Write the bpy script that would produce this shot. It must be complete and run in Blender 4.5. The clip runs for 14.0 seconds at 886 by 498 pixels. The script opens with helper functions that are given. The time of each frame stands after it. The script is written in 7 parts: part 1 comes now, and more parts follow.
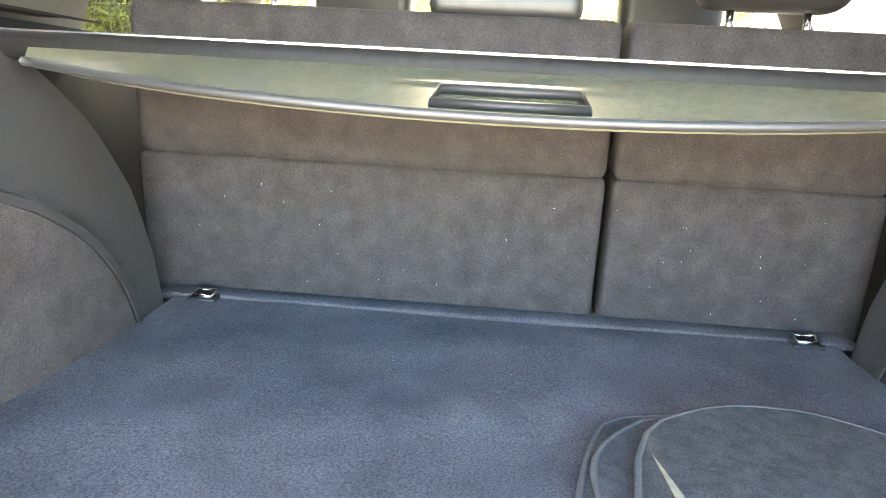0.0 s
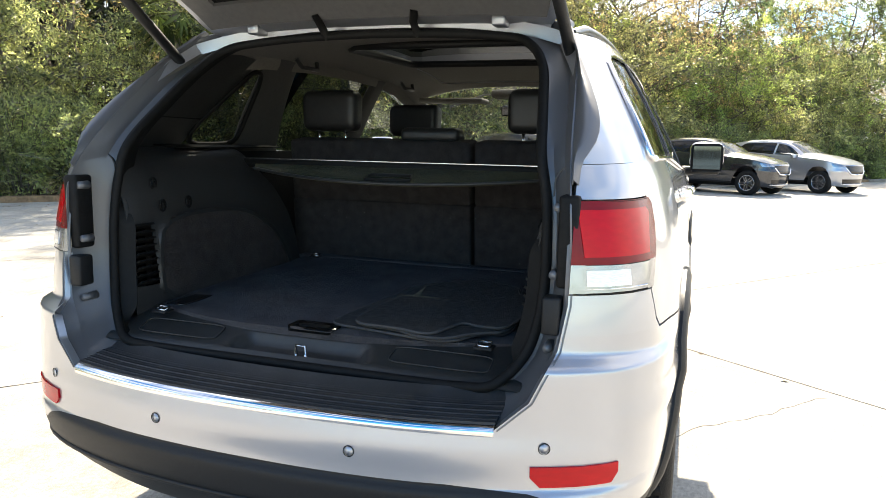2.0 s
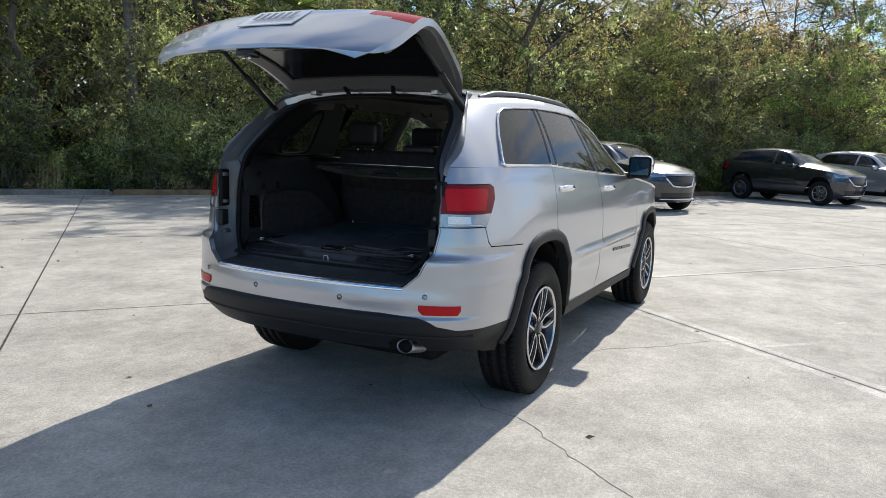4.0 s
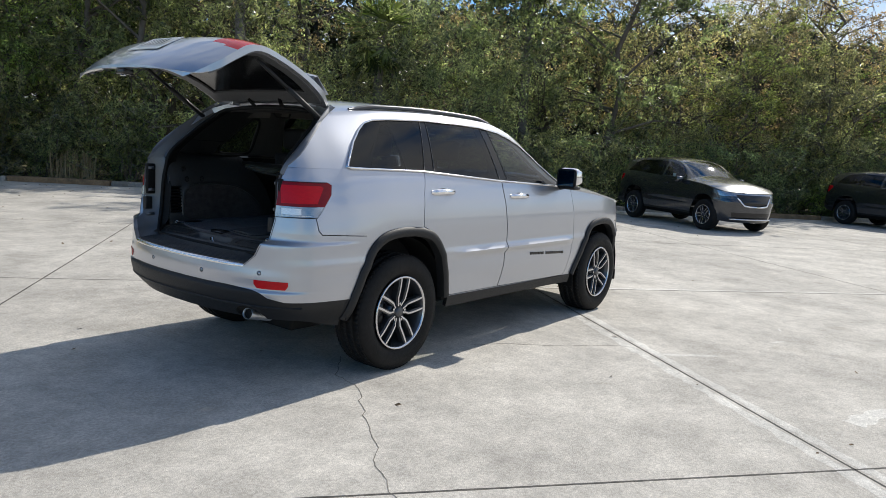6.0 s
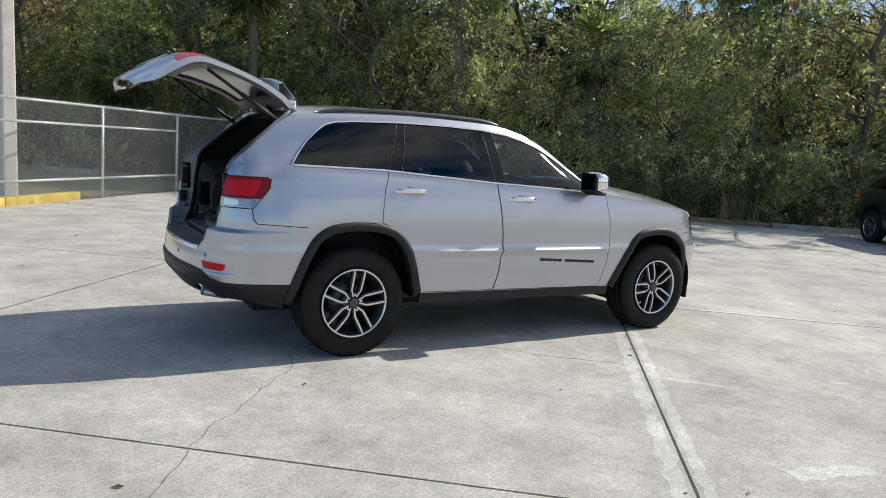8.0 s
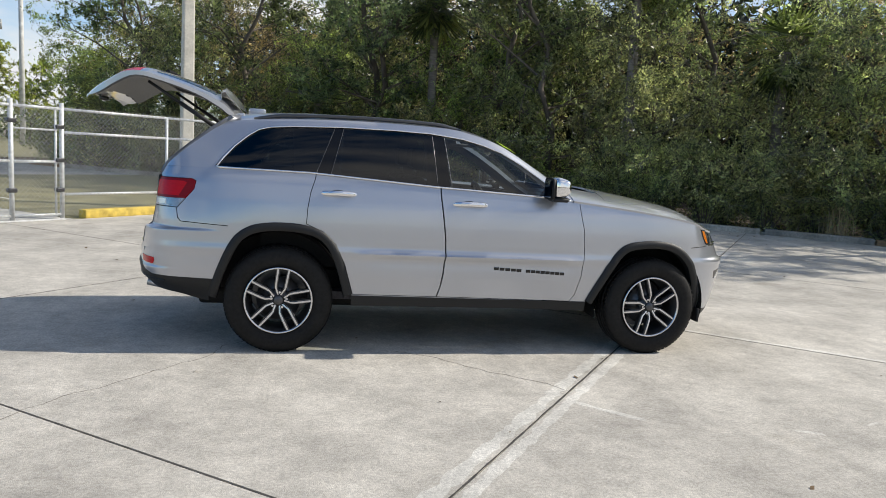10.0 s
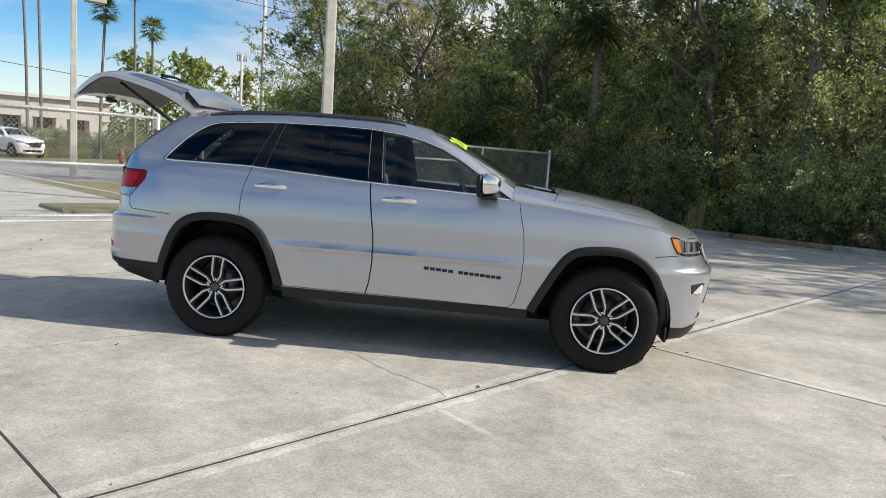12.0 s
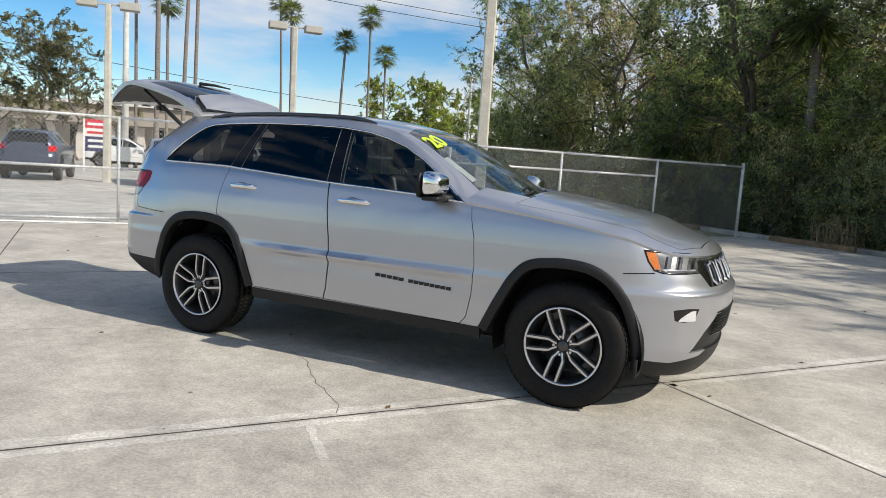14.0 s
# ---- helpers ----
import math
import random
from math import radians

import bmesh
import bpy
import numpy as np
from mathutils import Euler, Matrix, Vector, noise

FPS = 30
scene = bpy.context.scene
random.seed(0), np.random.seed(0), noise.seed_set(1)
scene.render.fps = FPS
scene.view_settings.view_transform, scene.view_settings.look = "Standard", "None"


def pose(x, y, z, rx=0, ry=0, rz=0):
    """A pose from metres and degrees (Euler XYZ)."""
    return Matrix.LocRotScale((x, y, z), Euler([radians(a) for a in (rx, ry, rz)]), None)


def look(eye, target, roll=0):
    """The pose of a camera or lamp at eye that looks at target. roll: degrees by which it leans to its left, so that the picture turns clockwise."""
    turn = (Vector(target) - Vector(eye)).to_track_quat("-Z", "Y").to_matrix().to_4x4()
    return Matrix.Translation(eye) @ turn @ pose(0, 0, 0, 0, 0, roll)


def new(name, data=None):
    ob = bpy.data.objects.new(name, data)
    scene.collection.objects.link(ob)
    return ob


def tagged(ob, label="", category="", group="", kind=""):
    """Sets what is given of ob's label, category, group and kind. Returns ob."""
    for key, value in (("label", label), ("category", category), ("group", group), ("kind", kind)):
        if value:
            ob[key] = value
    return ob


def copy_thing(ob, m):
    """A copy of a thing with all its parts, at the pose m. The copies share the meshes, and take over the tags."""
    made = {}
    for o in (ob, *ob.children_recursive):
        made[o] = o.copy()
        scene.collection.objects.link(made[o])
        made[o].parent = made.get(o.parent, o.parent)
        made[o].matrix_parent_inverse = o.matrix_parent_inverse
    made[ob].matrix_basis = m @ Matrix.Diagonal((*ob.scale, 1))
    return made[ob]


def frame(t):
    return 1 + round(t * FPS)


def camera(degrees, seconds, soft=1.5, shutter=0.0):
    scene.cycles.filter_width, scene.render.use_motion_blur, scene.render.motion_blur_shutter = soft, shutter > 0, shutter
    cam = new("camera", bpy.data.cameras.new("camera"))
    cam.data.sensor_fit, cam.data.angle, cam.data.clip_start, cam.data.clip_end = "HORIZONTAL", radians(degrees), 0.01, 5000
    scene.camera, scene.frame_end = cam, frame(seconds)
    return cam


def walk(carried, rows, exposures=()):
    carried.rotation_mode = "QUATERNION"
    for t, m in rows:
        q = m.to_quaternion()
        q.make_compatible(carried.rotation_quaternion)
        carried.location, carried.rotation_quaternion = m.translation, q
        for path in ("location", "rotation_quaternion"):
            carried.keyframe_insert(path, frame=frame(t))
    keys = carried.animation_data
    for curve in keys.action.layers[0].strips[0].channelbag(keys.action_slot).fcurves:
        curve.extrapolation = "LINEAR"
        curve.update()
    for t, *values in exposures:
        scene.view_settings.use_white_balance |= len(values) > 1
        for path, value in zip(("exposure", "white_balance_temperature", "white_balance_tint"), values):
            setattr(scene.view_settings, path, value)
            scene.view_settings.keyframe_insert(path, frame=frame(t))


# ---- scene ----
cam = camera(63.6, 14.0, soft=0.65)
PATH = [
    (0, (-0.961, 0.014, 1.23), (0.989, 0.152, 0.807), 3.2),
    (0.5, (-1.248, -0.146, 1.263), (0.696, 0.151, 0.899), 2.6),
    (1, (-1.61, -0.357, 1.296), (0.32, 0.058, 0.979), 2.3),
    (1.5, (-2.002, -0.619, 1.337), (-0.099, -0.087, 1.026), 1.5),
    (2, (-2.405, -0.939, 1.344), (-0.534, -0.297, 1.052), 1.1),
    (2.5, (-2.837, -1.226, 1.357), (-0.995, -0.501, 1.069), 0.9),
    (3, (-3.235, -1.565, 1.359), (-1.429, -0.756, 1.072), 1.1),
    (3.5, (-3.596, -1.891, 1.375), (-1.818, -1.022, 1.089), 1.4),
    (4, (-3.844, -2.236, 1.404), (-2.08, -1.339, 1.119), 1.9),
    (4.5, (-3.963, -2.607, 1.437), (-2.212, -1.683, 1.153), 2.6),
    (5, (-3.935, -3.01, 1.461), (-2.215, -2.032, 1.179), 3.3),
    (5.5, (-3.746, -3.451, 1.467), (-2.089, -2.366, 1.189), 3.8),
    (6, (-3.495, -3.925, 1.458), (-1.922, -2.72, 1.185), 3.8),
    (6.5, (-3.208, -4.374, 1.473), (-1.752, -3.031, 1.198), 4.2),
    (7, (-2.823, -4.74, 1.495), (-1.51, -3.257, 1.22), 4.2),
    (7.5, (-2.412, -5.116, 1.498), (-1.25, -3.511, 1.222), 4.0),
    (8, (-1.968, -5.409, 1.486), (-0.959, -3.705, 1.209), 3.9),
    (8.5, (-1.501, -5.686, 1.45), (-0.651, -3.896, 1.186), 3.8),
    (9, (-0.99, -5.891, 1.453), (-0.292, -4.037, 1.194), 3.7),
    (9.5, (-0.451, -6.03, 1.478), (0.101, -4.126, 1.217), 3.6),
    (10, (0.101, -6.108, 1.504), (0.508, -4.168, 1.24), 3.5),
    (10.5, (0.647, -6.13, 1.516), (0.907, -4.166, 1.247), 3.4),
    (11, (1.18, -6.196, 1.49), (1.2965, -4.2165, 1.237), 3.7),
    (11.5, (1.701, -6.152, 1.448), (1.664, -4.168, 1.203), 3.9),
    (12, (2.219, -6.06, 1.448), (2.027, -4.085, 1.203), 3.9),
    (12.5, (2.731, -5.913, 1.454), (2.376, -3.96, 1.208), 3.9),
    (13, (3.181, -5.674, 1.468), (2.664, -3.758, 1.222), 3.8),
    (13.5, (3.634, -5.423, 1.465), (2.954, -3.559, 1.221), 3.8),
    (14, (4.001, -5.095, 1.436), (3.168, -3.292, 1.199), 3.8),
]
walk(cam, [(t, look(eye, target, roll)) for t, eye, target, roll in PATH],
     [(0, 6.0, 9300, 16), (0.6, 6.0, 9000, 13), (1.0, 5.7, 9400, 14), (1.5, 4.4, 8800, 13), (2.0, 1.6, 7500, 10), (2.5, 0.75, 6800, 10), (3.0, 0.45, 6600, 10),
      (3.6, 0.33, 6450, 10), (6, 0.22, 6400, 10), (10.5, 0.22, 6650, 10), (14.0, 0.15, 6800, 10)])

# ---- sky and sun ----
SUN_EL, SUN_AZ = 38.0, 0.0          # degrees; azimuth from the car's forward axis
world = bpy.data.worlds.new("world")
scene.world = world
world.use_nodes = True
wn, wl = world.node_tree.nodes, world.node_tree.links
wn.clear()
w_out = wn.new("ShaderNodeOutputWorld")
w_bg = wn.new("ShaderNodeBackground")
w_bg.inputs["Strength"].default_value = 0.122
w_sky = wn.new("ShaderNodeTexSky")
w_sky.sky_type = "NISHITA"
w_sky.sun_disc = False
w_sky.sun_elevation = radians(SUN_EL)
w_sky.sun_rotation = radians(90 - SUN_AZ)
w_sky.dust_density = 0.0
w_sky.ozone_density = 3.0
w_sky.altitude = 500
# thin broken cloud over the blue
w_tc = wn.new("ShaderNodeTexCoord")
w_map = wn.new("ShaderNodeMapping")
w_map.inputs["Scale"].default_value = (1.2, 1.2, 4.5)
w_noise = wn.new("ShaderNodeTexNoise")
w_noise.inputs["Scale"].default_value = 2.1
w_noise.inputs["Detail"].default_value = 7
w_noise.inputs["Roughness"].default_value = 0.55
w_ramp = wn.new("ShaderNodeValToRGB")
w_ramp.color_ramp.elements[0].position, w_ramp.color_ramp.elements[1].position = 0.37, 0.61
w_mix = wn.new("ShaderNodeMixRGB")
w_mix.inputs[2].default_value = (6.0, 6.1, 6.3, 1)
wl.new(w_tc.outputs["Generated"], w_map.inputs["Vector"])
wl.new(w_map.outputs[0], w_noise.inputs["Vector"])
# the cloud is thicker low over the wood and opens overhead
w_dot = wn.new("ShaderNodeVectorMath")
w_dot.operation = "DOT_PRODUCT"
w_dot.inputs[1].default_value = (0.12, 0.04, -0.05)
wl.new(w_tc.outputs["Generated"], w_dot.inputs[0])
w_add = wn.new("ShaderNodeMath")
wl.new(w_noise.outputs["Fac"], w_add.inputs[0])
wl.new(w_dot.outputs["Value"], w_add.inputs[1])
wl.new(w_add.outputs[0], w_ramp.inputs[0])
wl.new(w_ramp.outputs[0], w_mix.inputs[0])
w_hsv = wn.new("ShaderNodeHueSaturation")
w_hsv.inputs["Saturation"].default_value = 1.4
wl.new(w_sky.outputs[0], w_hsv.inputs["Color"])
wl.new(w_hsv.outputs[0], w_mix.inputs[1])
wl.new(w_mix.outputs[0], w_bg.inputs["Color"])
wl.new(w_bg.outputs[0], w_out.inputs["Surface"])

sun = new("sun", bpy.data.lights.new("sun", "SUN"))
sun.data.energy, sun.data.angle, sun.data.color = 4.2, radians(0.53), (1.0, 0.95, 0.86)
sd = Vector((math.cos(radians(SUN_EL)) * math.cos(radians(SUN_AZ)), math.cos(radians(SUN_EL)) * math.sin(radians(SUN_AZ)), math.sin(radians(SUN_EL))))
sun.matrix_world = look(sd * 60, (0, 0, 0))


# ---- materials ----
def material(name, base, rough=0.6, metal=0.0, scale=0, amount=0.2, bump=0.0, bscale=0, spec=0.5, coat=0.0, tint=None, stretch=(1, 1, 1), rand=0.0, scale2=0.0, amount2=0.0):
    """A principled surface with mottling at one or two scales, optional relief and variation from piece to piece."""
    m = bpy.data.materials.new(name)
    m.use_nodes = True
    n, l = m.node_tree.nodes, m.node_tree.links
    b = n["Principled BSDF"]
    b.inputs["Roughness"].default_value, b.inputs["Metallic"].default_value = rough, metal
    b.inputs["Specular IOR Level"].default_value = spec
    b.inputs["Coat Weight"].default_value = coat
    b.inputs["Coat Roughness"].default_value = 0.04
    b.inputs["Base Color"].default_value = (*base, 1)
    tc = n.new("ShaderNodeTexCoord")
    mp = n.new("ShaderNodeMapping")
    mp.inputs["Scale"].default_value = stretch
    l.new(tc.outputs["Object"], mp.inputs["Vector"])
    col = None
    for sc, am in ((scale, amount), (scale2, amount2)):
        if not sc:
            continue
        t = n.new("ShaderNodeTexNoise")
        t.inputs["Scale"].default_value, t.inputs["Detail"].default_value = sc, 5
        l.new(mp.outputs[0], t.inputs["Vector"])
        r = n.new("ShaderNodeMapRange")
        r.inputs[1].default_value, r.inputs[2].default_value = 0.3, 0.7
        r.inputs[3].default_value, r.inputs[4].default_value = 1 - am, 1 + am
        l.new(t.outputs["Fac"], r.inputs[0])
        x = n.new("ShaderNodeMixRGB")
        x.blend_type = "MULTIPLY"
        x.inputs[0].default_value = 1
        x.inputs[1].default_value = (*base, 1)
        if col:
            l.new(col, x.inputs[1])
        l.new(r.outputs[0], x.inputs[2])
        col = x.outputs[0]
    if rand:
        oi = n.new("ShaderNodeObjectInfo")
        r = n.new("ShaderNodeMapRange")
        r.inputs[3].default_value, r.inputs[4].default_value = 1 - rand, 1 + rand
        l.new(oi.outputs["Random"], r.inputs[0])
        x = n.new("ShaderNodeMixRGB")
        x.blend_type = "MULTIPLY"
        x.inputs[0].default_value = 1
        x.inputs[1].default_value = (*base, 1)
        if col:
            l.new(col, x.inputs[1])
        l.new(r.outputs[0], x.inputs[2])
        col = x.outputs[0]
    if col:
        l.new(col, b.inputs["Base Color"])
    if bump:
        t = n.new("ShaderNodeTexNoise")
        t.inputs["Scale"].default_value, t.inputs["Detail"].default_value = bscale, 3
        l.new(mp.outputs[0], t.inputs["Vector"])
        bp = n.new("ShaderNodeBump")
        bp.inputs["Strength"].default_value, bp.inputs["Distance"].default_value = bump, 0.01
        l.new(t.outputs["Fac"], bp.inputs["Height"])
        l.new(bp.outputs[0], b.inputs["Normal"])
    return m


def glass(name, tint, gloss=1.0, ior=1.5):
    """A thin pane: tinted see-through with a mirror coat by Fresnel."""
    m = bpy.data.materials.new(name)
    m.use_nodes = True
    n, l = m.node_tree.nodes, m.node_tree.links
    n.remove(n["Principled BSDF"])
    out = n["Material Output"]
    tr = n.new("ShaderNodeBsdfTransparent")
    tr.inputs[0].default_value = (*tint, 1)
    gl = n.new("ShaderNodeBsdfGlossy")
    gl.inputs["Roughness"].default_value = 0.02
    lw = n.new("ShaderNodeLayerWeight")
    pw = n.new("ShaderNodeMath")
    pw.operation, pw.inputs[1].default_value = "POWER", 5.0
    fr = n.new("ShaderNodeMath")
    fr.operation, fr.inputs[1].default_value, fr.inputs[2].default_value = "MULTIPLY_ADD", 0.9, 0.07 * gloss
    lw.inputs["Blend"].default_value = 0.5
    l.new(lw.outputs["Facing"], pw.inputs[0])
    l.new(pw.outputs[0], fr.inputs[0])
    mx = n.new("ShaderNodeMixShader")
    l.new(fr.outputs[0], mx.inputs[0])
    l.new(tr.outputs[0], mx.inputs[1])
    l.new(gl.outputs[0], mx.inputs[2])
    l.new(mx.outputs[0], out.inputs[0])
    return m


M = {}
M["paint"] = material("silver_paint", (0.45, 0.462, 0.50), 0.28, 0.72, coat=0.9, scale=900, amount=0.07)
# silver paint again, darkened so its colour carries the shade of jambs and recesses
M["shaded_silver"] = material("silver_paint_shade_toned", (0.145, 0.149, 0.160), 0.42, 0.45, coat=0.2, scale=700, amount=0.08)
M["dark_paint"] = material("dark_grey_paint", (0.060, 0.063, 0.070), 0.22, 0.8, coat=1.0, scale=900, amount=0.06)
M["white_paint"] = material("white_paint", (0.75, 0.75, 0.74), 0.35, 0.0, coat=0.7, scale=30, amount=0.03)
M["blue_paint"] = material("blue_paint", (0.03, 0.045, 0.085), 0.35, 0.3, coat=0.7, scale=30, amount=0.05)
M["bumper_plastic"] = material("black_bumper_plastic", (0.013, 0.0135, 0.0145), 0.50, spec=0.32, scale=160, amount=0.12, bump=0.12, bscale=900)
M["pad"] = material("worn_grey_pad_plastic", (0.034, 0.0345, 0.036), 0.48, spec=0.4, scale=120, amount=0.15, bump=0.15, bscale=700, scale2=14, amount2=0.2)
M["trim"] = material("black_interior_plastic", (0.027, 0.027, 0.027), 0.36, scale=60, amount=0.12, bump=0.15, bscale=700)
M["gloss_black"] = material("gloss_black", (0.008, 0.008, 0.009), 0.12, scale=20, amount=0.1)
M["pillar_black"] = material("black_pillar_gloss", (0.003, 0.003, 0.0035), 0.12, spec=0.35, scale=30, amount=0.15)
M["gate_lining"] = material("grey_gate_lining", (0.10, 0.10, 0.102), 0.5, scale=60, amount=0.1, bump=0.15, bscale=700)
M["carpet"] = material("black_carpet", (0.118, 0.112, 0.120), 0.95, scale=11, amount=0.2, bump=0.9, bscale=1100, spec=0.15, scale2=360, amount2=0.45)
M["seat_cloth"] = material("dark_seat_back_carpet", (0.056, 0.050, 0.050), 0.95, scale=26, amount=0.22, bump=0.7, bscale=1300, spec=0.15, scale2=380, amount2=0.3)
M["leather"] = material("black_leather", (0.020, 0.0195, 0.0195), 0.40, scale=40, amount=0.15, bump=0.12, bscale=900)
M["headliner"] = material("grey_headliner", (0.20, 0.19, 0.175), 0.9, scale=120, amount=0.1, bump=0.2, bscale=800)
M["rubber"] = material("tyre_rubber", (0.0125, 0.012, 0.0116), 0.62, spec=0.17, scale=40, amount=0.25, bump=0.25, bscale=300, scale2=7, amount2=0.2)
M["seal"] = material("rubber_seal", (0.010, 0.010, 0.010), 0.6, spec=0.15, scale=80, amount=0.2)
M["chrome"] = material("chrome", (0.80, 0.80, 0.82), 0.08, 1.0, scale=60, amount=0.03)
M["satin"] = material("satin_aluminium", (0.62, 0.62, 0.64), 0.25, 1.0, scale=300, amount=0.05)
M["rim_dark"] = material("dark_grey_wheel_paint", (0.07, 0.07, 0.075), 0.35, 0.6, coat=0.4, scale=200, amount=0.08)
M["steel"] = material("zinc_steel", (0.46, 0.47, 0.48), 0.42, 0.9, scale=30, amount=0.15)
M["red_lens"] = material("red_lens", (0.52, 0.0012, 0.007), 0.2, coat=0.0, spec=0.3, scale=30, amount=0.08, bump=0.05, bscale=180, stretch=(1, 1, 3))
M["red_deep"] = material("deep_red_lens", (0.19, 0.001, 0.004), 0.2, coat=0.0, spec=0.3, scale=30, amount=0.1, bump=0.05, bscale=180, stretch=(1, 1, 3))
M["lens_tray"] = material("dull_reflector_tray", (0.36, 0.365, 0.38), 0.22, 0.8, coat=0.6, scale=30, amount=0.12)
M["clear_lens"] = material("clear_ribbed_lens", (0.74, 0.75, 0.76), 0.15, 0.25, coat=1.0, scale=70, amount=0.18, stretch=(1, 1, 6))
M["head_lens"] = material("headlamp_glass", (0.15, 0.155, 0.165), 0.12, 0.7, coat=1.0, scale=17, amount=0.3)
M["amber"] = material("amber_lens", (0.55, 0.15, 0.012), 0.15, coat=1.0, scale=90, amount=0.15)
M["mirror"] = material("mirror_glass", (0.06, 0.085, 0.10), 0.03, 1.0, scale=5, amount=0.02)
M["glass_dark"] = glass("privacy_glass", (0.115, 0.122, 0.125), 0.7)
M["glass"] = glass("tinted_glass", (0.70, 0.74, 0.72), 0.8)
M["roof_glass"] = glass("roof_glass", (0.016, 0.018, 0.017), 0.6)
M["glass_door"] = glass("rear_door_glass", (0.125, 0.132, 0.135), 0.7)
M["windscreen"] = glass("windscreen_glass", (0.68, 0.72, 0.71), 2.4)


# ---- helpers for building ----
def link(name, bm, mat, parent=None, label="", smooth=True, inner=None, thick=0.0, offset=-1.0):
    me = bpy.data.meshes.new(name)
    bm.to_mesh(me)
    bm.free()
    for mm in (mat if isinstance(mat, (list, tuple)) else [mat]):
        me.materials.append(mm)
    if smooth:
        me.polygons.foreach_set("use_smooth", [True] * len(me.polygons))
    ob = new(name, me)
    if parent is not None:
        ob.parent = parent
    if thick:
        s = ob.modifiers.new("Solidify", "SOLIDIFY")
        s.thickness, s.offset = thick, offset
        if inner is not None:
            me.materials.append(inner)
            s.material_offset = 1
            s.material_offset_rim = 0
        if smooth:
            es = ob.modifiers.new("EdgeSplit", "EDGE_SPLIT")
            es.split_angle = radians(40)
    if label:
        ob["label"] = label
    return ob


def part(name, bm, mat, parent, label="", **kw):
    return link(name, bm, mat, parent, label, **kw)


def thing(name, label, category, group="", m=None):
    ob = new(name)
    ob.empty_display_size = 0.2
    if m is not None:
        ob.matrix_world = m
    return tagged(ob, label, category, group)


def box(bm, x0, x1, y0, y1, z0, z1, bev=0.0, m=None, seg=2):
    r = bmesh.ops.create_cube(bm, size=1.0, matrix=Matrix.Translation(((x0 + x1) / 2, (y0 + y1) / 2, (z0 + z1) / 2)) @ Matrix.Diagonal((x1 - x0, y1 - y0, z1 - z0, 1)))
    vs = r["verts"]
    if bev:
        es = list({e for v in vs for e in v.link_edges})
        rb = bmesh.ops.bevel(bm, geom=es, offset=bev, segments=seg, affect="EDGES", profile=0.5)
        vs = list({v for fc in rb["faces"] for v in fc.verts} | {v for v in vs if v.is_valid})
    if m is not None:
        bmesh.ops.transform(bm, matrix=m, verts=vs)
    return vs


def boxes(*args, bev=0.0):
    bm = bmesh.new()
    for a in args:
        box(bm, *a, bev=bev)
    return bm


def cyl(bm, p, q, r1, r2=None, n=12, caps=True):
    """A round bar from p to q."""
    p, q = Vector(p), Vector(q)
    d = q - p
    m = Matrix.Translation((p + q) / 2) @ d.to_track_quat("Z", "Y").to_matrix().to_4x4()
    return bmesh.ops.create_cone(bm, cap_ends=caps, segments=n, radius1=r1, radius2=r1 if r2 is None else r2, depth=d.length, matrix=m)["verts"]


def tube(bm, pts, r, n=8, closed=False):
    """A round tube along points."""
    pts = [Vector(p) for p in pts]
    k = len(pts)
    rings = []
    up = Vector((0, 0, 1))
    for i, p in enumerate(pts):
        a = pts[(i - 1) % k] if closed or i else p
        b = pts[(i + 1) % k] if closed or i < k - 1 else p
        d = (b - a).normalized()
        s = d.cross(up)
        if s.length < 0.05:
            s = d.cross(Vector((1, 0, 0)))
        s.normalize()
        t = s.cross(d)
        rr = r[i] if isinstance(r, (list, tuple)) else r
        rings.append([bm.verts.new(p + (s * math.cos(2 * math.pi * j / n) + t * math.sin(2 * math.pi * j / n)) * rr) for j in range(n)])
    for i in range(k if closed else k - 1):
        A, B = rings[i], rings[(i + 1) % k]
        for j in range(n):
            bm.faces.new((A[j], A[(j + 1) % n], B[(j + 1) % n], B[j]))
    if not closed:
        bm.faces.new(rings[0])
        bm.faces.new(rings[-1][::-1])
    return bm


def sheet(rows, flip=False):
    """A surface through rows of points."""
    bm = bmesh.new()
    vs = [[bm.verts.new(p) for p in row] for row in rows]
    for a, b in zip(vs, vs[1:]):
        for i in range(len(a) - 1):
            q = (a[i], a[i + 1], b[i + 1], b[i])
            bm.faces.new(q[::-1] if flip else q)
    return bm


def lathe(prof, n=48, axis="Y"):
    """A turned body from (radius, height) pairs round an axis."""
    bm = bmesh.new()
    rings = []
    for r, h in prof:
        ring = []
        for i in range(n):
            a = 2 * math.pi * i / n
            c, s = r * math.cos(a), r * math.sin(a)
            ring.append(bm.verts.new((c, h, s) if axis == "Y" else (c, s, h)))
        rings.append(ring)
    for A, B in zip(rings, rings[1:]):
        for i in range(n):
            bm.faces.new((A[i], A[(i + 1) % n], B[(i + 1) % n], B[i]))
    return bm


def ip(x, table):
    """Smooth reading of a table of (x, value) pairs."""
    if x <= table[0][0]:
        return table[0][1]
    for i in range(len(table) - 1):
        (a, va), (b, vb) = table[i], table[i + 1]
        if x <= b:
            def slope(k):
                lo, hi = max(k - 1, 0), min(k + 1, len(table) - 1)
                return (table[hi][1] - table[lo][1]) / (table[hi][0] - table[lo][0])
            h = b - a
            s = (x - a) / h
            return (2 * s**3 - 3 * s**2 + 1) * va + (s**3 - 2 * s**2 + s) * h * slope(i) + (-2 * s**3 + 3 * s**2) * vb + (s**3 - s**2) * h * slope(i + 1)
    return table[-1][1]


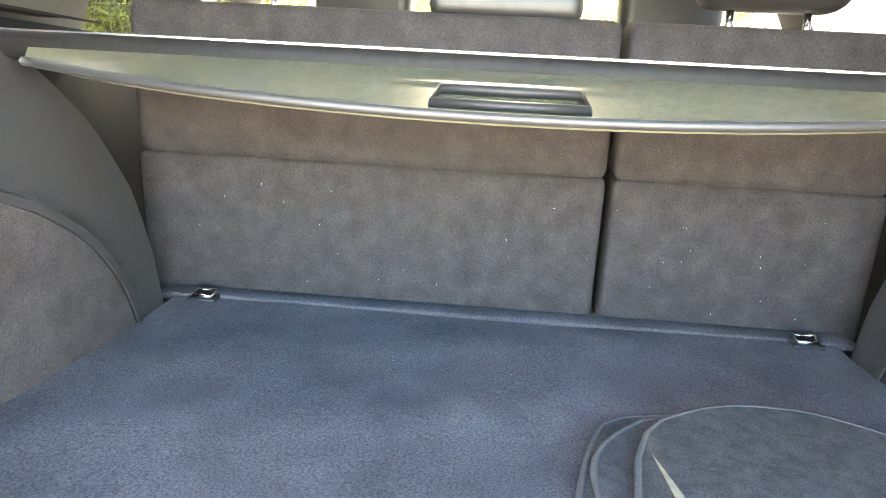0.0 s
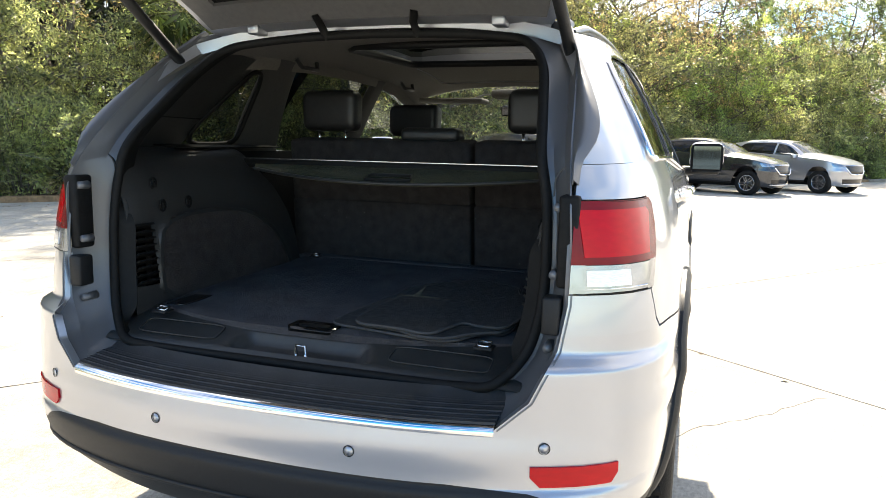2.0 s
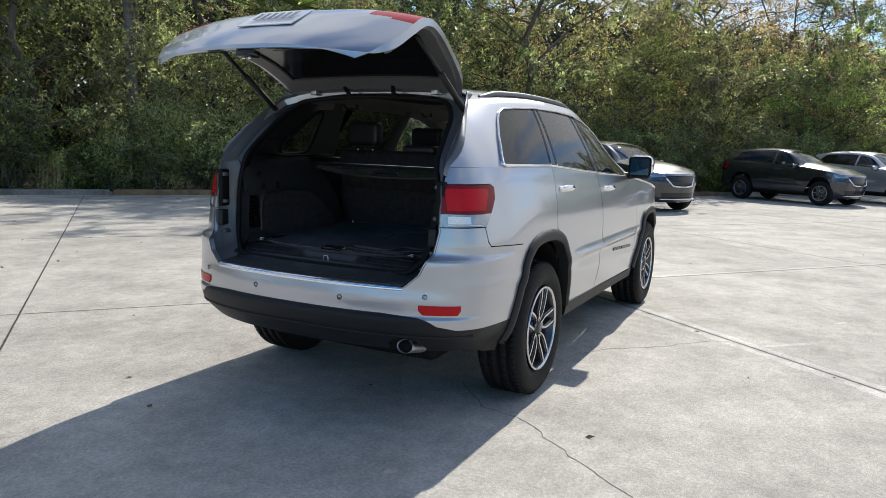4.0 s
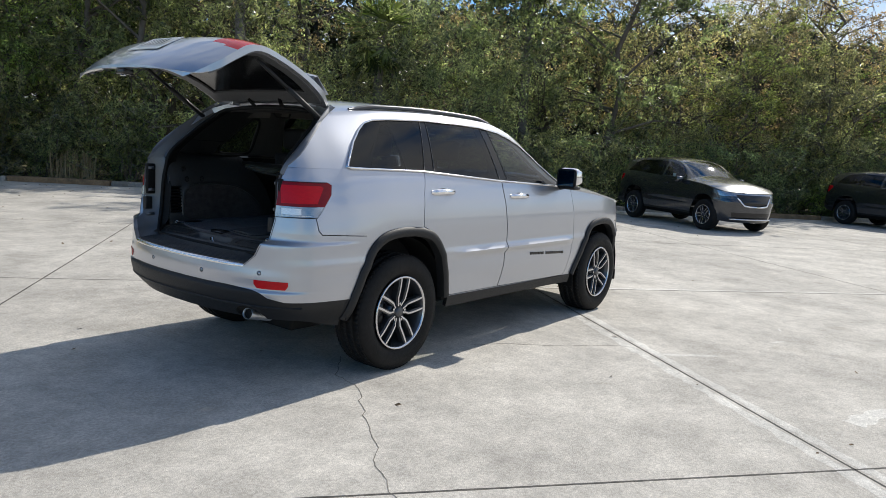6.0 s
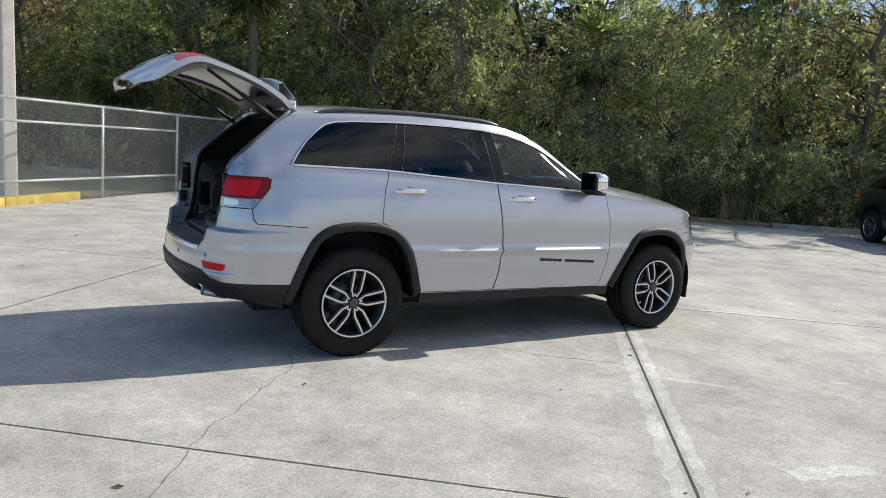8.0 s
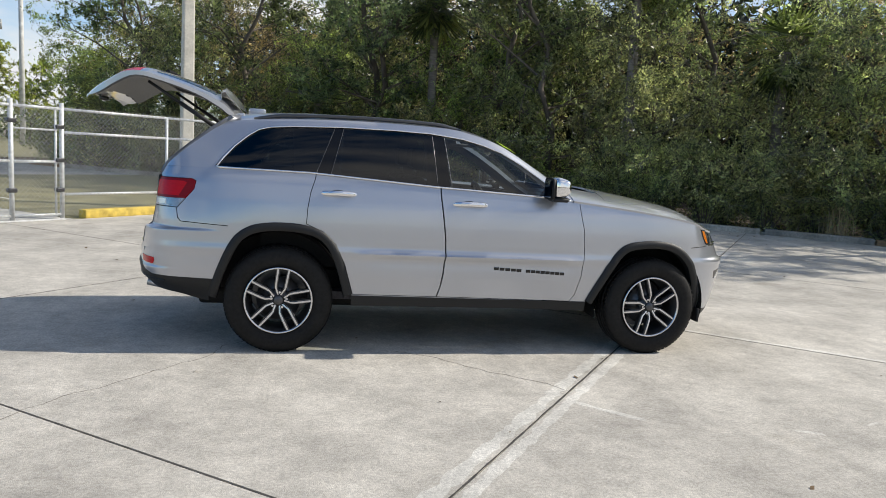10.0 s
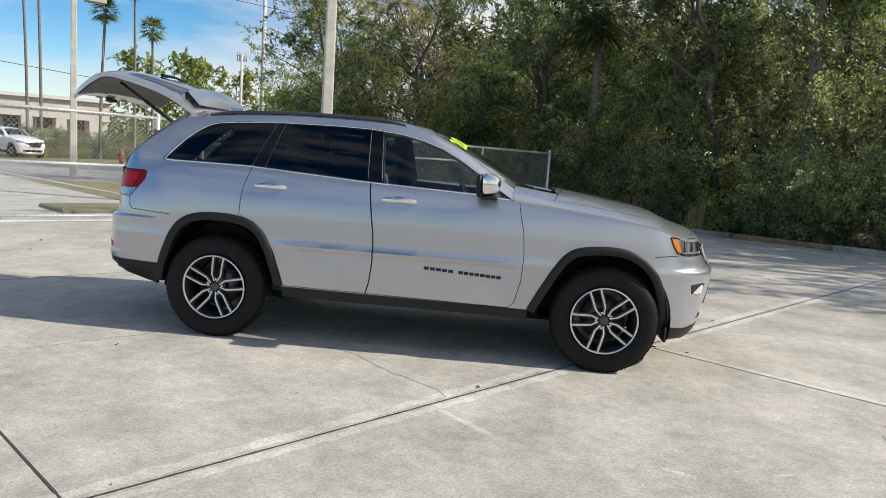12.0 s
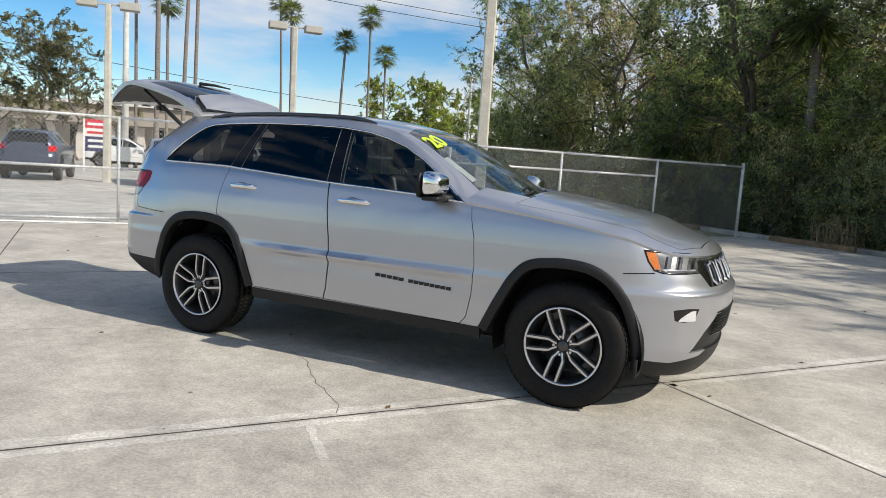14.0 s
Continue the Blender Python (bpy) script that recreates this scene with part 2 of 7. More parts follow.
def inside(p, poly):
    x, y = p
    c = False
    for i in range(len(poly)):
        (x0, y0), (x1, y1) = poly[i - 1], poly[i]
        if (y0 > y) != (y1 > y) and x < (x1 - x0) * (y - y0) / (y1 - y0) + x0:
            c = not c
    return c


def cut(bm, poly, ax=(0, 2), keep=None):
    """Cuts a surface along an outline seen along the third axis."""
    third = 3 - ax[0] - ax[1]
    for i in range(len(poly)):
        (a0, b0), (a1, b1) = poly[i - 1], poly[i]
        if abs(a0 - a1) + abs(b0 - b1) < 1e-6:
            continue
        lo = (min(a0, a1) - 1e-4, min(b0, b1) - 1e-4)
        hi = (max(a0, a1) + 1e-4, max(b0, b1) + 1e-4)
        fs = []
        for fc in bm.faces:
            A = [v.co[ax[0]] for v in fc.verts]
            B = [v.co[ax[1]] for v in fc.verts]
            if max(A) >= lo[0] and min(A) <= hi[0] and max(B) >= lo[1] and min(B) <= hi[1] and (keep is None or keep(fc.calc_center_median())):
                fs.append(fc)
        if not fs:
            continue
        co, no = [0, 0, 0], [0, 0, 0]
        co[ax[0]], co[ax[1]] = a0, b0
        no[ax[0]], no[ax[1]] = b1 - b0, -(a1 - a0)
        es = {e for fc in fs for e in fc.edges}
        vs = {v for fc in fs for v in fc.verts}
        bmesh.ops.bisect_plane(bm, geom=list(vs) + list(es) + fs, dist=1e-6, plane_co=co, plane_no=no)


def grow(poly, d):
    """An outline moved outwards by d (inwards for negative d)."""
    n = len(poly)
    area = sum(poly[i - 1][0] * poly[i][1] - poly[i][0] * poly[i - 1][1] for i in range(n))
    sg = 1 if area > 0 else -1
    out = []
    for i in range(n):
        p, c, q = Vector(poly[i - 1]), Vector(poly[i]), Vector(poly[(i + 1) % n])
        e1, e2 = (c - p).normalized(), (q - c).normalized()
        n1, n2 = Vector((e1.y, -e1.x)) * sg, Vector((e2.y, -e2.x)) * sg
        b = n1 + n2
        b = b / max(b.length_squared, 0.3) * 2
        out.append((c.x + b.x * d, c.y + b.y * d))
    return out


def rounded(poly, k=2):
    """Corner cutting, for softer outlines."""
    for _ in range(k):
        out = []
        for i in range(len(poly)):
            (x0, y0), (x1, y1) = poly[i - 1], poly[i]
            out += [(x0 * 0.78 + x1 * 0.22, y0 * 0.78 + y1 * 0.22), (x0 * 0.22 + x1 * 0.78, y0 * 0.22 + y1 * 0.78)]
        poly = out
    return poly


def take(bm, test):
    """The faces that pass the test, as a bmesh of their own; they leave the first one."""
    fs = [fc for fc in bm.faces if test(fc.calc_center_median())]
    nb = bmesh.new()
    vm = {}
    for fc in fs:
        vv = []
        for v in fc.verts:
            if v not in vm:
                vm[v] = nb.verts.new(v.co)
            vv.append(vm[v])
        try:
            nb.faces.new(vv)
        except ValueError:
            pass
    bmesh.ops.delete(bm, geom=fs, context="FACES")
    return nb


# ---- the lot: axes u (away from the gate) and w (towards the fence), turned against the car ----
LOT = Matrix.Rotation(radians(51.5), 4, "Z")


def lot(u, w, z=0.0):
    return LOT @ Vector((u, w, z))


def concrete(name, tone, joint_dir=False):
    m = bpy.data.materials.new(name)
    m.use_nodes = True
    n, l = m.node_tree.nodes, m.node_tree.links
    b = n["Principled BSDF"]
    b.inputs["Roughness"].default_value = 0.85
    b.inputs["Specular IOR Level"].default_value = 0.25
    g = n.new("ShaderNodeNewGeometry")
    col = None
    for sc, lo, hi, det in ((0.30, 0.84, 1.12, 5), (1.9, 0.80, 1.15, 8), (11, 0.87, 1.10, 6), (55, 0.80, 1.15, 4), (210, 0.76, 1.18, 2)):
        t = n.new("ShaderNodeTexNoise")
        t.inputs["Scale"].default_value, t.inputs["Detail"].default_value = sc, det
        l.new(g.outputs["Position"], t.inputs["Vector"])
        r = n.new("ShaderNodeMapRange")
        r.inputs[1].default_value, r.inputs[2].default_value = 0.32, 0.68
        r.inputs[3].default_value, r.inputs[4].default_value = lo, hi
        l.new(t.outputs["Fac"], r.inputs[0])
        x = n.new("ShaderNodeMixRGB")
        x.blend_type = "MULTIPLY"
        x.inputs[0].default_value = 1
        x.inputs[1].default_value = (*tone, 1)
        if col:
            l.new(col, x.inputs[1])
        l.new(r.outputs[0], x.inputs[2])
        col = x.outputs[0]
    # dark drip stains
    t = n.new("ShaderNodeTexNoise")
    t.inputs["Scale"].default_value, t.inputs["Detail"].default_value = 1.3, 8
    l.new(g.outputs["Position"], t.inputs["Vector"])
    rp = n.new("ShaderNodeValToRGB")
    rp.color_ramp.elements[0].position, rp.color_ramp.elements[1].position = 0.66, 0.80
    rp.color_ramp.elements[0].color, rp.color_ramp.elements[1].color = (1, 1, 1, 1), (0.68, 0.66, 0.62, 1)
    l.new(t.outputs["Fac"], rp.inputs[0])
    x = n.new("ShaderNodeMixRGB")
    x.blend_type = "MULTIPLY"
    x.inputs[0].default_value = 1
    l.new(col, x.inputs[1])
    l.new(rp.outputs[0], x.inputs[2])
    col = x.outputs[0]
    l.new(col, b.inputs["Base Color"])
    t = n.new("ShaderNodeTexNoise")
    t.inputs["Scale"].default_value, t.inputs["Detail"].default_value = 160, 4
    l.new(g.outputs["Position"], t.inputs["Vector"])
    bp = n.new("ShaderNodeBump")
    bp.inputs["Strength"].default_value, bp.inputs["Distance"].default_value = 0.6, 0.004
    l.new(t.outputs["Fac"], bp.inputs["Height"])
    l.new(bp.outputs[0], b.inputs["Normal"])
    return m


M["concrete"] = concrete("old_concrete", (0.495, 0.463, 0.408))
M["pale_concrete"] = concrete("pale_mortar", (0.61, 0.585, 0.53))
M["fine_crack"] = material("fine_crack_dirt", (0.15, 0.135, 0.115), 0.9, scale=20, amount=0.4)
M["crack"] = material("dark_joint_filler", (0.06, 0.055, 0.05), 0.9, scale=20, amount=0.4)
M["soil"] = material("leaf_litter_and_soil", (0.085, 0.065, 0.045), 0.95, scale=3, amount=0.45, bump=0.6, bscale=25, scale2=40, amount2=0.4)
M["grass"] = material("dry_grass", (0.19, 0.175, 0.09), 0.95, scale=1.2, amount=0.35, bump=0.6, bscale=60, scale2=30, amount2=0.4)
M["leaf"] = None

bm = bmesh.new()
bmesh.ops.create_grid(bm, x_segments=40, y_segments=40, size=900)
ground = link("ground", bm, M["soil"])
ground.location.z = -0.05
tagged(ground, "dark soil with dry leaf litter and thin grass", "ground", kind="structure")
ground.matrix_world = LOT @ Matrix.Translation((0, 0, -0.05))

U_JOINTS = [2.15 + 4.58 * k for k in range(-7, 4)]
W_JOINTS = [-2.63 + 4.98 * k for k in range(-9, 3)]


def slab_mesh():
    bm = bmesh.new()
    box(bm, -2.29 + 0.004, 2.29 - 0.004, -2.49 + 0.004, 2.49 - 0.004, -0.12, 0.0)
    top = [e for e in bm.edges if all(v.co.z > -0.001 for v in e.verts)]
    bmesh.ops.bevel(bm, geom=top, offset=0.004, segments=2, affect="EDGES")
    me = bpy.data.meshes.new("slab")
    bm.to_mesh(me)
    bm.free()
    me.materials.append(M["concrete"])
    return me


pavement = new("pavement", None)
tagged(pavement, "sunlit pale concrete car park cast in large jointed slabs", "pavement", kind="structure")
SLAB = slab_mesh()
for i in range(len(U_JOINTS) - 1):
    for j in range(len(W_JOINTS) - 1):
        s = new("slab", SLAB)
        s.parent = pavement
        s.matrix_world = LOT @ Matrix.Translation(((U_JOINTS[i] + U_JOINTS[i + 1]) / 2, (W_JOINTS[j] + W_JOINTS[j + 1]) / 2, 0.0))


def ribbon(name, pts, width, mat, z, jitter=0.0, seed=1, label="", category=""):
    """A flat strip along ground points, with an uneven edge."""
    rnd = random.Random(seed)
    fine = []
    for (x0, y0), (x1, y1) in zip(pts, pts[1:]):
        k = max(2, int(math.hypot(x1 - x0, y1 - y0) / 0.06))
        fine += [(x0 + (x1 - x0) * i / k, y0 + (y1 - y0) * i / k) for i in range(k)]
    fine.append(pts[-1])
    rows = []
    for i, (x, y) in enumerate(fine):
        a, b = fine[max(i - 1, 0)], fine[min(i + 1, len(fine) - 1)]
        d = Vector((b[0] - a[0], b[1] - a[1], 0)).normalized()
        s = Vector((-d.y, d.x, 0))
        o = s * rnd.uniform(-jitter, jitter)
        wd = width * rnd.uniform(0.6, 1.3) / 2
        p = Vector((x, y, z)) + o
        rows.append((p - s * wd, p + s * wd))
    bm = sheet(rows)
    ob = link(name, bm, mat, smooth=False)
    tagged(ob, label, category, kind="structure")
    return ob


# ---- the silver car: outline and skin ----
car = thing("car", "silver mid-size SUV parked on concrete with its tailgate raised", "car")

PLAN = [(-1.06, 0), (-1.055, 0.2), (-1.035, 0.40), (-0.996, 0.575), (-0.952, 0.70), (-0.889, 0.808), (-0.783, 0.888), (-0.6, 0.923), (-0.3, 0.935), (0, 0.939),
        (0.5, 0.942), (1.2, 0.945), (2.2, 0.945), (2.6, 0.942), (2.915, 0.942), (3.2, 0.92), (3.4, 0.865), (3.55, 0.775), (3.66, 0.63), (3.735, 0.42), (3.77, 0.2), (3.78, 0)]
D_SIDE = [(0.22, -0.10), (0.32, -0.055), (0.42, -0.03), (0.5, -0.02), (0.62, -0.004), (0.70, 0.0), (0.745, 0.008), (0.80, 0.002), (0.95, 0.0), (1.08, -0.012), (1.16, -0.03), (1.24, -0.052), (1.32, -0.085)]
D_REAR = [(0.34, 0.16), (0.42, 0.07), (0.5, 0.008), (0.56, -0.010), (0.592, -0.012), (0.606, 0.0), (0.68, 0.0), (0.74, 0.010), (0.82, 0.008), (0.866, 0.010), (0.876, 0.022), (0.888, 0.044), (0.90, 0.050), (0.93, 0.054), (1.03, 0.066), (1.23, 0.085), (1.32, 0.11)]
D_FRONT = [(0.22, -0.12), (0.3, -0.06), (0.4, -0.03), (0.5, -0.012), (0.6, 0.004), (0.70, 0.018), (0.752, 0.022), (0.772, 0.014), (0.79, -0.014), (0.86, -0.046), (0.94, -0.085), (1.0, -0.12), (1.06, -0.17)]
LEDGE = [(0.58, 0.0), (0.64, -0.004), (0.685, -0.008), (0.705, -0.006), (0.725, 0.006), (0.745, 0.016), (0.762, 0.004), (0.785, -0.002), (0.82, 0.0)]
Z_TOP = [(-1.1, 1.30), (-0.43, 1.31), (0.2, 1.305), (0.45, 1.29), (1.11, 1.25), (1.96, 1.215), (2.2, 1.19), (2.45, 1.165), (2.9, 1.115), (3.3, 1.05), (3.5, 1.005), (3.62, 0.98), (3.8, 0.965)]
Z_LOW = [(-1.1, 0.42), (-0.8, 0.41), (-0.5, 0.36), (0.5, 0.352), (2.3, 0.342), (2.7, 0.30), (3.3, 0.27), (3.8, 0.23)]


def dense(pts, step):
    """A smooth dense curve through plan points."""
    out = []
    n = len(pts)
    for i in range(n - 1):
        p0 = Vector(pts[i - 1] if i else (pts[1][0], -pts[1][1]))
        p1, p2 = Vector(pts[i]), Vector(pts[i + 1])
        p3 = Vector(pts[i + 2] if i + 2 < n else (pts[n - 2][0], -pts[n - 2][1]))
        k = max(2, int((p2 - p1).length / step))
        for j in range(k):
            t = j / k
            out.append(0.5 * ((2 * p1) + (p2 - p0) * t + (2 * p0 - 5 * p1 + 4 * p2 - p3) * t * t + (3 * p1 - p0 - 3 * p2 + p3) * t**3))
    out.append(Vector(pts[-1]))
    return out


OUTLINE = dense(PLAN, 0.045)


def smooth01(x, a, b):
    t = min(1, max(0, (x - a) / (b - a)))
    return t * t * (3 - 2 * t)


def skin_point(p, z):
    bx, by = p
    return Vector((bx + ip(z, D_REAR) * smooth01(-bx, 0.5, 0.9) * (1 - 0.15 * smooth01(by, 0.70, 0.84) * smooth01(z, 0.86, 0.95)) + ip(z, D_FRONT) * smooth01(bx, 3.2, 3.6), by + (ip(z, D_SIDE) + ip(z, LEDGE) * smooth01(bx, 0.5, 0.72) * (1 - smooth01(bx, 2.18, 2.32)) - 0.016 * smooth01(z, 0.868, 0.888) * smooth01(-bx, 0.42, 0.62) - 0.07 * (1 - smooth01(z, 0.36, 0.53)) * smooth01(-bx, 0.42, 0.56) - 0.018 * smooth01(z, 0.87, 1.15) * smooth01(-bx, 0.10, 0.62) * (1 - smooth01(-bx, 0.72, 0.95))) * by / 0.94, z))


def belt_y(x):
    z = ip(x, Z_TOP)
    pts = sorted((skin_point(p, z).x, skin_point(p, z).y) for p in OUTLINE if p[1] > 0.3)
    return ip(x, pts)


def plan_y(x, z):
    pts = sorted((skin_point(p, z).x, skin_point(p, z).y) for p in OUTLINE if p[1] > 0.5)
    for (x0, y0), (x1, y1) in zip(pts, pts[1:]):
        if x0 <= x <= x1:
            return y0 + (y1 - y0) * (x - x0) / max(1e-6, x1 - x0)
    return pts[-1][1]


Z_ROWS = sorted([0.22 + 0.0155 * k for k in range(73)] + [0.585, 0.592, 0.599, 0.606, 0.757, 0.768, 0.773, 0.783, 0.788, 0.862, 0.866, 0.870, 0.874, 0.878, 0.882, 0.886, 0.890, 0.894])
half = []
for p in OUTLINE:
    za, zb = ip(p[0], Z_LOW), ip(p[0], Z_TOP)
    half.append([skin_point(p, min(max(z, za), zb)) for z in Z_ROWS])
loop = half + [[Vector((q.x, -q.y, q.z)) for q in col] for col in half[-2:0:-1]]
loop.append(loop[0])
lower = sheet(loop)
bmesh.ops.remove_doubles(lower, verts=lower.verts, dist=1e-5)

# outlines, as seen from the side (x, z)
ARCH_R = [(-0.49, 0.20), (-0.49, 0.40), (-0.43, 0.60), (-0.335, 0.81), (-0.23, 0.905), (-0.10, 0.94), (0.06, 0.945), (0.19, 0.93), (0.30, 0.89), (0.39, 0.80), (0.455, 0.66), (0.52, 0.44), (0.53, 0.20)]
ARCH_F = [(2.36, 0.20), (2.36, 0.42), (2.45, 0.60), (2.56, 0.79), (2.66, 0.88), (2.80, 0.91), (2.93, 0.915), (3.06, 0.895), (3.18, 0.83), (3.28, 0.71), (3.345, 0.52), (3.37, 0.30), (3.37, 0.1)]


def inset(arch, d):
    g = grow(arch, -d)
    g[0], g[-1] = (g[0][0], arch[0][1]), (g[-1][0], arch[-1][1])
    return g


ARCH_R_IN, ARCH_F_IN = inset(ARCH_R, 0.055), inset(ARCH_F, 0.05)
DOOR_F = [(1.165, 0.435), (2.22, 0.42), (2.26, 0.47), (2.295, 0.62), (2.305, 0.80), (2.29, 0.98), (2.26, 1.10), (2.215, 1.40), (1.155, 1.40), (1.16, 1.20), (1.185, 1.02), (1.205, 0.88), (1.212, 0.76), (1.203, 0.62), (1.19, 0.52)]
DOOR_R = [(0.532, 0.44), (1.155, 0.435), (1.18, 0.52), (1.193, 0.62), (1.202, 0.76), (1.195, 0.88), (1.175, 1.02), (1.15, 1.20), (1.145, 1.40), (0.26, 1.40), (0.235, 1.27), (0.205, 1.17), (0.188, 1.06), (0.182, 0.95), (0.30, 0.90), (0.395, 0.81), (0.465, 0.665)]
LAMP_R = [(-1.2, 1.225), (-0.615, 1.225), (-0.59, 1.212), (-0.60, 1.157), (-0.66, 1.084), (-0.709, 1.026), (-1.2, 1.026)]
SEAM = [(-0.712, 1.026), (-0.70, 0.955), (-0.68, 0.932), (-0.36, 0.915), (-0.36, 0.910), (-0.684, 0.927), (-0.705, 0.95), (-0.717, 1.026)]
BLACK_R = [(-1.2, 0.61), (-1.02, 0.612), (-0.975, 0.60), (-0.94, 0.562), (-0.88, 0.542), (-0.6, 0.535), (-0.44, 0.53), (-0.44, 0.1), (-1.2, 0.1)]
SILL = [(0.46, 0.43), (2.40, 0.415), (2.40, 0.1), (0.46, 0.1)]
OPEN_SIDE = [(-1.3, 1.205), (-0.87, 1.225), (-0.79, 1.334), (-0.645, 1.469), (-0.496, 1.589), (-0.345, 1.70), (-0.325, 1.9), (-1.3, 1.9)]
OPEN_REAR = [(-0.705, 1.6), (-0.705, 1.0), (-0.69, 0.90), (-0.645, 0.80), (-0.575, 0.737), (0.575, 0.737), (0.645, 0.80), (0.69, 0.90), (0.705, 1.0), (0.705, 1.6)]
HEAD_L = [(3.335, 1.012), (3.42, 1.005), (3.9, 0.985), (3.9, 0.90), (3.50, 0.885), (3.44, 0.89), (3.395, 0.905), (3.36, 0.955)]
LOWER_F = [(3.36, 0.36), (3.52, 0.345), (3.66, 0.37), (3.71, 0.42), (3.9, 0.44), (3.9, 0.1), (3.36, 0.1)]
FOG = [(3.52, 0.676), (3.60, 0.688), (3.65, 0.684), (3.63, 0.61), (3.575, 0.602), (3.53, 0.613)]
GRILLE = [(-0.56, 0.955), (-0.60, 0.90), (-0.52, 0.80), (0.52, 0.80), (0.60, 0.90), (0.56, 0.955)]   # from the front (y, z)

rear_only = lambda c: c.x < -0.5
front_only = lambda c: c.x > 3.3
for poly in (ARCH_R, ARCH_R_IN, ARCH_F, ARCH_F_IN, DOOR_F, grow(DOOR_F, 0.005), DOOR_R, grow(DOOR_R, 0.005), LAMP_R, grow(LAMP_R, 0.004), SEAM, BLACK_R, SILL, OPEN_SIDE, HEAD_L, grow(HEAD_L, 0.006), LOWER_F, FOG):
    cut(lower, poly)
RED_IN = [(-1.3, 1.206), (-0.668, 1.206), (-0.648, 1.195), (-0.70, 1.104), (-1.3, 1.104)]
cut(lower, RED_IN)
cut(lower, [(-1.3, 1.088), (-0.55, 1.088), (-0.55, 1.6), (-1.3, 1.6)])
INTAKE = [(-0.64, 0.40), (-0.56, 0.52), (-0.44, 0.63), (0.44, 0.63), (0.56, 0.52), (0.64, 0.40)]
cut(lower, INTAKE, (1, 2), front_only)
cut(lower, OPEN_REAR, (1, 2), rear_only)
AMBER = [(3.3, 1.02), (3.385, 1.02), (3.44, 0.88), (3.3, 0.88)]
cut(lower, AMBER)
cut(lower, GRILLE, (1, 2), front_only)


def xz(c):
    return (c.x, c.z)


def yz(c):
    return (c.y, c.z)


for side in (1, -1):
    for poly in (ARCH_R_IN, ARCH_F_IN):
        take(lower, lambda c: inside(xz(c), poly) and abs(c.y) > 0.5).free()
take(lower, lambda c: inside(xz(c), OPEN_SIDE)).free()
take(lower, lambda c: c.x < -0.5 and inside(yz(c), OPEN_REAR)).free()
take(lower, lambda c: inside(xz(c), SEAM)).free()
grille_skin = take(lower, lambda c: c.x > 3.3 and inside(yz(c), GRILLE))
part("grille_backing", grille_skin, M["gloss_black"], car, thick=0.01)
part("air_intake", take(lower, lambda c: c.x > 3.3 and inside(yz(c), INTAKE)), M["bumper_plastic"], car, "black lower air intake", thick=0.01, offset=-4)

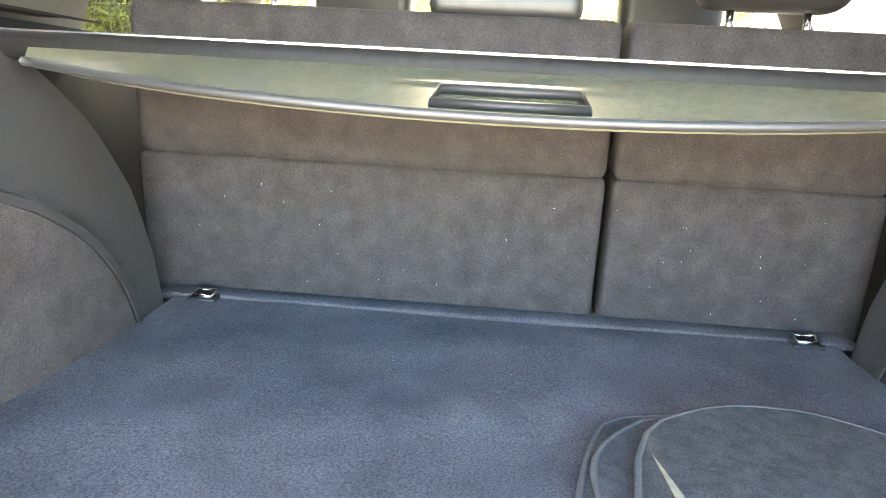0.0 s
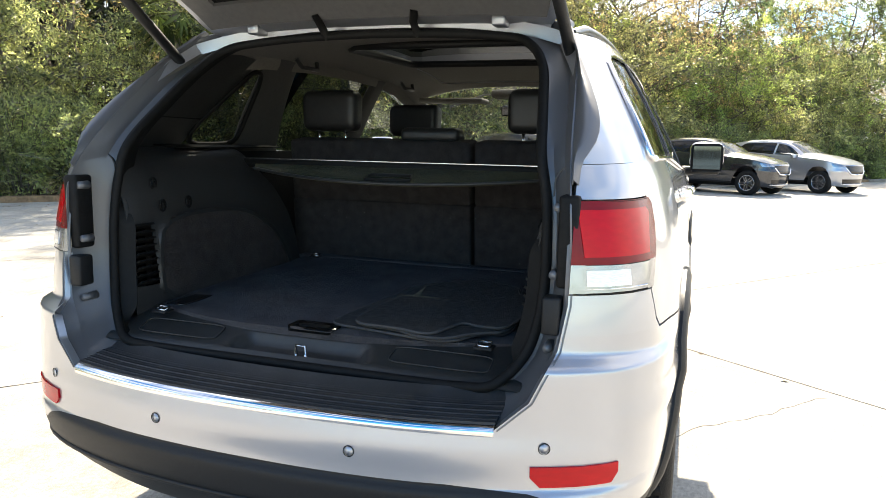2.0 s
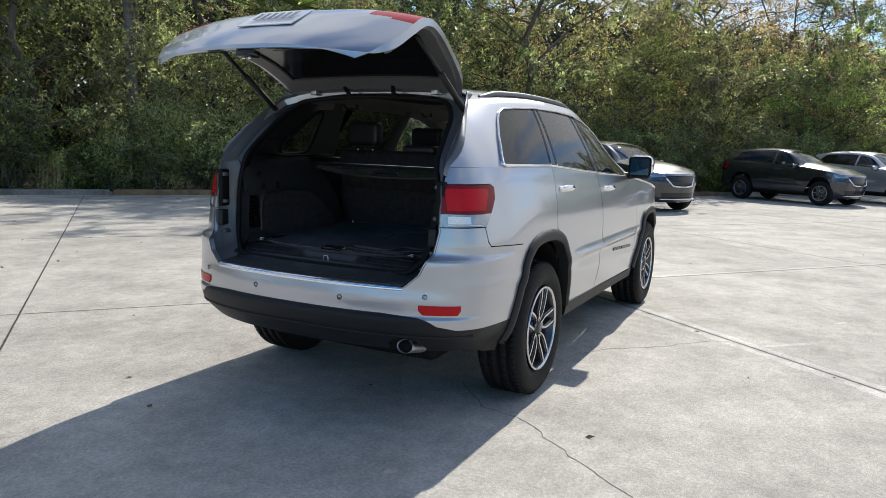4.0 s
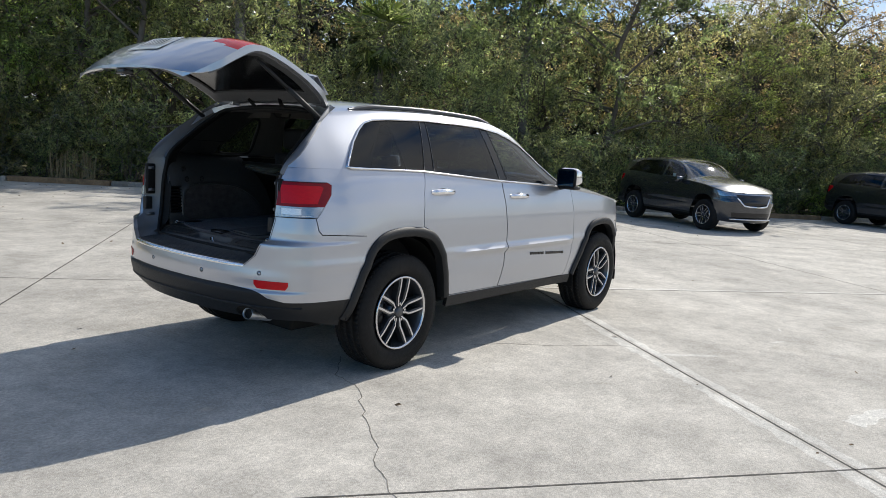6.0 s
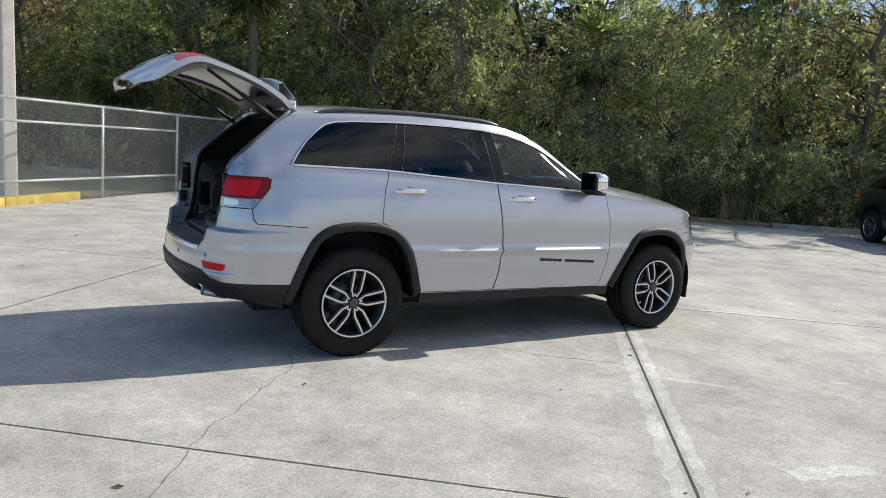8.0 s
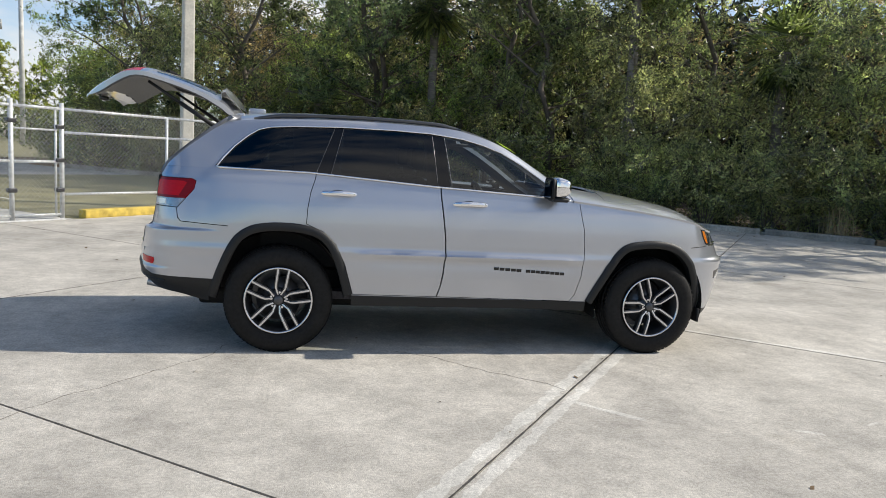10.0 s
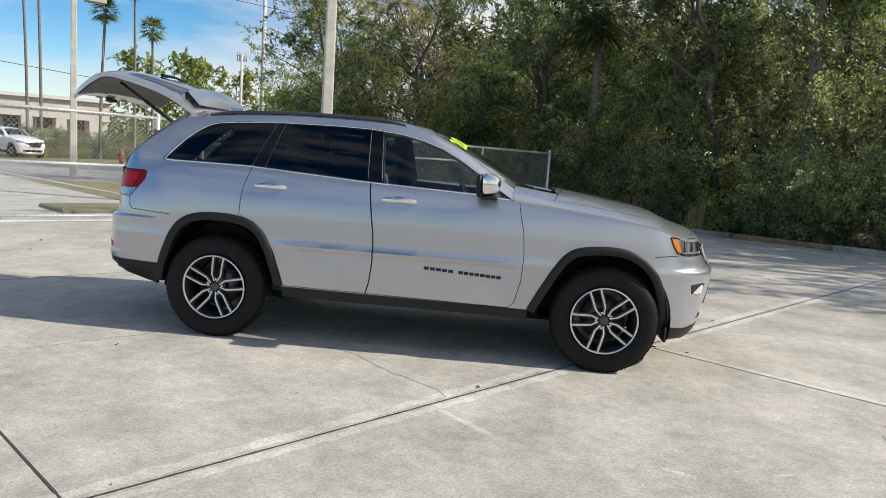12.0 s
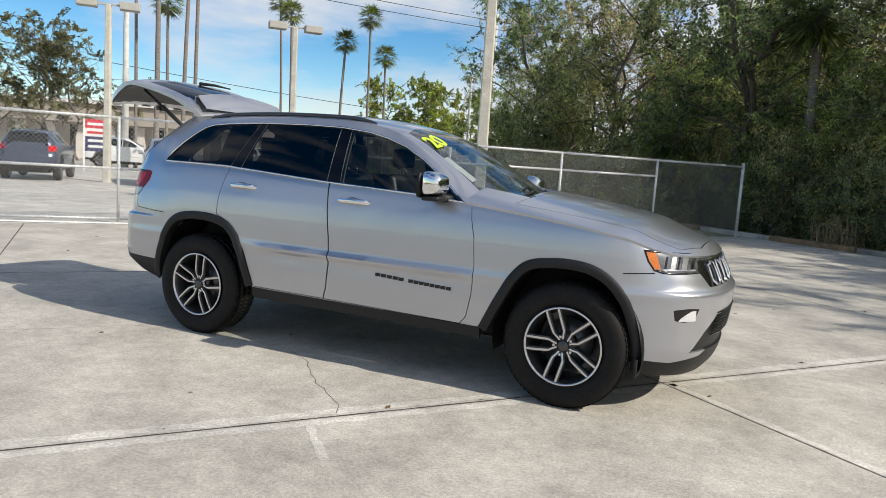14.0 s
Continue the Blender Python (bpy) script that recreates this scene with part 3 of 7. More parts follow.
SIDES = ((-1, "right"), (1, "left"))
door_parts = {}
for sgn, _ in SIDES:
    on = lambda c: c.y * sgn > 0
    take(lower, lambda c: on(c) and (inside(xz(c), ARCH_R) or inside(xz(c), ARCH_F)) and abs(c.y) > 0.5).free()
    for arch in (ARCH_R[1:-1], ARCH_F[1:-1]):
        curve = []
        for i in range(len(arch) - 1):
            p0, p1, p2, p3 = (Vector(arch[max(0, min(len(arch) - 1, i + d))]) for d in (-1, 0, 1, 2))
            curve += [0.5 * ((2 * p1) + (p2 - p0) * t + (2 * p0 - 5 * p1 + 4 * p2 - p3) * t * t + (3 * p1 - p0 - 3 * p2 + p3) * t**3) for t in (0, 0.2, 0.4, 0.6, 0.8)]
        curve.append(Vector(arch[-1]))
        rows = []
        for i, c in enumerate(curve):
            d = (curve[min(i + 1, len(curve) - 1)] - curve[max(i - 1, 0)]).normalized()
            nrm = Vector((d.y, -d.x))
            row = []
            for step, out in ((-0.006, -0.02), (-0.006, 0.008), (0.004, 0.018), (0.022, 0.024), (0.044, 0.021), (0.055, 0.012), (0.057, -0.05)):
                q = c + nrm * step
                row.append(Vector((q.x, sgn * (plan_y(c.x, c.y) + out), q.y)))
            rows.append(row)
        part("wheel_arch_trim", sheet(rows, flip=sgn > 0), M["bumper_plastic"], car, "dark grey plastic wheel arch trim", thick=0.004)
    lamp_low = take(lower, lambda c: on(c) and inside(xz(c), LAMP_R) and c.z < 1.088)
    lamp_mid = take(lower, lambda c: on(c) and inside(xz(c), LAMP_R) and inside(xz(c), RED_IN) and abs(c.y) > 0.722)
    lamp = part("tail_lamp", take(lower, lambda c: on(c) and inside(xz(c), LAMP_R)), M["red_deep"], car, "red tail lamp with a clear reversing strip", thick=0.02, offset=-0.5)
    part("brake_lens", lamp_mid, M["red_lens"], lamp, "bright red lens", thick=0.02, offset=-0.35)
    part("reversing_lens", lamp_low, M["lens_tray"], lamp, "clear lens over a dull bright tray", thick=0.02, offset=-0.6)
    ends = [p for p in OUTLINE if skin_point(p, 1.06).y > 0.728 and skin_point(p, 1.06).x < -0.745]
    glow = [[skin_point(p, z) for p in ends] for z in (1.042, 1.049, 1.056, 1.063, 1.070, 1.077)]
    glow = [[Vector((q.x - 0.004, sgn * (q.y + 0.005), q.z)) for q in g] for g in glow]
    part("reversing_glass", sheet(glow, flip=sgn > 0), M["clear_lens"], lamp, "ribbed clear reversing glass", thick=0.003)
    take(lower, lambda c: on(c) and inside(xz(c), grow(LAMP_R, 0.004))).free()
    door_parts["f", sgn] = part("front_door", take(lower, lambda c: on(c) and inside(xz(c), DOOR_F)), M["paint"], car, thick=0.03, inner=M["trim"])
    door_parts["r", sgn] = part("rear_door", take(lower, lambda c: on(c) and inside(xz(c), DOOR_R)), M["paint"], car, thick=0.03, inner=M["trim"])
    take(lower, lambda c: on(c) and (inside(xz(c), grow(DOOR_F, 0.005)) or inside(xz(c), grow(DOOR_R, 0.005)))).free()
    part("sill_cladding", take(lower, lambda c: on(c) and inside(xz(c), SILL)), M["bumper_plastic"], car, thick=0.03, offset=-0.7)
    amber = take(lower, lambda c: on(c) and c.x > 3.3 and inside(xz(c), HEAD_L) and inside(xz(c), AMBER))
    head = part("headlamp", take(lower, lambda c: on(c) and c.x > 3.3 and inside(xz(c), HEAD_L)), M["head_lens"], car, "clear headlamp with a dark surround", thick=0.015)
    part("indicator_lens", amber, M["amber"], head, "amber indicator lens", thick=0.015)
    take(lower, lambda c: on(c) and inside(xz(c), grow(HEAD_L, 0.006))).free()
    part("fog_lamp", take(lower, lambda c: on(c) and inside(xz(c), FOG)), M["gloss_black"], car, thick=0.01)
PIPE = [(-0.575 + 0.085 * math.cos(k * math.pi / 8), 0.432 + 0.06 * math.sin(k * math.pi / 8)) for k in range(16)]
cut(lower, PIPE, (1, 2), rear_only)
take(lower, lambda c: c.x < -0.5 and inside(yz(c), PIPE)).free()
part("rear_bumper_skirt", take(lower, lambda c: inside(xz(c), BLACK_R)), M["bumper_plastic"], car, "charcoal plastic lower rear bumper", thick=0.02)
part("front_bumper_skirt", take(lower, lambda c: inside(xz(c), LOWER_F)), M["bumper_plastic"], car, thick=0.02)
part("rear_bumper", take(lower, lambda c: c.x < -0.3 and c.z < 0.935), M["paint"], car, thick=0.02)
part("front_bumper", take(lower, lambda c: c.x > 3.2 and c.z < 0.9), M["paint"], car, thick=0.02)
part("body_side", take(lower, lambda c: c.y > 0), M["paint"], car, thick=0.02, inner=M["trim"])
part("body_side", lower, M["paint"], car, thick=0.02, inner=M["trim"])

# bonnet
rows = []
for p in OUTLINE:
    if p[0] < 2.2:
        continue
    e = skin_point(p, ip(p[0], Z_TOP))
    if e.y < 0.002:
        continue
    crown = ip(e.x, [(2.2, 0.13), (2.6, 0.115), (2.95, 0.105), (3.3, 0.10), (3.5, 0.084), (3.62, 0.052), (3.68, 0.0)])
    rows.append([Vector((e.x, e.y * t, e.z + crown * (1 - abs(t) ** 2.6))) for t in [math.sin(math.pi / 2 * k / 16) for k in range(-16, 17)]])
bonnet = sheet(rows)
BONNET = [(2.50, -0.78), (2.9, -0.77), (3.3, -0.72), (3.5, -0.63), (3.59, -0.4), (3.61, 0.0), (3.59, 0.4), (3.5, 0.63), (3.3, 0.72), (2.9, 0.77), (2.50, 0.78), (2.56, 0.4), (2.58, 0), (2.56, -0.4)]
cut(bonnet, BONNET, (0, 1))
cut(bonnet, grow(BONNET, 0.005), (0, 1))
part("bonnet", take(bonnet, lambda c: inside((c.x, c.y), BONNET)), M["paint"], car, thick=0.015)
take(bonnet, lambda c: inside((c.x, c.y), grow(BONNET, 0.005))).free()
take(bonnet, lambda c: abs(c.y) < 0.60 and c.x < 2.53).free()
part("wing_top", bonnet, M["paint"], car, thick=0.015)

# upper body
RAIL_Z = [(-0.95, 1.585), (-0.6, 1.625), (-0.32, 1.655), (0, 1.685), (0.5, 1.705), (1.1, 1.70), (1.34, 1.68), (1.65, 1.59), (1.97, 1.405), (2.24, 1.225), (2.45, 1.12), (2.65, 1.04)]
RAIL_Y = [(-0.95, 0.56), (-0.32, 0.61), (0, 0.63), (0.5, 0.64), (1.1, 0.64), (1.34, 0.64), (1.65, 0.655), (1.97, 0.695), (2.24, 0.75), (2.45, 0.79), (2.65, 0.82)]
ROOF_Z = [(-0.95, 1.64), (-0.6, 1.69), (-0.32, 1.725), (0, 1.752), (0.5, 1.77), (1.0, 1.762), (1.35, 1.725), (1.65, 1.64), (1.97, 1.48), (2.24, 1.325), (2.5, 1.175), (2.65, 1.09)]


def upper_section(x):
    yb, zb, yr, zr, zc = belt_y(x), ip(x, Z_TOP), ip(x, RAIL_Y), ip(x, RAIL_Z), ip(x, ROOF_Z)
    yr, zr = min(yr, yb - 0.004), max(zr, zb + 0.004 if x < 2.25 else zr)
    pts = []
    for k in range(11):
        t = k / 11
        pts.append(Vector((x, yb + (yr - yb) * t + 0.05 * t * (1 - t), zb + (zr - zb) * t + 0.02 * t * (1 - t))))
    for k in range(13):
        y = yr * math.cos(math.pi / 2 * k / 12)
        pts.append(Vector((x, y, zr + (zc - zr) * (1 - (y / yr) ** 2.8))))
    return pts + [Vector((q.x, -q.y, q.z)) for q in pts[-2::-1]]


xs = [-0.93 + 3.58 * k / 84 for k in range(85)]
upper = sheet([upper_section(x) for x in xs])
DLO = [(-0.455, 1.322), (-0.41, 1.385), (-0.34, 1.47), (-0.25, 1.55), (-0.18, 1.597), (-0.10, 1.62), (0.05, 1.635), (0.41, 1.652), (0.8, 1.655), (1.09, 1.648), (1.34, 1.622), (1.5, 1.585), (1.65, 1.535), (1.81, 1.45), (1.97, 1.345), (2.10, 1.255), (2.20, 1.196), (1.96, 1.221), (1.11, 1.256), (0.45, 1.296), (0.2, 1.311), (-0.2, 1.315), (-0.43, 1.316)]
SCREEN = [(1.58, -0.57), (1.8, -0.595), (2.0, -0.63), (2.2, -0.675), (2.36, -0.71), (2.47, -0.45), (2.52, 0), (2.47, 0.45), (2.36, 0.71), (2.2, 0.675), (2.0, 0.63), (1.8, 0.595), (1.58, 0.57), (1.51, 0.3), (1.49, 0), (1.51, -0.3)]
SUNROOF = [(0.98, -0.36), (0.98, 0.36), (1.02, 0.40), (1.38, 0.39), (1.42, 0.35), (1.42, -0.35), (1.38, -0.39), (1.02, -0.40)]
SUNROOF_B = [(0.22, -0.34), (0.22, 0.34), (0.26, 0.38), (0.88, 0.37), (0.92, 0.33), (0.92, -0.33), (0.88, -0.37), (0.26, -0.38)]
cut(upper, DLO)
cut(upper, OPEN_SIDE)
for poly in (SCREEN, SUNROOF, SUNROOF_B):
    cut(upper, poly, (0, 1))
take(upper, lambda c: inside(xz(c), OPEN_SIDE)).free()
take(upper, lambda c: c.x > 2.44 and not inside((c.x, c.y), SCREEN)).free()
on_side = lambda c: abs(c.y) > ip(c.x, RAIL_Y) - 0.03
PANES = {"quarter": [(-0.6, 1.2), (0.195, 1.2), (0.43, 1.8), (-0.6, 1.8)], "c": [(0.195, 1.2), (0.314, 1.2), (0.475, 1.8), (0.43, 1.8)],
         "rear": [(0.314, 1.2), (1.135, 1.2), (1.085, 1.8), (0.475, 1.8)], "b": [(1.135, 1.2), (1.245, 1.2), (1.17, 1.8), (1.085, 1.8)], "front": [(1.245, 1.1), (2.6, 1.1), (2.6, 1.8), (1.17, 1.8)]}
for poly in PANES.values():
    cut(upper, poly, (0, 2), lambda c: inside(xz(c), DLO))
for sgn, _ in SIDES:
    on = lambda c: c.y * sgn > 0 and on_side(c) and inside(xz(c), DLO)
    for nm, mat, owner in (("quarter", "glass_dark", car), ("rear", "glass_door", door_parts["r", sgn]), ("front", "glass", door_parts["f", sgn])):
        part("quarter_window" if nm == "quarter" else "window_pane", take(upper, lambda c: on(c) and inside(xz(c), PANES[nm])), M[mat], owner, "dark tinted glass" if mat != "glass" else "lightly tinted glass")
    for nm, owner in (("c", door_parts["r", sgn]), ("b", door_parts["f", sgn])):
        part("pillar_cover", take(upper, lambda c: on(c) and inside(xz(c), PANES[nm])), M["pillar_black"], owner, thick=0.01)
part("windscreen", take(upper, lambda c: inside((c.x, c.y), SCREEN)), M["windscreen"], car)
part("sunroof", take(upper, lambda c: c.z > 1.6 and inside((c.x, c.y), SUNROOF)), M["gloss_black"], car, "dark glass sunroof", thick=0.03, inner=M["headliner"])
part("sunroof_rear", take(upper, lambda c: c.z > 1.6 and inside((c.x, c.y), SUNROOF_B)), M["roof_glass"], car, "dark tinted roof pane")
ROOF_RIM = [Vector((x, y, ip(x, RAIL_Z) + (ip(x, ROOF_Z) - ip(x, RAIL_Z)) * (1 - (abs(y) / ip(x, RAIL_Y)) ** 2.8) - 0.036)) for x, y in SUNROOF_B]
part("roof_pane_frame", tube(bmesh.new(), ROOF_RIM, 0.017, 6, True), M["bumper_plastic"], car, "black frame round the roof pane")
part("roof", upper, M["paint"], car, thick=0.035, inner=M["headliner"])


# ---- wheels ----
def build_wheel():
    root = new("wheel")
    root.parent = car
    prof = [(0.235, -0.10), (0.27, -0.125), (0.31, -0.133), (0.35, -0.127), (0.373, -0.112), (0.383, -0.09), (0.386, -0.062), (0.378, -0.060), (0.378, -0.050), (0.387, -0.048), (0.388, -0.012), (0.379, -0.010), (0.379, 0.0)]
    prof += [(r, -h) for r, h in prof[-2::-1]]
    tyre = lathe(prof, 72)
    # sipes across the shoulders
    for i in range(72):
        a = 2 * math.pi * i / 72
        for h in (-0.085, 0.085, -0.03, 0.03):
            mm = Matrix.Rotation(-a, 4, "Y") @ Matrix.Translation((0.3866 if abs(h) < 0.05 else 0.3835, h, 0)) @ Matrix.Rotation(radians(18 if h < 0 else -18), 4, "X")
            bmesh.ops.create_cube(tyre, size=1.0, matrix=mm @ Matrix.Diagonal((0.0045, 0.034, 0.026, 1)))
    part("tyre", tyre, M["rubber"], root, "black road tyre")
    part("rim", lathe([(0.24, -0.118), (0.243, -0.122), (0.236, -0.124), (0.226, -0.112), (0.216, -0.06), (0.205, 0.0), (0.21, 0.10)], 64), M["rim_dark"], root, "dark alloy rim", thick=0.004)
    part("rim_lip", lathe([(0.243, -0.118), (0.244, -0.127), (0.233, -0.128), (0.229, -0.118)], 64), M["satin"], root, "machined silver lip")
    part("brake_disc", lathe([(0.0, -0.02), (0.16, -0.02), (0.16, 0.01), (0.0, 0.01)], 40), M["rim_dark"], root)
    barrel = lathe([(0.20, 0.10), (0.0, 0.10)], 32)
    part("rim_back", barrel, M["rim_dark"], root)
    for k in range(5):
        for sg in (-1, 1):
            for nm, wd, mat, lift in (("spoke", 0.026, "rim_dark", 0.0), ("spoke_face", 0.024, "satin", -0.004)):
                rows = []
                for t in (0.0, 0.12, 0.24, 0.36, 0.6, 0.8, 1.0):
                    r = 0.040 + t * 0.196
                    off = sg * (0.011 + 0.022 * smooth01(t, 0.0, 0.28) + 0.006 * t)
                    yy = -0.098 - 0.022 * math.sin(t * 2.2) * 0.6 + lift - 0.006 * t
                    ww = wd * (0.9 if t < 0.3 else 1.0) * (0.52 if nm == "spoke_face" else 1)
                    rows.append([Vector((off - ww / 2, yy + (0.05 if lift == 0 else 0.012), r)), Vector((off - ww / 2, yy + (0.006 if lift == 0 else 0.0), r)), Vector((off + ww / 2, yy + (0.006 if lift == 0 else 0), r)), Vector((off + ww / 2, yy + (0.05 if lift == 0 else 0.012), r))])
                bm = sheet(rows)
                bmesh.ops.transform(bm, matrix=Matrix.Rotation(2 * math.pi * k / 5, 4, "Y"), verts=bm.verts)
                part(nm, bm, M[mat], root, smooth=False)
    part("hub", lathe([(0.0, -0.112), (0.030, -0.112), (0.034, -0.106), (0.036, -0.09), (0.075, -0.085), (0.08, -0.03)], 32), M["rim_dark"], root)
    for k in range(5):
        a = 2 * math.pi * k / 5
        bm = bmesh.new()
        cyl(bm, (0.058 * math.sin(a), -0.08, 0.058 * math.cos(a)), (0.058 * math.sin(a), -0.104, 0.058 * math.cos(a)), 0.011, 0.009, 6)
        part("wheel_nut", bm, M["satin"], root, smooth=False)
    return root


wheel = build_wheel()
wheel.matrix_basis = pose(0, -0.815, 0.385, 0, 8, 0)
copy_thing(wheel, pose(2.915, -0.815, 0.385, 0, -20, 0))
copy_thing(wheel, pose(0, 0.815, 0.385, 0, 30, 180))
copy_thing(wheel, pose(2.915, 0.815, 0.385, 0, 0, 180))
bm = bmesh.new()
box(bm, -0.60, 3.45, -0.55, 0.55, 0.27, 0.40, bev=0.03)
part("underbody", bm, M["seal"], car, "dark underbody")
for x in (0.0, 2.915):
    for sgn in (-1, 1):
        rows = []
        for k in range(25):
            a = math.pi * (k / 24) * (1.16 if x else 1.0) - (0.08 * math.pi if x else 0.0)
            rows.append([Vector((x + 0.47 * math.cos(a), sgn * y, 0.40 + 0.485 * math.sin(a))) for y in (0.55, 0.90)])
        bm = sheet(rows, flip=sgn > 0)
        vs = [bm.verts.new(Vector((x + 0.47 * math.cos(a), sgn * 0.55, 0.40 + 0.485 * math.sin(a)))) for a in [math.pi * (k / 24) * (1.16 if x else 1.0) - (0.08 * math.pi if x else 0.0) for k in range(25)]]
        bm.faces.new(vs)
        part("wheel_housing", bm, M["seal"], car)


# ---- woods ----
def leaf_material(name, base, thin=0.34):
    """Glossy leaves, varied from leaf to leaf and from bough to bough, with some light coming through."""
    m = bpy.data.materials.new(name)
    m.use_nodes = True
    n, l = m.node_tree.nodes, m.node_tree.links
    b = n["Principled BSDF"]
    b.inputs["Roughness"].default_value = 0.36
    b.inputs["Specular IOR Level"].default_value = 0.55
    g = n.new("ShaderNodeNewGeometry")
    r = n.new("ShaderNodeValToRGB")
    e = r.color_ramp.elements
    e[0].color, e[1].color = (base[0] * 0.25, base[1] * 0.28, base[2] * 0.3, 1), (base[0] * 2.1, base[1] * 1.85, base[2] * 1.5, 1)
    l.new(g.outputs["Random Per Island"], r.inputs[0])
    tx = n.new("ShaderNodeTexNoise")
    tx.inputs["Scale"].default_value, tx.inputs["Detail"].default_value = 0.9, 3
    l.new(g.outputs["Position"], tx.inputs["Vector"])
    bough = n.new("ShaderNodeMapRange")
    bough.inputs[1].default_value, bough.inputs[2].default_value = 0.35, 0.65
    bough.inputs[3].default_value, bough.inputs[4].default_value = 0.5, 1.6
    l.new(tx.outputs["Fac"], bough.inputs[0])
    oi = n.new("ShaderNodeObjectInfo")
    hs = n.new("ShaderNodeHueSaturation")
    mr = n.new("ShaderNodeMapRange")
    mr.inputs[3].default_value, mr.inputs[4].default_value = 0.470, 0.520
    l.new(oi.outputs["Random"], mr.inputs[0])
    l.new(mr.outputs[0], hs.inputs["Hue"])
    l.new(bough.outputs[0], hs.inputs["Value"])
    l.new(r.outputs[0], hs.inputs["Color"])
    l.new(hs.outputs[0], b.inputs["Base Color"])
    tr = n.new("ShaderNodeBsdfTranslucent")
    gain = n.new("ShaderNodeMixRGB")
    gain.blend_type = "MULTIPLY"
    gain.inputs[0].default_value = 1
    gain.inputs[2].default_value = (2.0, 2.2, 1.7, 1)
    l.new(hs.outputs[0], gain.inputs[1])
    l.new(gain.outputs[0], tr.inputs[0])
    mx = n.new("ShaderNodeMixShader")
    mx.inputs[0].default_value = thin
    out = n["Material Output"]
    l.new(b.outputs[0], mx.inputs[1])
    l.new(tr.outputs[0], mx.inputs[2])
    l.new(mx.outputs[0], out.inputs[0])
    return m


M["leaf"] = leaf_material("green_leaves", (0.104, 0.136, 0.076), 0.58)
M["leaf_olive"] = leaf_material("olive_leaves", (0.158, 0.170, 0.098), 0.58)
M["leaf_brown"] = leaf_material("yellowing_leaves", (0.222, 0.192, 0.115), 0.58)
M["leaf_light"] = leaf_material("fresh_green_leaves", (0.154, 0.200, 0.080), 0.58)
M["leaf_fresh"] = leaf_material("young_yellow_green_leaves", (0.20, 0.24, 0.06))
# lit copy of the leaf colour: brighter light put into the base
M["leaf_lit"] = leaf_material("green_leaves_lightened_for_light", (0.188, 0.218, 0.13), 0.58)
# leaf colour blackened to stand for shade inside the wood
M["leaf_shade"] = leaf_material("leaves_darkened_for_shade", (0.018, 0.026, 0.013), 0.2)
M["twig"] = material("pale_grey_twigs", (0.25, 0.235, 0.21), 0.85, scale=5, amount=0.35)
M["bark"] = material("grey_brown_bark", (0.12, 0.10, 0.08), 0.9, scale=6, amount=0.35, bump=0.8, bscale=30, stretch=(1, 1, 0.25))
M["frond"] = leaf_material("palm_fronds", (0.09, 0.12, 0.04))


def raw_mesh(name, v, corners, mat, parent=None):
    """A mesh of loose faces with the same number of corners each."""
    count = len(v) // corners
    me = bpy.data.meshes.new(name)
    me.vertices.add(len(v))
    me.vertices.foreach_set("co", v.ravel())
    me.loops.add(len(v))
    me.loops.foreach_set("vertex_index", np.arange(len(v)))
    me.polygons.add(count)
    me.polygons.foreach_set("loop_start", np.arange(count) * corners)
    me.update(calc_edges=True)
    me.materials.append(mat)
    ob = new(name, me)
    if parent is not None:
        ob.parent = parent
    return ob


def unit(v):
    return v / np.linalg.norm(v, axis=-1, keepdims=True)


def leaves(name, centres, radii, count, size, mat, rnd, parent=None, twigs=0):
    """Small leaf blades: set along twigs that hang out from the ends of the boughs, or, with no twigs, spread through clumps."""
    c, rr = np.array(centres), np.array(radii)
    idx = rnd.integers(0, len(c), count)
    if twigs:
        aim = unit(rnd.normal(size=(len(c), twigs, 3)) + np.array([0, 0, -0.15])) * (rr[:, None, None] * (0.7 + 1.1 * rnd.random((len(c), twigs, 1))))
        droop = np.array([0, 0, -0.22]) * rr[:, None, None]
        j = rnd.integers(0, twigs, count)
        t = rnd.random((count, 1)) ** 0.7
        p = c[idx] + aim[idx, j] * t + droop[idx, 0] * t * t + rnd.normal(0, 0.055, (count, 3))
        a = unit(aim[idx, j] / np.maximum(rr[idx], 0.1)[:, None] + rnd.normal(0, 0.8, (count, 3)))
        side = unit(np.cross(aim, rnd.normal(size=aim.shape))) * 0.0045
        tip = c[:, None] + aim + droop
        raw = np.stack([c[:, None] - side + 0 * aim, c[:, None] + side, tip + side * 0.3, tip - side * 0.3], axis=2).reshape(-1, 3)
        raw_mesh("twig_spray", raw, 4, M["twig"], parent)["kind"] = "stuff"
    else:
        p = c[idx] + unit(rnd.normal(size=(count, 3))) * (rnd.random(count) ** 0.45 * rr[idx])[:, None] * np.array([1, 1, 0.8])
        a = unit(rnd.normal(size=(count, 3)))
    b = unit(np.cross(a, rnd.normal(size=(count, 3))))
    s = size * (0.55 + 0.9 * rnd.random(count))[:, None]
    v = np.stack([p - a * s, p + a * s * 0.45 + b * s * 0.42, p + a * s * 0.75 - b * s * 0.38], axis=1).reshape(-1, 3)
    return raw_mesh(name, v, 3, mat, parent)


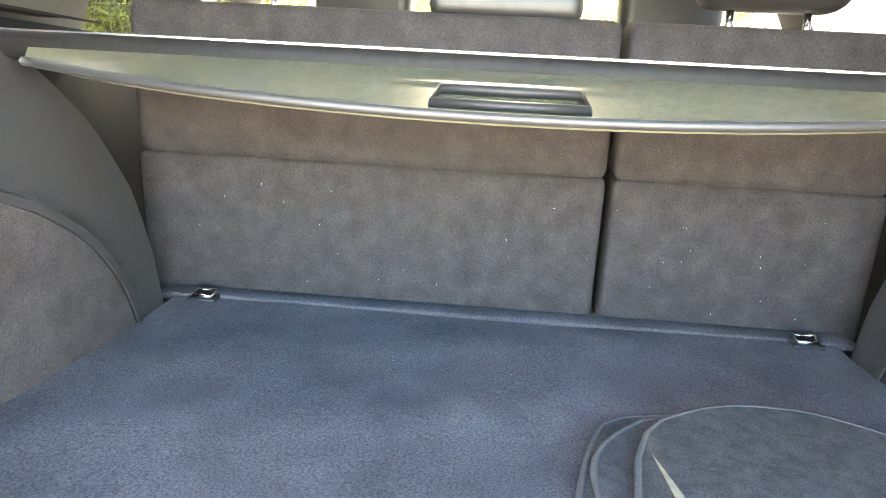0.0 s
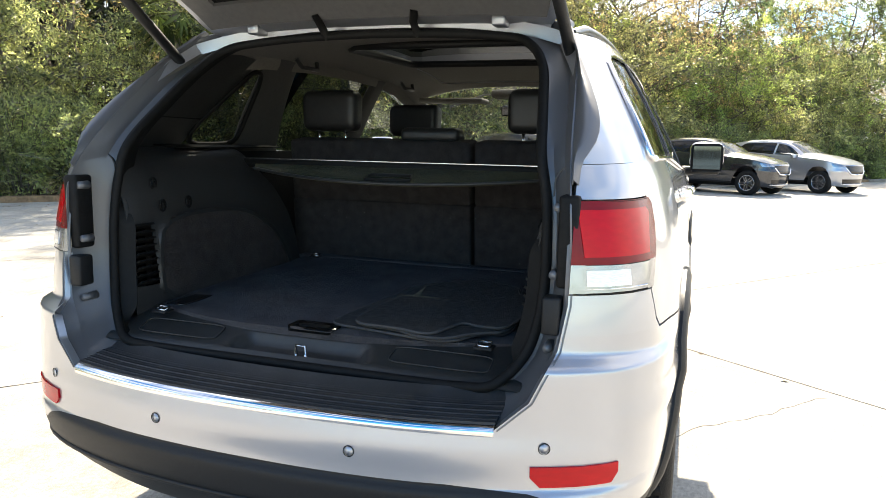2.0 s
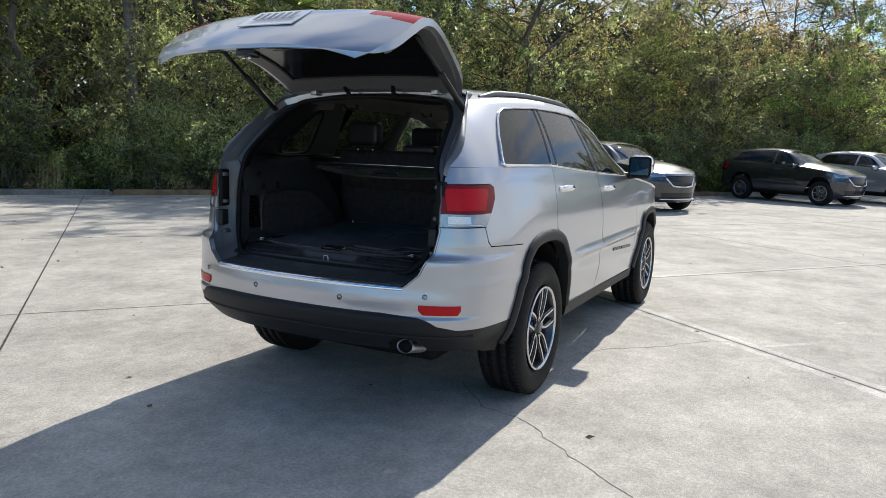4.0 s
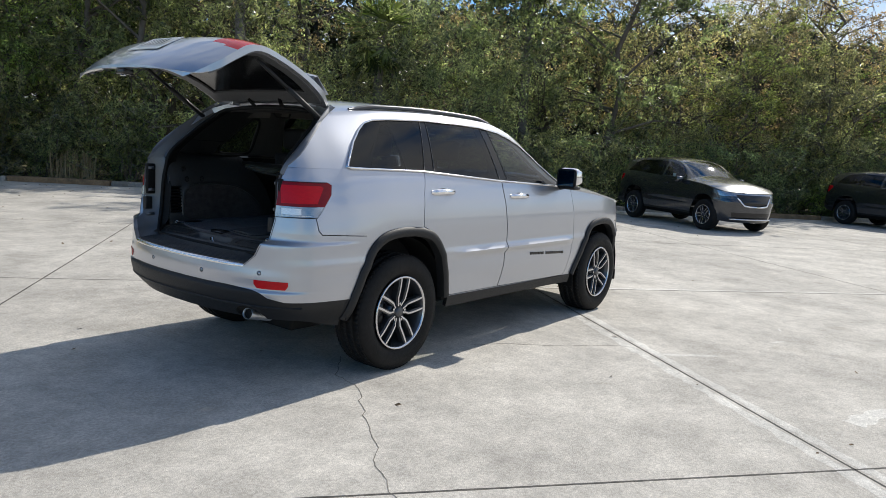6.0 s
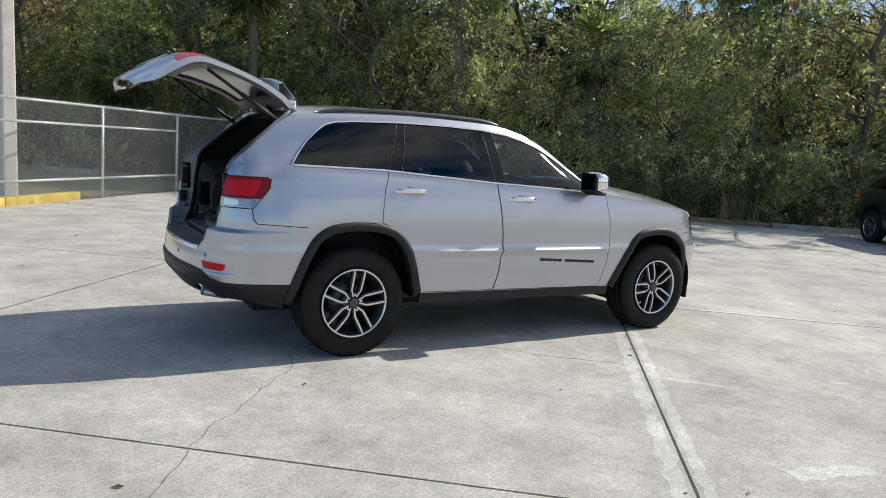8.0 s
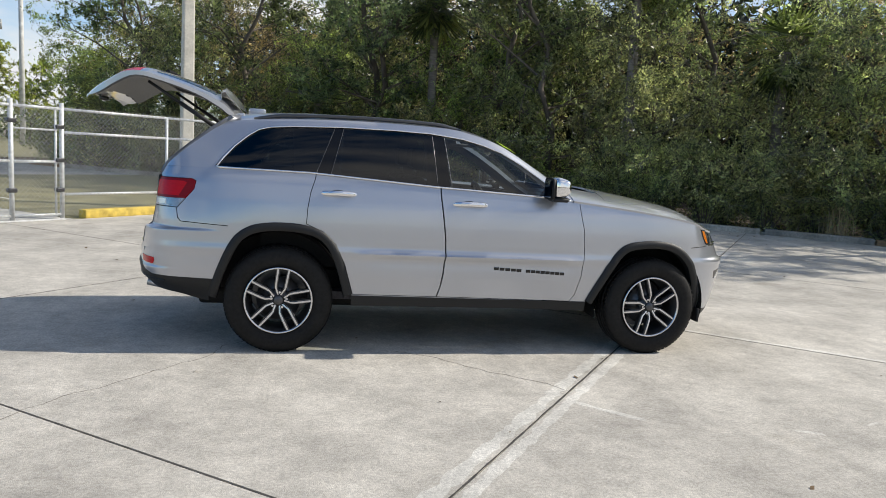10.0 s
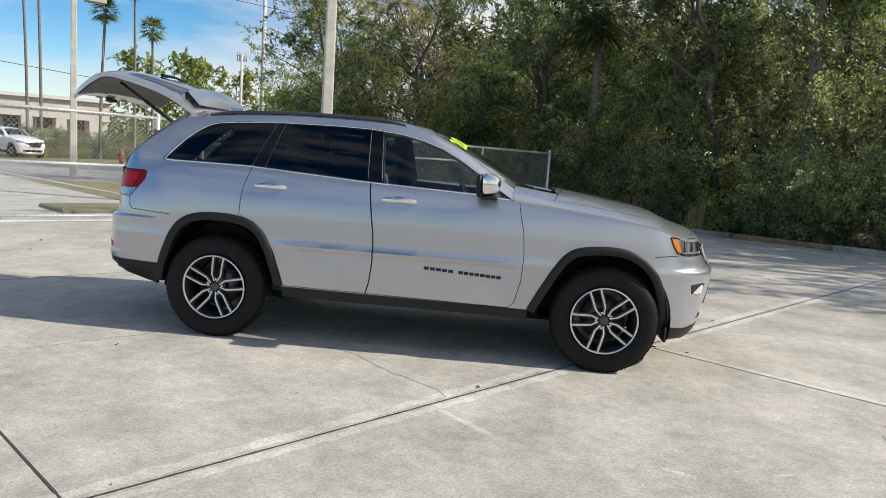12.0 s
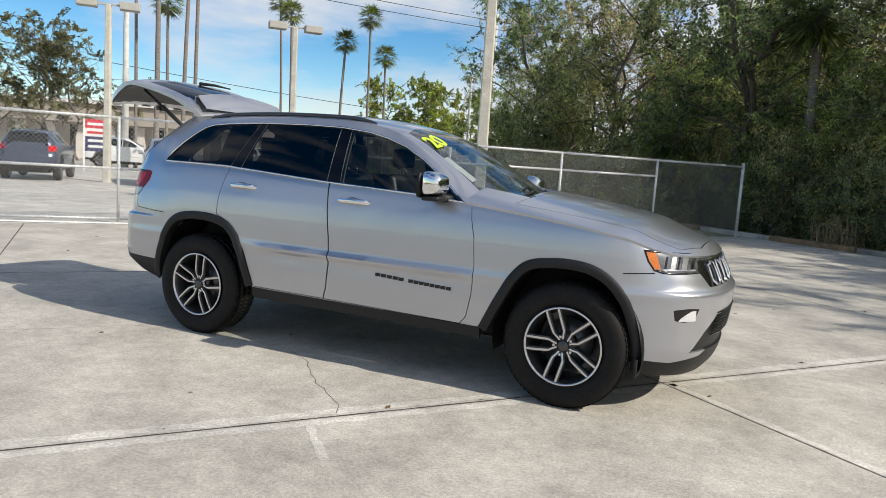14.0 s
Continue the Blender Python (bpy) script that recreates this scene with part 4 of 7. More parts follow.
def build_tree(seed, height, spread, leaf_count, mat, low=0.12, leaf=0.06, bare=False, label="", fork=5):
    rnd = np.random.default_rng(seed)
    root = thing("tree", label, "tree", "trees of the wood")
    bm = bmesh.new()
    pts = [Vector((0, 0, -0.1))]
    lean = rnd.normal(0, 0.14, 2)
    for k in range(1, 9):
        z = height * 0.86 * k / 8
        pts.append(Vector((lean[0] * z + rnd.normal(0, 0.26), lean[1] * z + rnd.normal(0, 0.26), z)))
    r0 = 0.0125 * height
    tube(bm, pts, [r0 * (1 - 0.85 * k / 8) for k in range(9)], 8)
    centres, radii = [], []
    for k in range(fork * 4):
        t = low + (1 - low) * (k + rnd.random()) / (fork * 4)
        i = min(7, int(t * 8))
        s = pts[i].lerp(pts[i + 1], t * 8 - i if t < 1 else 1)
        az = rnd.random() * 2 * math.pi
        ln = spread * (0.45 + 0.65 * rnd.random()) * (1.0 - 0.55 * max(0, t - 0.35))
        rise = 0.15 + 0.8 * rnd.random()
        mid = s + Vector((math.cos(az), math.sin(az), rise)) * ln * 0.5 + Vector(rnd.normal(0, 0.12, 3))
        end = s + Vector((math.cos(az), math.sin(az), rise * 0.7)) * ln + Vector(rnd.normal(0, 0.2, 3))
        rb = r0 * 0.42 * (1 - 0.6 * t)
        tube(bm, [s, mid, end], [rb, rb * 0.6, rb * 0.25], 5)
        for q in (mid, end, mid.lerp(end, 0.5)):
            for _ in range(2):
                tw = q + Vector(rnd.normal(0, 0.55, 3)) + Vector((0, 0, 0.2))
                tube(bm, [q, q.lerp(tw, 0.5) + Vector(rnd.normal(0, 0.06, 3)), tw], [rb * 0.3, rb * 0.2, rb * 0.08], 3)
                if not bare or rnd.random() < 0.35:
                    centres.append(tuple(tw))
                    radii.append(0.26 + 0.42 * rnd.random())
    part("trunk", bm, M["bark"], root, smooth=True)
    leaves("crown", centres, radii, leaf_count, leaf, mat, rnd, root, 6)
    return root


kinds = [build_tree(11, 11.5, 3.0, 15000, M["leaf"], leaf=0.075, label="tall evergreen tree with dense dark green leaves"),
         build_tree(12, 9.0, 3.2, 14000, M["leaf_olive"], leaf=0.068, label="broad tree with dull olive green leaves"),
         build_tree(13, 13.0, 3.0, 15000, M["leaf"], 0.2, leaf=0.075, label="tall slender tree with dark green leaves"),
         build_tree(14, 11.5, 3.0, 3600, M["leaf_brown"], 0.2, bare=True, label="half bare winter tree with thin grey limbs", fork=7),
         build_tree(15, 5.5, 2.4, 14000, M["leaf_light"], 0.03, leaf=0.056, label="low bushy tree with green leaves to the ground"),
         build_tree(16, 6.5, 2.5, 13000, M["leaf_olive"], 0.03, leaf=0.056, label="low bushy tree with yellowish green leaves"),
         build_tree(17, 10.0, 2.8, 8000, M["leaf_brown"], 0.15, leaf=0.068, label="tall tree with thin yellowing leaves"),
         build_tree(11, 11.5, 3.0, 14000, M["leaf_lit"], leaf=0.075, label="tall tree with green leaves coloured lighter for brighter light"),
         build_tree(15, 5.5, 2.4, 13000, M["leaf_lit"], 0.03, leaf=0.056, label="low bushy tree, leaves to the ground coloured lighter for brighter light")]


def build_bush(seed, mat, height, label):
    rnd = np.random.default_rng(seed)
    root = thing("bush", label, "bush", "undergrowth along the kerb")
    bm = bmesh.new()
    centres, radii = [], []
    for k in range(26):
        az, ln = rnd.random() * 6.28, 0.3 + 1.0 * rnd.random()
        end = Vector((math.cos(az) * ln, math.sin(az) * ln, height * (0.15 + 0.85 * rnd.random())))
        mid = Vector((end.x * 0.4, end.y * 0.4, end.z * 0.6))
        tube(bm, [Vector((end.x * 0.1, end.y * 0.1, -0.05)), mid, end], [0.014, 0.010, 0.004], 4)
        for q in (mid, end):
            centres.append(tuple(q))
            radii.append(0.28 + 0.25 * rnd.random())
    part("stem", bm, M["bark"], root)
    leaves("foliage", centres, radii, 6400, 0.05, mat, rnd, root, 5)
    return root


bushes = [build_bush(31, M["leaf"], 2.3, "dense green bush growing at the kerb"), build_bush(32, M["leaf_light"], 1.6, "light green bush growing at the kerb"),
          build_bush(33, M["leaf_olive"], 3.0, "tall olive green bush growing at the kerb"), build_bush(31, M["leaf_lit"], 2.3, "green bush growing at the kerb, coloured lighter for brighter light")]
M["straw"] = material("dry_grass_blades", (0.34, 0.27, 0.15), 0.9, scale=12, amount=0.3)


def build_tuft(seed):
    rnd = np.random.default_rng(seed)
    bm = bmesh.new()
    for k in range(110):
        az, ln = rnd.random() * 6.28, 0.25 + 0.45 * rnd.random()
        b = Vector(rnd.normal(0, 0.12, 3)) * Vector((1, 1, 0)).length
        b.z = 0
        h = 0.5 + 0.6 * rnd.random()
        d = Vector((math.cos(az), math.sin(az), 0))
        s = Vector((-d.y, d.x, 0)) * 0.006
        p = [b, b + d * ln * 0.35 + Vector((0, 0, h * 0.75)), b + d * ln + Vector((0, 0, h * (0.75 + 0.25 * rnd.random())))]
        v = [bm.verts.new(p[0] - s), bm.verts.new(p[0] + s), bm.verts.new(p[1] + s), bm.verts.new(p[1] - s), bm.verts.new(p[2])]
        bm.faces.new(v[:4])
        bm.faces.new((v[3], v[2], v[4]))
    root = thing("grass_clump", "dry straw-coloured clump of tall grass", "grass", "dry grass clumps")
    part("blade_tuft", bm, M["straw"], root, smooth=False)["kind"] = "stuff"
    return root


rt = random.Random(5)


def spread(protos, spots):
    used = set()
    for u, w, k in spots:
        p = lot(u - 1.45, w)
        m = pose(p.x, p.y, 0, 0, 0, rt.uniform(0, 360))
        if k not in used:
            protos[k].matrix_world = m
            used.add(k)
        else:
            copy_thing(protos[k], m)


spots = []
for u0, gap, choice in ((18.6, 2.6, (4, 5, 4, 0, 4)), (21.0, 2.6, (0, 1, 2, 0, 4, 6)), (24.5, 3.2, (0, 2, 1, 3)), (29.0, 4.6, (2, 0, 3, 1))):
    w = -50.0
    while w < 27:
        k = rt.choice(choice)
        if (w < -6 or w > -3) and u0 > 20 and rt.random() < (0.55 if -24 < w < -6 else 0.2):
            k = rt.choice((3, 3, 6))
        if w < 3 and u0 > 23 and rt.random() < 0.85:
            k = rt.choice((3, 6, 3))
        if -36 < w < 3 and u0 > 28 and rt.random() < 0.5:
            w += gap
            continue
        # this stretch takes the lightened leaf copies to look more brightly lit
        if -10 < w < 2:
            k = {0: 7, 1: 7, 2: 7, 4: 8, 5: 8}.get(k, k)
        spots.append((u0 + rt.uniform(-0.8, 0.8), w, k))
        w += gap * rt.uniform(0.75, 1.3) * (1.1 if w < -25 else 1)
spread(kinds, spots)
spots = []
w = -46.0
while w < 26:
    spots.append((17.2 + rt.uniform(-0.35, 0.5), w, rt.choice((0, 0, 1, 2)) if not -10 < w < 2 else 3))
    w += rt.uniform(0.9, 1.5)
w = -45.0
while w < 24:
    spots.append((18.7 + rt.uniform(-0.4, 0.4), w, rt.choice((0, 2, 2)) if not -10 < w < 2 else 3))
    w += rt.uniform(1.5, 2.3)
spread(bushes, spots)
tufts = [build_tuft(41), build_tuft(42)]
spread(tufts, [(16.7, 5.4, 0), (16.8, 4.9, 1), (16.75, -4.6, 0), (16.9, -7.5, 1), (16.8, -6.9, 0), (16.8, 3.1, 1), (16.9, -13.5, 0)])


# ---- the car's outer fittings ----
def side_point(x, z, out=0.0):
    """A point of the upper skin (half-width) at x and height z."""
    sec = upper_section(x)[:12]
    for a, b in zip(sec, sec[1:]):
        if a.z <= z <= b.z:
            t = (z - a.z) / max(1e-6, b.z - a.z)
            return a.lerp(b, t).y + out
    return sec[0].y + out if z < sec[0].z else sec[-1].y + out


def lower_y(x, z):
    pts = sorted((skin_point(p, z).x, skin_point(p, z).y) for p in OUTLINE if p[1] > 0.5)
    for (x0, y0), (x1, y1) in zip(pts, pts[1:]):
        if x0 <= x <= x1:
            return y0 + (y1 - y0) * (x - x0) / max(1e-6, x1 - x0)
    return pts[-1][1]


def rear_x_fine(y, z):
    pts = sorted((skin_point(p, z).y, skin_point(p, z).x) for p in OUTLINE if p[0] < -0.3)
    for (y0, x0), (y1, x1) in zip(pts, pts[1:]):
        if y0 <= abs(y) <= y1:
            return x0 + (x1 - x0) * (abs(y) - y0) / max(1e-6, y1 - y0)
    return pts[0][1]


def front_x(y, z):
    best = min((p for p in OUTLINE if p[0] > 3.2), key=lambda p: abs(skin_point(p, z).y - abs(y)))
    return skin_point(best, z).x


def mirror_y(pts, sgn):
    return [Vector((p[0], p[1] * sgn, p[2])) for p in pts]


def finer(pts, step=0.04, closed=True):
    out = []
    n = len(pts)
    for i in range(n if closed else n - 1):
        a, b = Vector(pts[i]), Vector(pts[(i + 1) % n])
        k = max(1, int((b - a).length / step))
        out += [a.lerp(b, j / k) for j in range(k)]
    if not closed:
        out.append(Vector(pts[-1]))
    return out


for sgn, _ in SIDES:
    # bright window surround
    ring = [Vector((p.x, side_point(p.x, p.y, 0.008), p.y)) for p in finer([Vector((x, z)) for x, z in DLO], 0.05)]
    part("window_surround", tube(bmesh.new(), mirror_y(ring, sgn), [0.007 + 0.003 * smooth01(-p.x, 0.30, 0.45) for p in ring], 6, True), M["chrome"], car, "thin bright metal window surround")
    # bright seams along the door frames between the windows
    for nm, i, j, owner in (("c", 0, 3, door_parts["r", sgn]), ("c", 1, 2, door_parts["r", sgn]), ("b", 0, 3, door_parts["r", sgn]), ("b", 1, 2, door_parts["f", sgn])):
        a, b = Vector(PANES[nm][i]), Vector(PANES[nm][j])
        line = [a.lerp(b, k / 60) for k in range(61)]
        line = [p for p in line if inside((p.x, p.y), DLO)]
        part("frame_seam", tube(bmesh.new(), mirror_y([(p.x, side_point(p.x, p.y, 0.004), p.y) for p in line[::3] + line[-1:]], sgn), 0.0020, 6), M["rim_dark"], owner)
    for key, x0, x1, z in (("r", 0.284, 0.524, 1.172), ("f", 1.253, 1.505, 1.138)):
        bm = bmesh.new()
        yb = lower_y((x0 + x1) / 2, z)
        pts = [Vector((x0 + (x1 - x0) * t, yb + 0.035 * math.sin(math.pi * t) ** 0.5 - 0.006, z + 0.004 * math.sin(math.pi * t))) for t in [k / 12 for k in range(13)]]
        tube(bm, mirror_y(pts, sgn), [0.010] + [0.016] * 11 + [0.010], 10)
        for v in bm.verts:
            v.co.z = z + (v.co.z - z) * 1.25
        part("door_handle", bm, M["chrome"], door_parts[key, sgn], "chrome pull handle")
        # cup in the darkened silver: shade of the recess is in its colour
        cup = lathe([(0.055, 0.0), (0.05, -0.006), (0.03, -0.012), (0.0, -0.013)], 24)
        bmesh.ops.transform(cup, matrix=Matrix.Translation(((x0 + x1) / 2 - 0.01, sgn * (yb + 0.002), z - 0.005)) @ Matrix.Diagonal((1.2, sgn * 0.25, 0.62, 1)), verts=cup.verts)
        part("handle_cup", cup, M["shaded_silver"], door_parts[key, sgn])
    # badge on the front door: plain dark bars, one a letter
    letter = 0
    for word, x0, k in ((0, 1.59, 5), (1, 1.845, 8)):
        for j in range(k):
            x = x0 + (0.045 if word == 0 else 0.0395) * j
            z = 0.663 - 0.028 * (x - 1.59) / 0.57
            y = lower_y(x + 0.015, z)
            bm = bmesh.new()
            box(bm, x, x + (0.037 if word == 0 else 0.033), sgn * y - 0.005, sgn * y + 0.005, z - 0.011, z + 0.011)
            part("badge_bar", bm, M["gloss_black"], door_parts["f", sgn], smooth=False)
    # door mirror
    bm = bmesh.new()
    box(bm, 1.965, 2.105, sgn * 0.925 - (0.185 if sgn < 0 else 0), sgn * 0.925 + (0.185 if sgn > 0 else 0), 1.225, 1.385, bev=0.045, seg=5)
    for v in bm.verts:
        k = (v.co.x - 1.965) / 0.14
        v.co.z = 1.30 + (v.co.z - 1.30) * (1 - 0.35 * max(0, k) ** 2)
    mir = part("door_mirror", bm, M["chrome"], car, "chrome-capped door mirror on a black base")
    part("mirror_frame", boxes((1.945, 1.972, min(sgn * 0.93, sgn * 1.105), max(sgn * 0.93, sgn * 1.105), 1.214, 1.371), bev=0.026), M["bumper_plastic"], mir)
    part("mirror_glass", boxes((1.941, 1.946, min(sgn * 0.945, sgn * 1.09), max(sgn * 0.945, sgn * 1.09), 1.228, 1.357)), M["mirror"], mir, "mirror glass", smooth=False)
    bm = bmesh.new()
    tube(bm, mirror_y([(2.08, 0.86, 1.21), (2.05, 0.93, 1.215), (2.03, 1.0, 1.225)], sgn), [0.03, 0.026, 0.022], 8)
    part("mirror_base", bm, M["bumper_plastic"], mir)
    part("mirror_skirt", boxes((1.972, 2.09, min(sgn * 0.94, sgn * 1.09), max(sgn * 0.94, sgn * 1.09), 1.198, 1.228), bev=0.012), M["bumper_plastic"], mir)
    # roof rail
    bm = bmesh.new()
    pts = []
    for k in range(31):
        x = -0.22 + 1.56 * k / 30
        lift = 0.016 * smooth01(min(k, 30 - k), 0, 4)
        y = ip(x, RAIL_Y) - 0.035
        zz = ip(x, RAIL_Z) + (ip(x, ROOF_Z) - ip(x, RAIL_Z)) * (1 - (y / ip(x, RAIL_Y)) ** 2.8)
        pts.append((x, y, zz + lift))
    tube(bm, mirror_y(pts, sgn), [0.010 if k in (0, 30) else 0.015 for k in range(31)], 8)
    part("roof_rail", bm, M["rim_dark"], car, "dark grey roof rail")
    # rear reflector and sensors in the bumper
    rows = []
    for z in (0.614, 0.636, 0.66):
        row = []
        for k in range(9):
            y = 0.655 + 0.175 * k / 8 + (0.02 if z < 0.62 and k == 0 else 0) - (0.012 if z < 0.62 and k == 8 else 0)
            row.append(Vector((rear_x_fine(y, z) - 0.006, sgn * y, z)))
        rows.append(row)
    part("rear_reflector", sheet(rows, flip=sgn > 0), M["red_lens"], car, "red bumper reflector", thick=0.008)
    for y, z in ((0.262, 0.666), (0.68, 0.70)):
        bm = bmesh.new()
        x = rear_x_fine(y, z)
        slope = (rear_x_fine(y + 0.01, z) - x) / 0.01
        nrm = Vector((-1.0, sgn * slope, 0.0)).normalized()
        tan = Vector((-nrm.y, nrm.x, 0.0))
        c0 = Vector((x, sgn * y, z))
        cyl(bm, c0 - nrm * 0.01, c0 + nrm * 0.0015, 0.011, 0.0105, 16)
        part("parking_sensor", bm, M["paint"], car, "round parking sensor")
        part("sensor_ring", tube(bmesh.new(), [c0 + nrm * 0.0012 + tan * (0.0125 * math.cos(a)) + Vector((0, 0, 0.0125 * math.sin(a))) for a in [2 * math.pi * k / 16 for k in range(16)]], 0.0011, 4, True), M["bumper_plastic"], car)
    # front fog lamp and grille slots
    lens = [[Vector((a + (3.636 - a) * k / 4, sgn * (plan_y(a + (3.636 - a) * k / 4, z) + 0.002), z)) for k in range(5)] for z, a in ((0.608, 3.550), (0.622, 3.556), (0.638, 3.572), (0.655, 3.592), (0.672, 3.616))]
    part("fog_lamp_lens", sheet(lens, flip=sgn > 0), M["clear_lens"], car, "bright fog lamp reflector", thick=0.006)
    flap = boxes((-0.02, 0.02, -0.09, 0.09, -0.2, 0.0), bev=0.008)
    bmesh.ops.transform(flap, matrix=Matrix.Translation((3.352, sgn * 0.83, 0.375)) @ Matrix.Diagonal((0.5, 1, 0.55, 1)), verts=flap.verts)
    part("air_deflector", flap, M["bumper_plastic"], car)

for k in range(7):
    y = -0.405 + 0.135 * k
    bm = bmesh.new()
    ring = [(y + 0.05 * math.copysign(abs(math.cos(a)) ** 0.5, math.cos(a)), 0.878 + 0.066 * math.copysign(abs(math.sin(a)) ** 0.5, math.sin(a))) for a in [2 * math.pi * j / 24 for j in range(24)]]
    tube(bm, [Vector((front_x(yy, zz) + 0.008, yy, zz)) for yy, zz in ring], 0.0085, 6, True)
    part("grille_ring", bm, M["chrome"], car, "chrome grille slot ring")
bm = bmesh.new()
for j in range(8):
    z = 0.50 + 0.02 * j
    tube(bm, [Vector((front_x(y, z) + 0.004, y, z)) for y in [-0.45 + 0.09 * k for k in range(11)]], 0.006, 5)
part("lower_grille", bm, M["gloss_black"], car)

# ribs and dark edge of the reversing lenses
for sgn in (-1, 1):
    for z, x1, mat, r in ((1.036, -0.73, "chrome", 0.002), (1.088, -0.675, "seal", 0.002), (1.027, -0.735, "seal", 0.002), (1.224, -0.60, "seal", 0.0025)):
        pts = []
        for p in OUTLINE:
            q = skin_point(p, z)
            if q.y > 0.708 and q.x < x1:
                pts.append(Vector((q.x - 0.001, sgn * (q.y + 0.003), q.z)))
        if len(pts) > 2:
            part("lens_rib", tube(bmesh.new(), pts, r, 5), M[mat], car)
part("skirt_ridge", tube(bmesh.new(), [Vector((rear_x_fine(abs(y), 0.505) - 0.001, y, 0.505)) for y in [-0.86 + 0.043 * k for k in range(41)]], 0.007, 6), M["bumper_plastic"], car)
# tailpipe
tail = lathe([(0.036, 0.10), (0.040, -0.02), (0.0425, -0.06), (0.0408, -0.062), (0.0395, -0.05), (0.034, 0.10)], 28)
bmesh.ops.transform(tail, matrix=Matrix.Translation((-0.89, -0.575, 0.430)) @ Matrix.Rotation(radians(-90), 4, "Z") @ Matrix.Rotation(radians(-14), 4, "X") @ Matrix.Diagonal((1.05, 1, 0.78, 1)), verts=tail.verts)
pipe = part("tailpipe", tail, M["steel"], car, "chrome oval tailpipe")
# black disc near the mouth paints in the pipe's shaded hollow
hole = lathe([(0.0, -0.035), (0.0392, -0.045), (0.037, 0.02)], 24)
bmesh.ops.transform(hole, matrix=Matrix.Translation((-0.89, -0.575, 0.430)) @ Matrix.Rotation(radians(-90), 4, "Z") @ Matrix.Rotation(radians(-14), 4, "X") @ Matrix.Diagonal((1.05, 1, 0.78, 1)), verts=hole.verts)
part("pipe_bore", hole, M["seal"], pipe, "black disc standing in for the shaded hollow")

# bright strip and ribbed pad on the rear bumper
EDGE_Y = [0.575 * k / 20 for k in range(-20, 21)]


def lip_x(y):
    return rear_x_fine(y, 0.735) + 0.004


rows = [[Vector((lip_x(y) + d, y, z)) for y in EDGE_Y] for d, z in ((-0.004, 0.716), (-0.007, 0.728), (-0.003, 0.742), (0.012, 0.746))]
part("bumper_strip", sheet(rows), M["chrome"], car, "bright chrome bumper strip")
rows = [[Vector((lip_x(y) + d, y, z)) for y in EDGE_Y] for d, z in ((0.010, 0.744), (0.06, 0.748), (0.125, 0.758), (0.15, 0.775))]
pad = part("bumper_pad", sheet(rows), M["pad"], car, "dark grey ribbed plastic bumper pad", thick=0.006)
for k in range(5):
    bm = tube(bmesh.new(), [Vector((lip_x(y) + 0.025 + 0.022 * k, y, 0.747 + 0.0025 * k)) for y in EDGE_Y], 0.006, 6)
    part("pad_rib", bm, M["pad"], pad)

# ---- rear opening: painted frame, seal, latch plates ----
FRAME_OUT = [(-0.985, 0, 0.737), (-0.975, 0.3, 0.737), (-0.96, 0.5, 0.737), (-0.945, 0.575, 0.742), (-0.905, 0.645, 0.80), (-0.885, 0.688, 0.90), (-0.87, 0.704, 1.0), (-0.865, 0.706, 1.12), (-0.858, 0.70, 1.225), (-0.785, 0.685, 1.334), (-0.64, 0.665, 1.469), (-0.491, 0.64, 1.589), (-0.39, 0.59, 1.672), (-0.345, 0.48, 1.70), (-0.335, 0.25, 1.718), (-0.33, 0, 1.725)]
FRAME_IN = [(-0.845, 0, 0.775), (-0.845, 0.3, 0.775), (-0.845, 0.46, 0.778), (-0.84, 0.535, 0.79), (-0.80, 0.595, 0.85), (-0.775, 0.622, 0.93), (-0.762, 0.632, 1.02), (-0.755, 0.632, 1.12), (-0.742, 0.625, 1.22), (-0.72, 0.605, 1.325), (-0.60, 0.58, 1.445), (-0.475, 0.55, 1.555), (-0.40, 0.49, 1.625), (-0.37, 0.40, 1.648), (-0.362, 0.22, 1.662), (-0.36, 0, 1.667)]


def full_loop(half_pts):
    dense_pts = []
    n = len(half_pts)
    for i in range(n - 1):
        for k in range(6):
            t = k / 6
            p0, p1, p2, p3 = (Vector(half_pts[max(0, min(n - 1, i + d))]) for d in (-1, 0, 1, 2))
            dense_pts.append(0.5 * ((2 * p1) + (p2 - p0) * t + (2 * p0 - 5 * p1 + 4 * p2 - p3) * t * t + (3 * p1 - p0 - 3 * p2 + p3) * t**3))
    dense_pts.append(Vector(half_pts[-1]))
    return dense_pts + [Vector((p.x, -p.y, p.z)) for p in dense_pts[-2:0:-1]]


lo, li = full_loop(FRAME_OUT), full_loop(FRAME_IN)
mid1 = [a.lerp(b, 0.30) + Vector((0.05, 0, 0)) for a, b in zip(lo, li)]
mid2 = [a.lerp(b, 0.70) + Vector((0.035, 0, 0)) for a, b in zip(lo, li)]
rows = [r + [r[0]] for r in (lo, mid1, mid2, li)]
# frame shade comes from the darkened silver, not from another paint
part("opening_frame", sheet(rows), M["shaded_silver"], car, "silver painted tailgate frame", thick=0.004)
def wrap(p, d, k):
    low = smooth01(p.z, 0.79, 0.87) * (1 - smooth01(p.z, 1.08, 1.2))
    return Vector((p.x + d, p.y * (1 + (0.05 if p.z > 0.8 else 0.0) * k * (1 - low) - 0.085 * k * low), p.z + (0.012 * k if p.z > 1.2 else 0.0)))


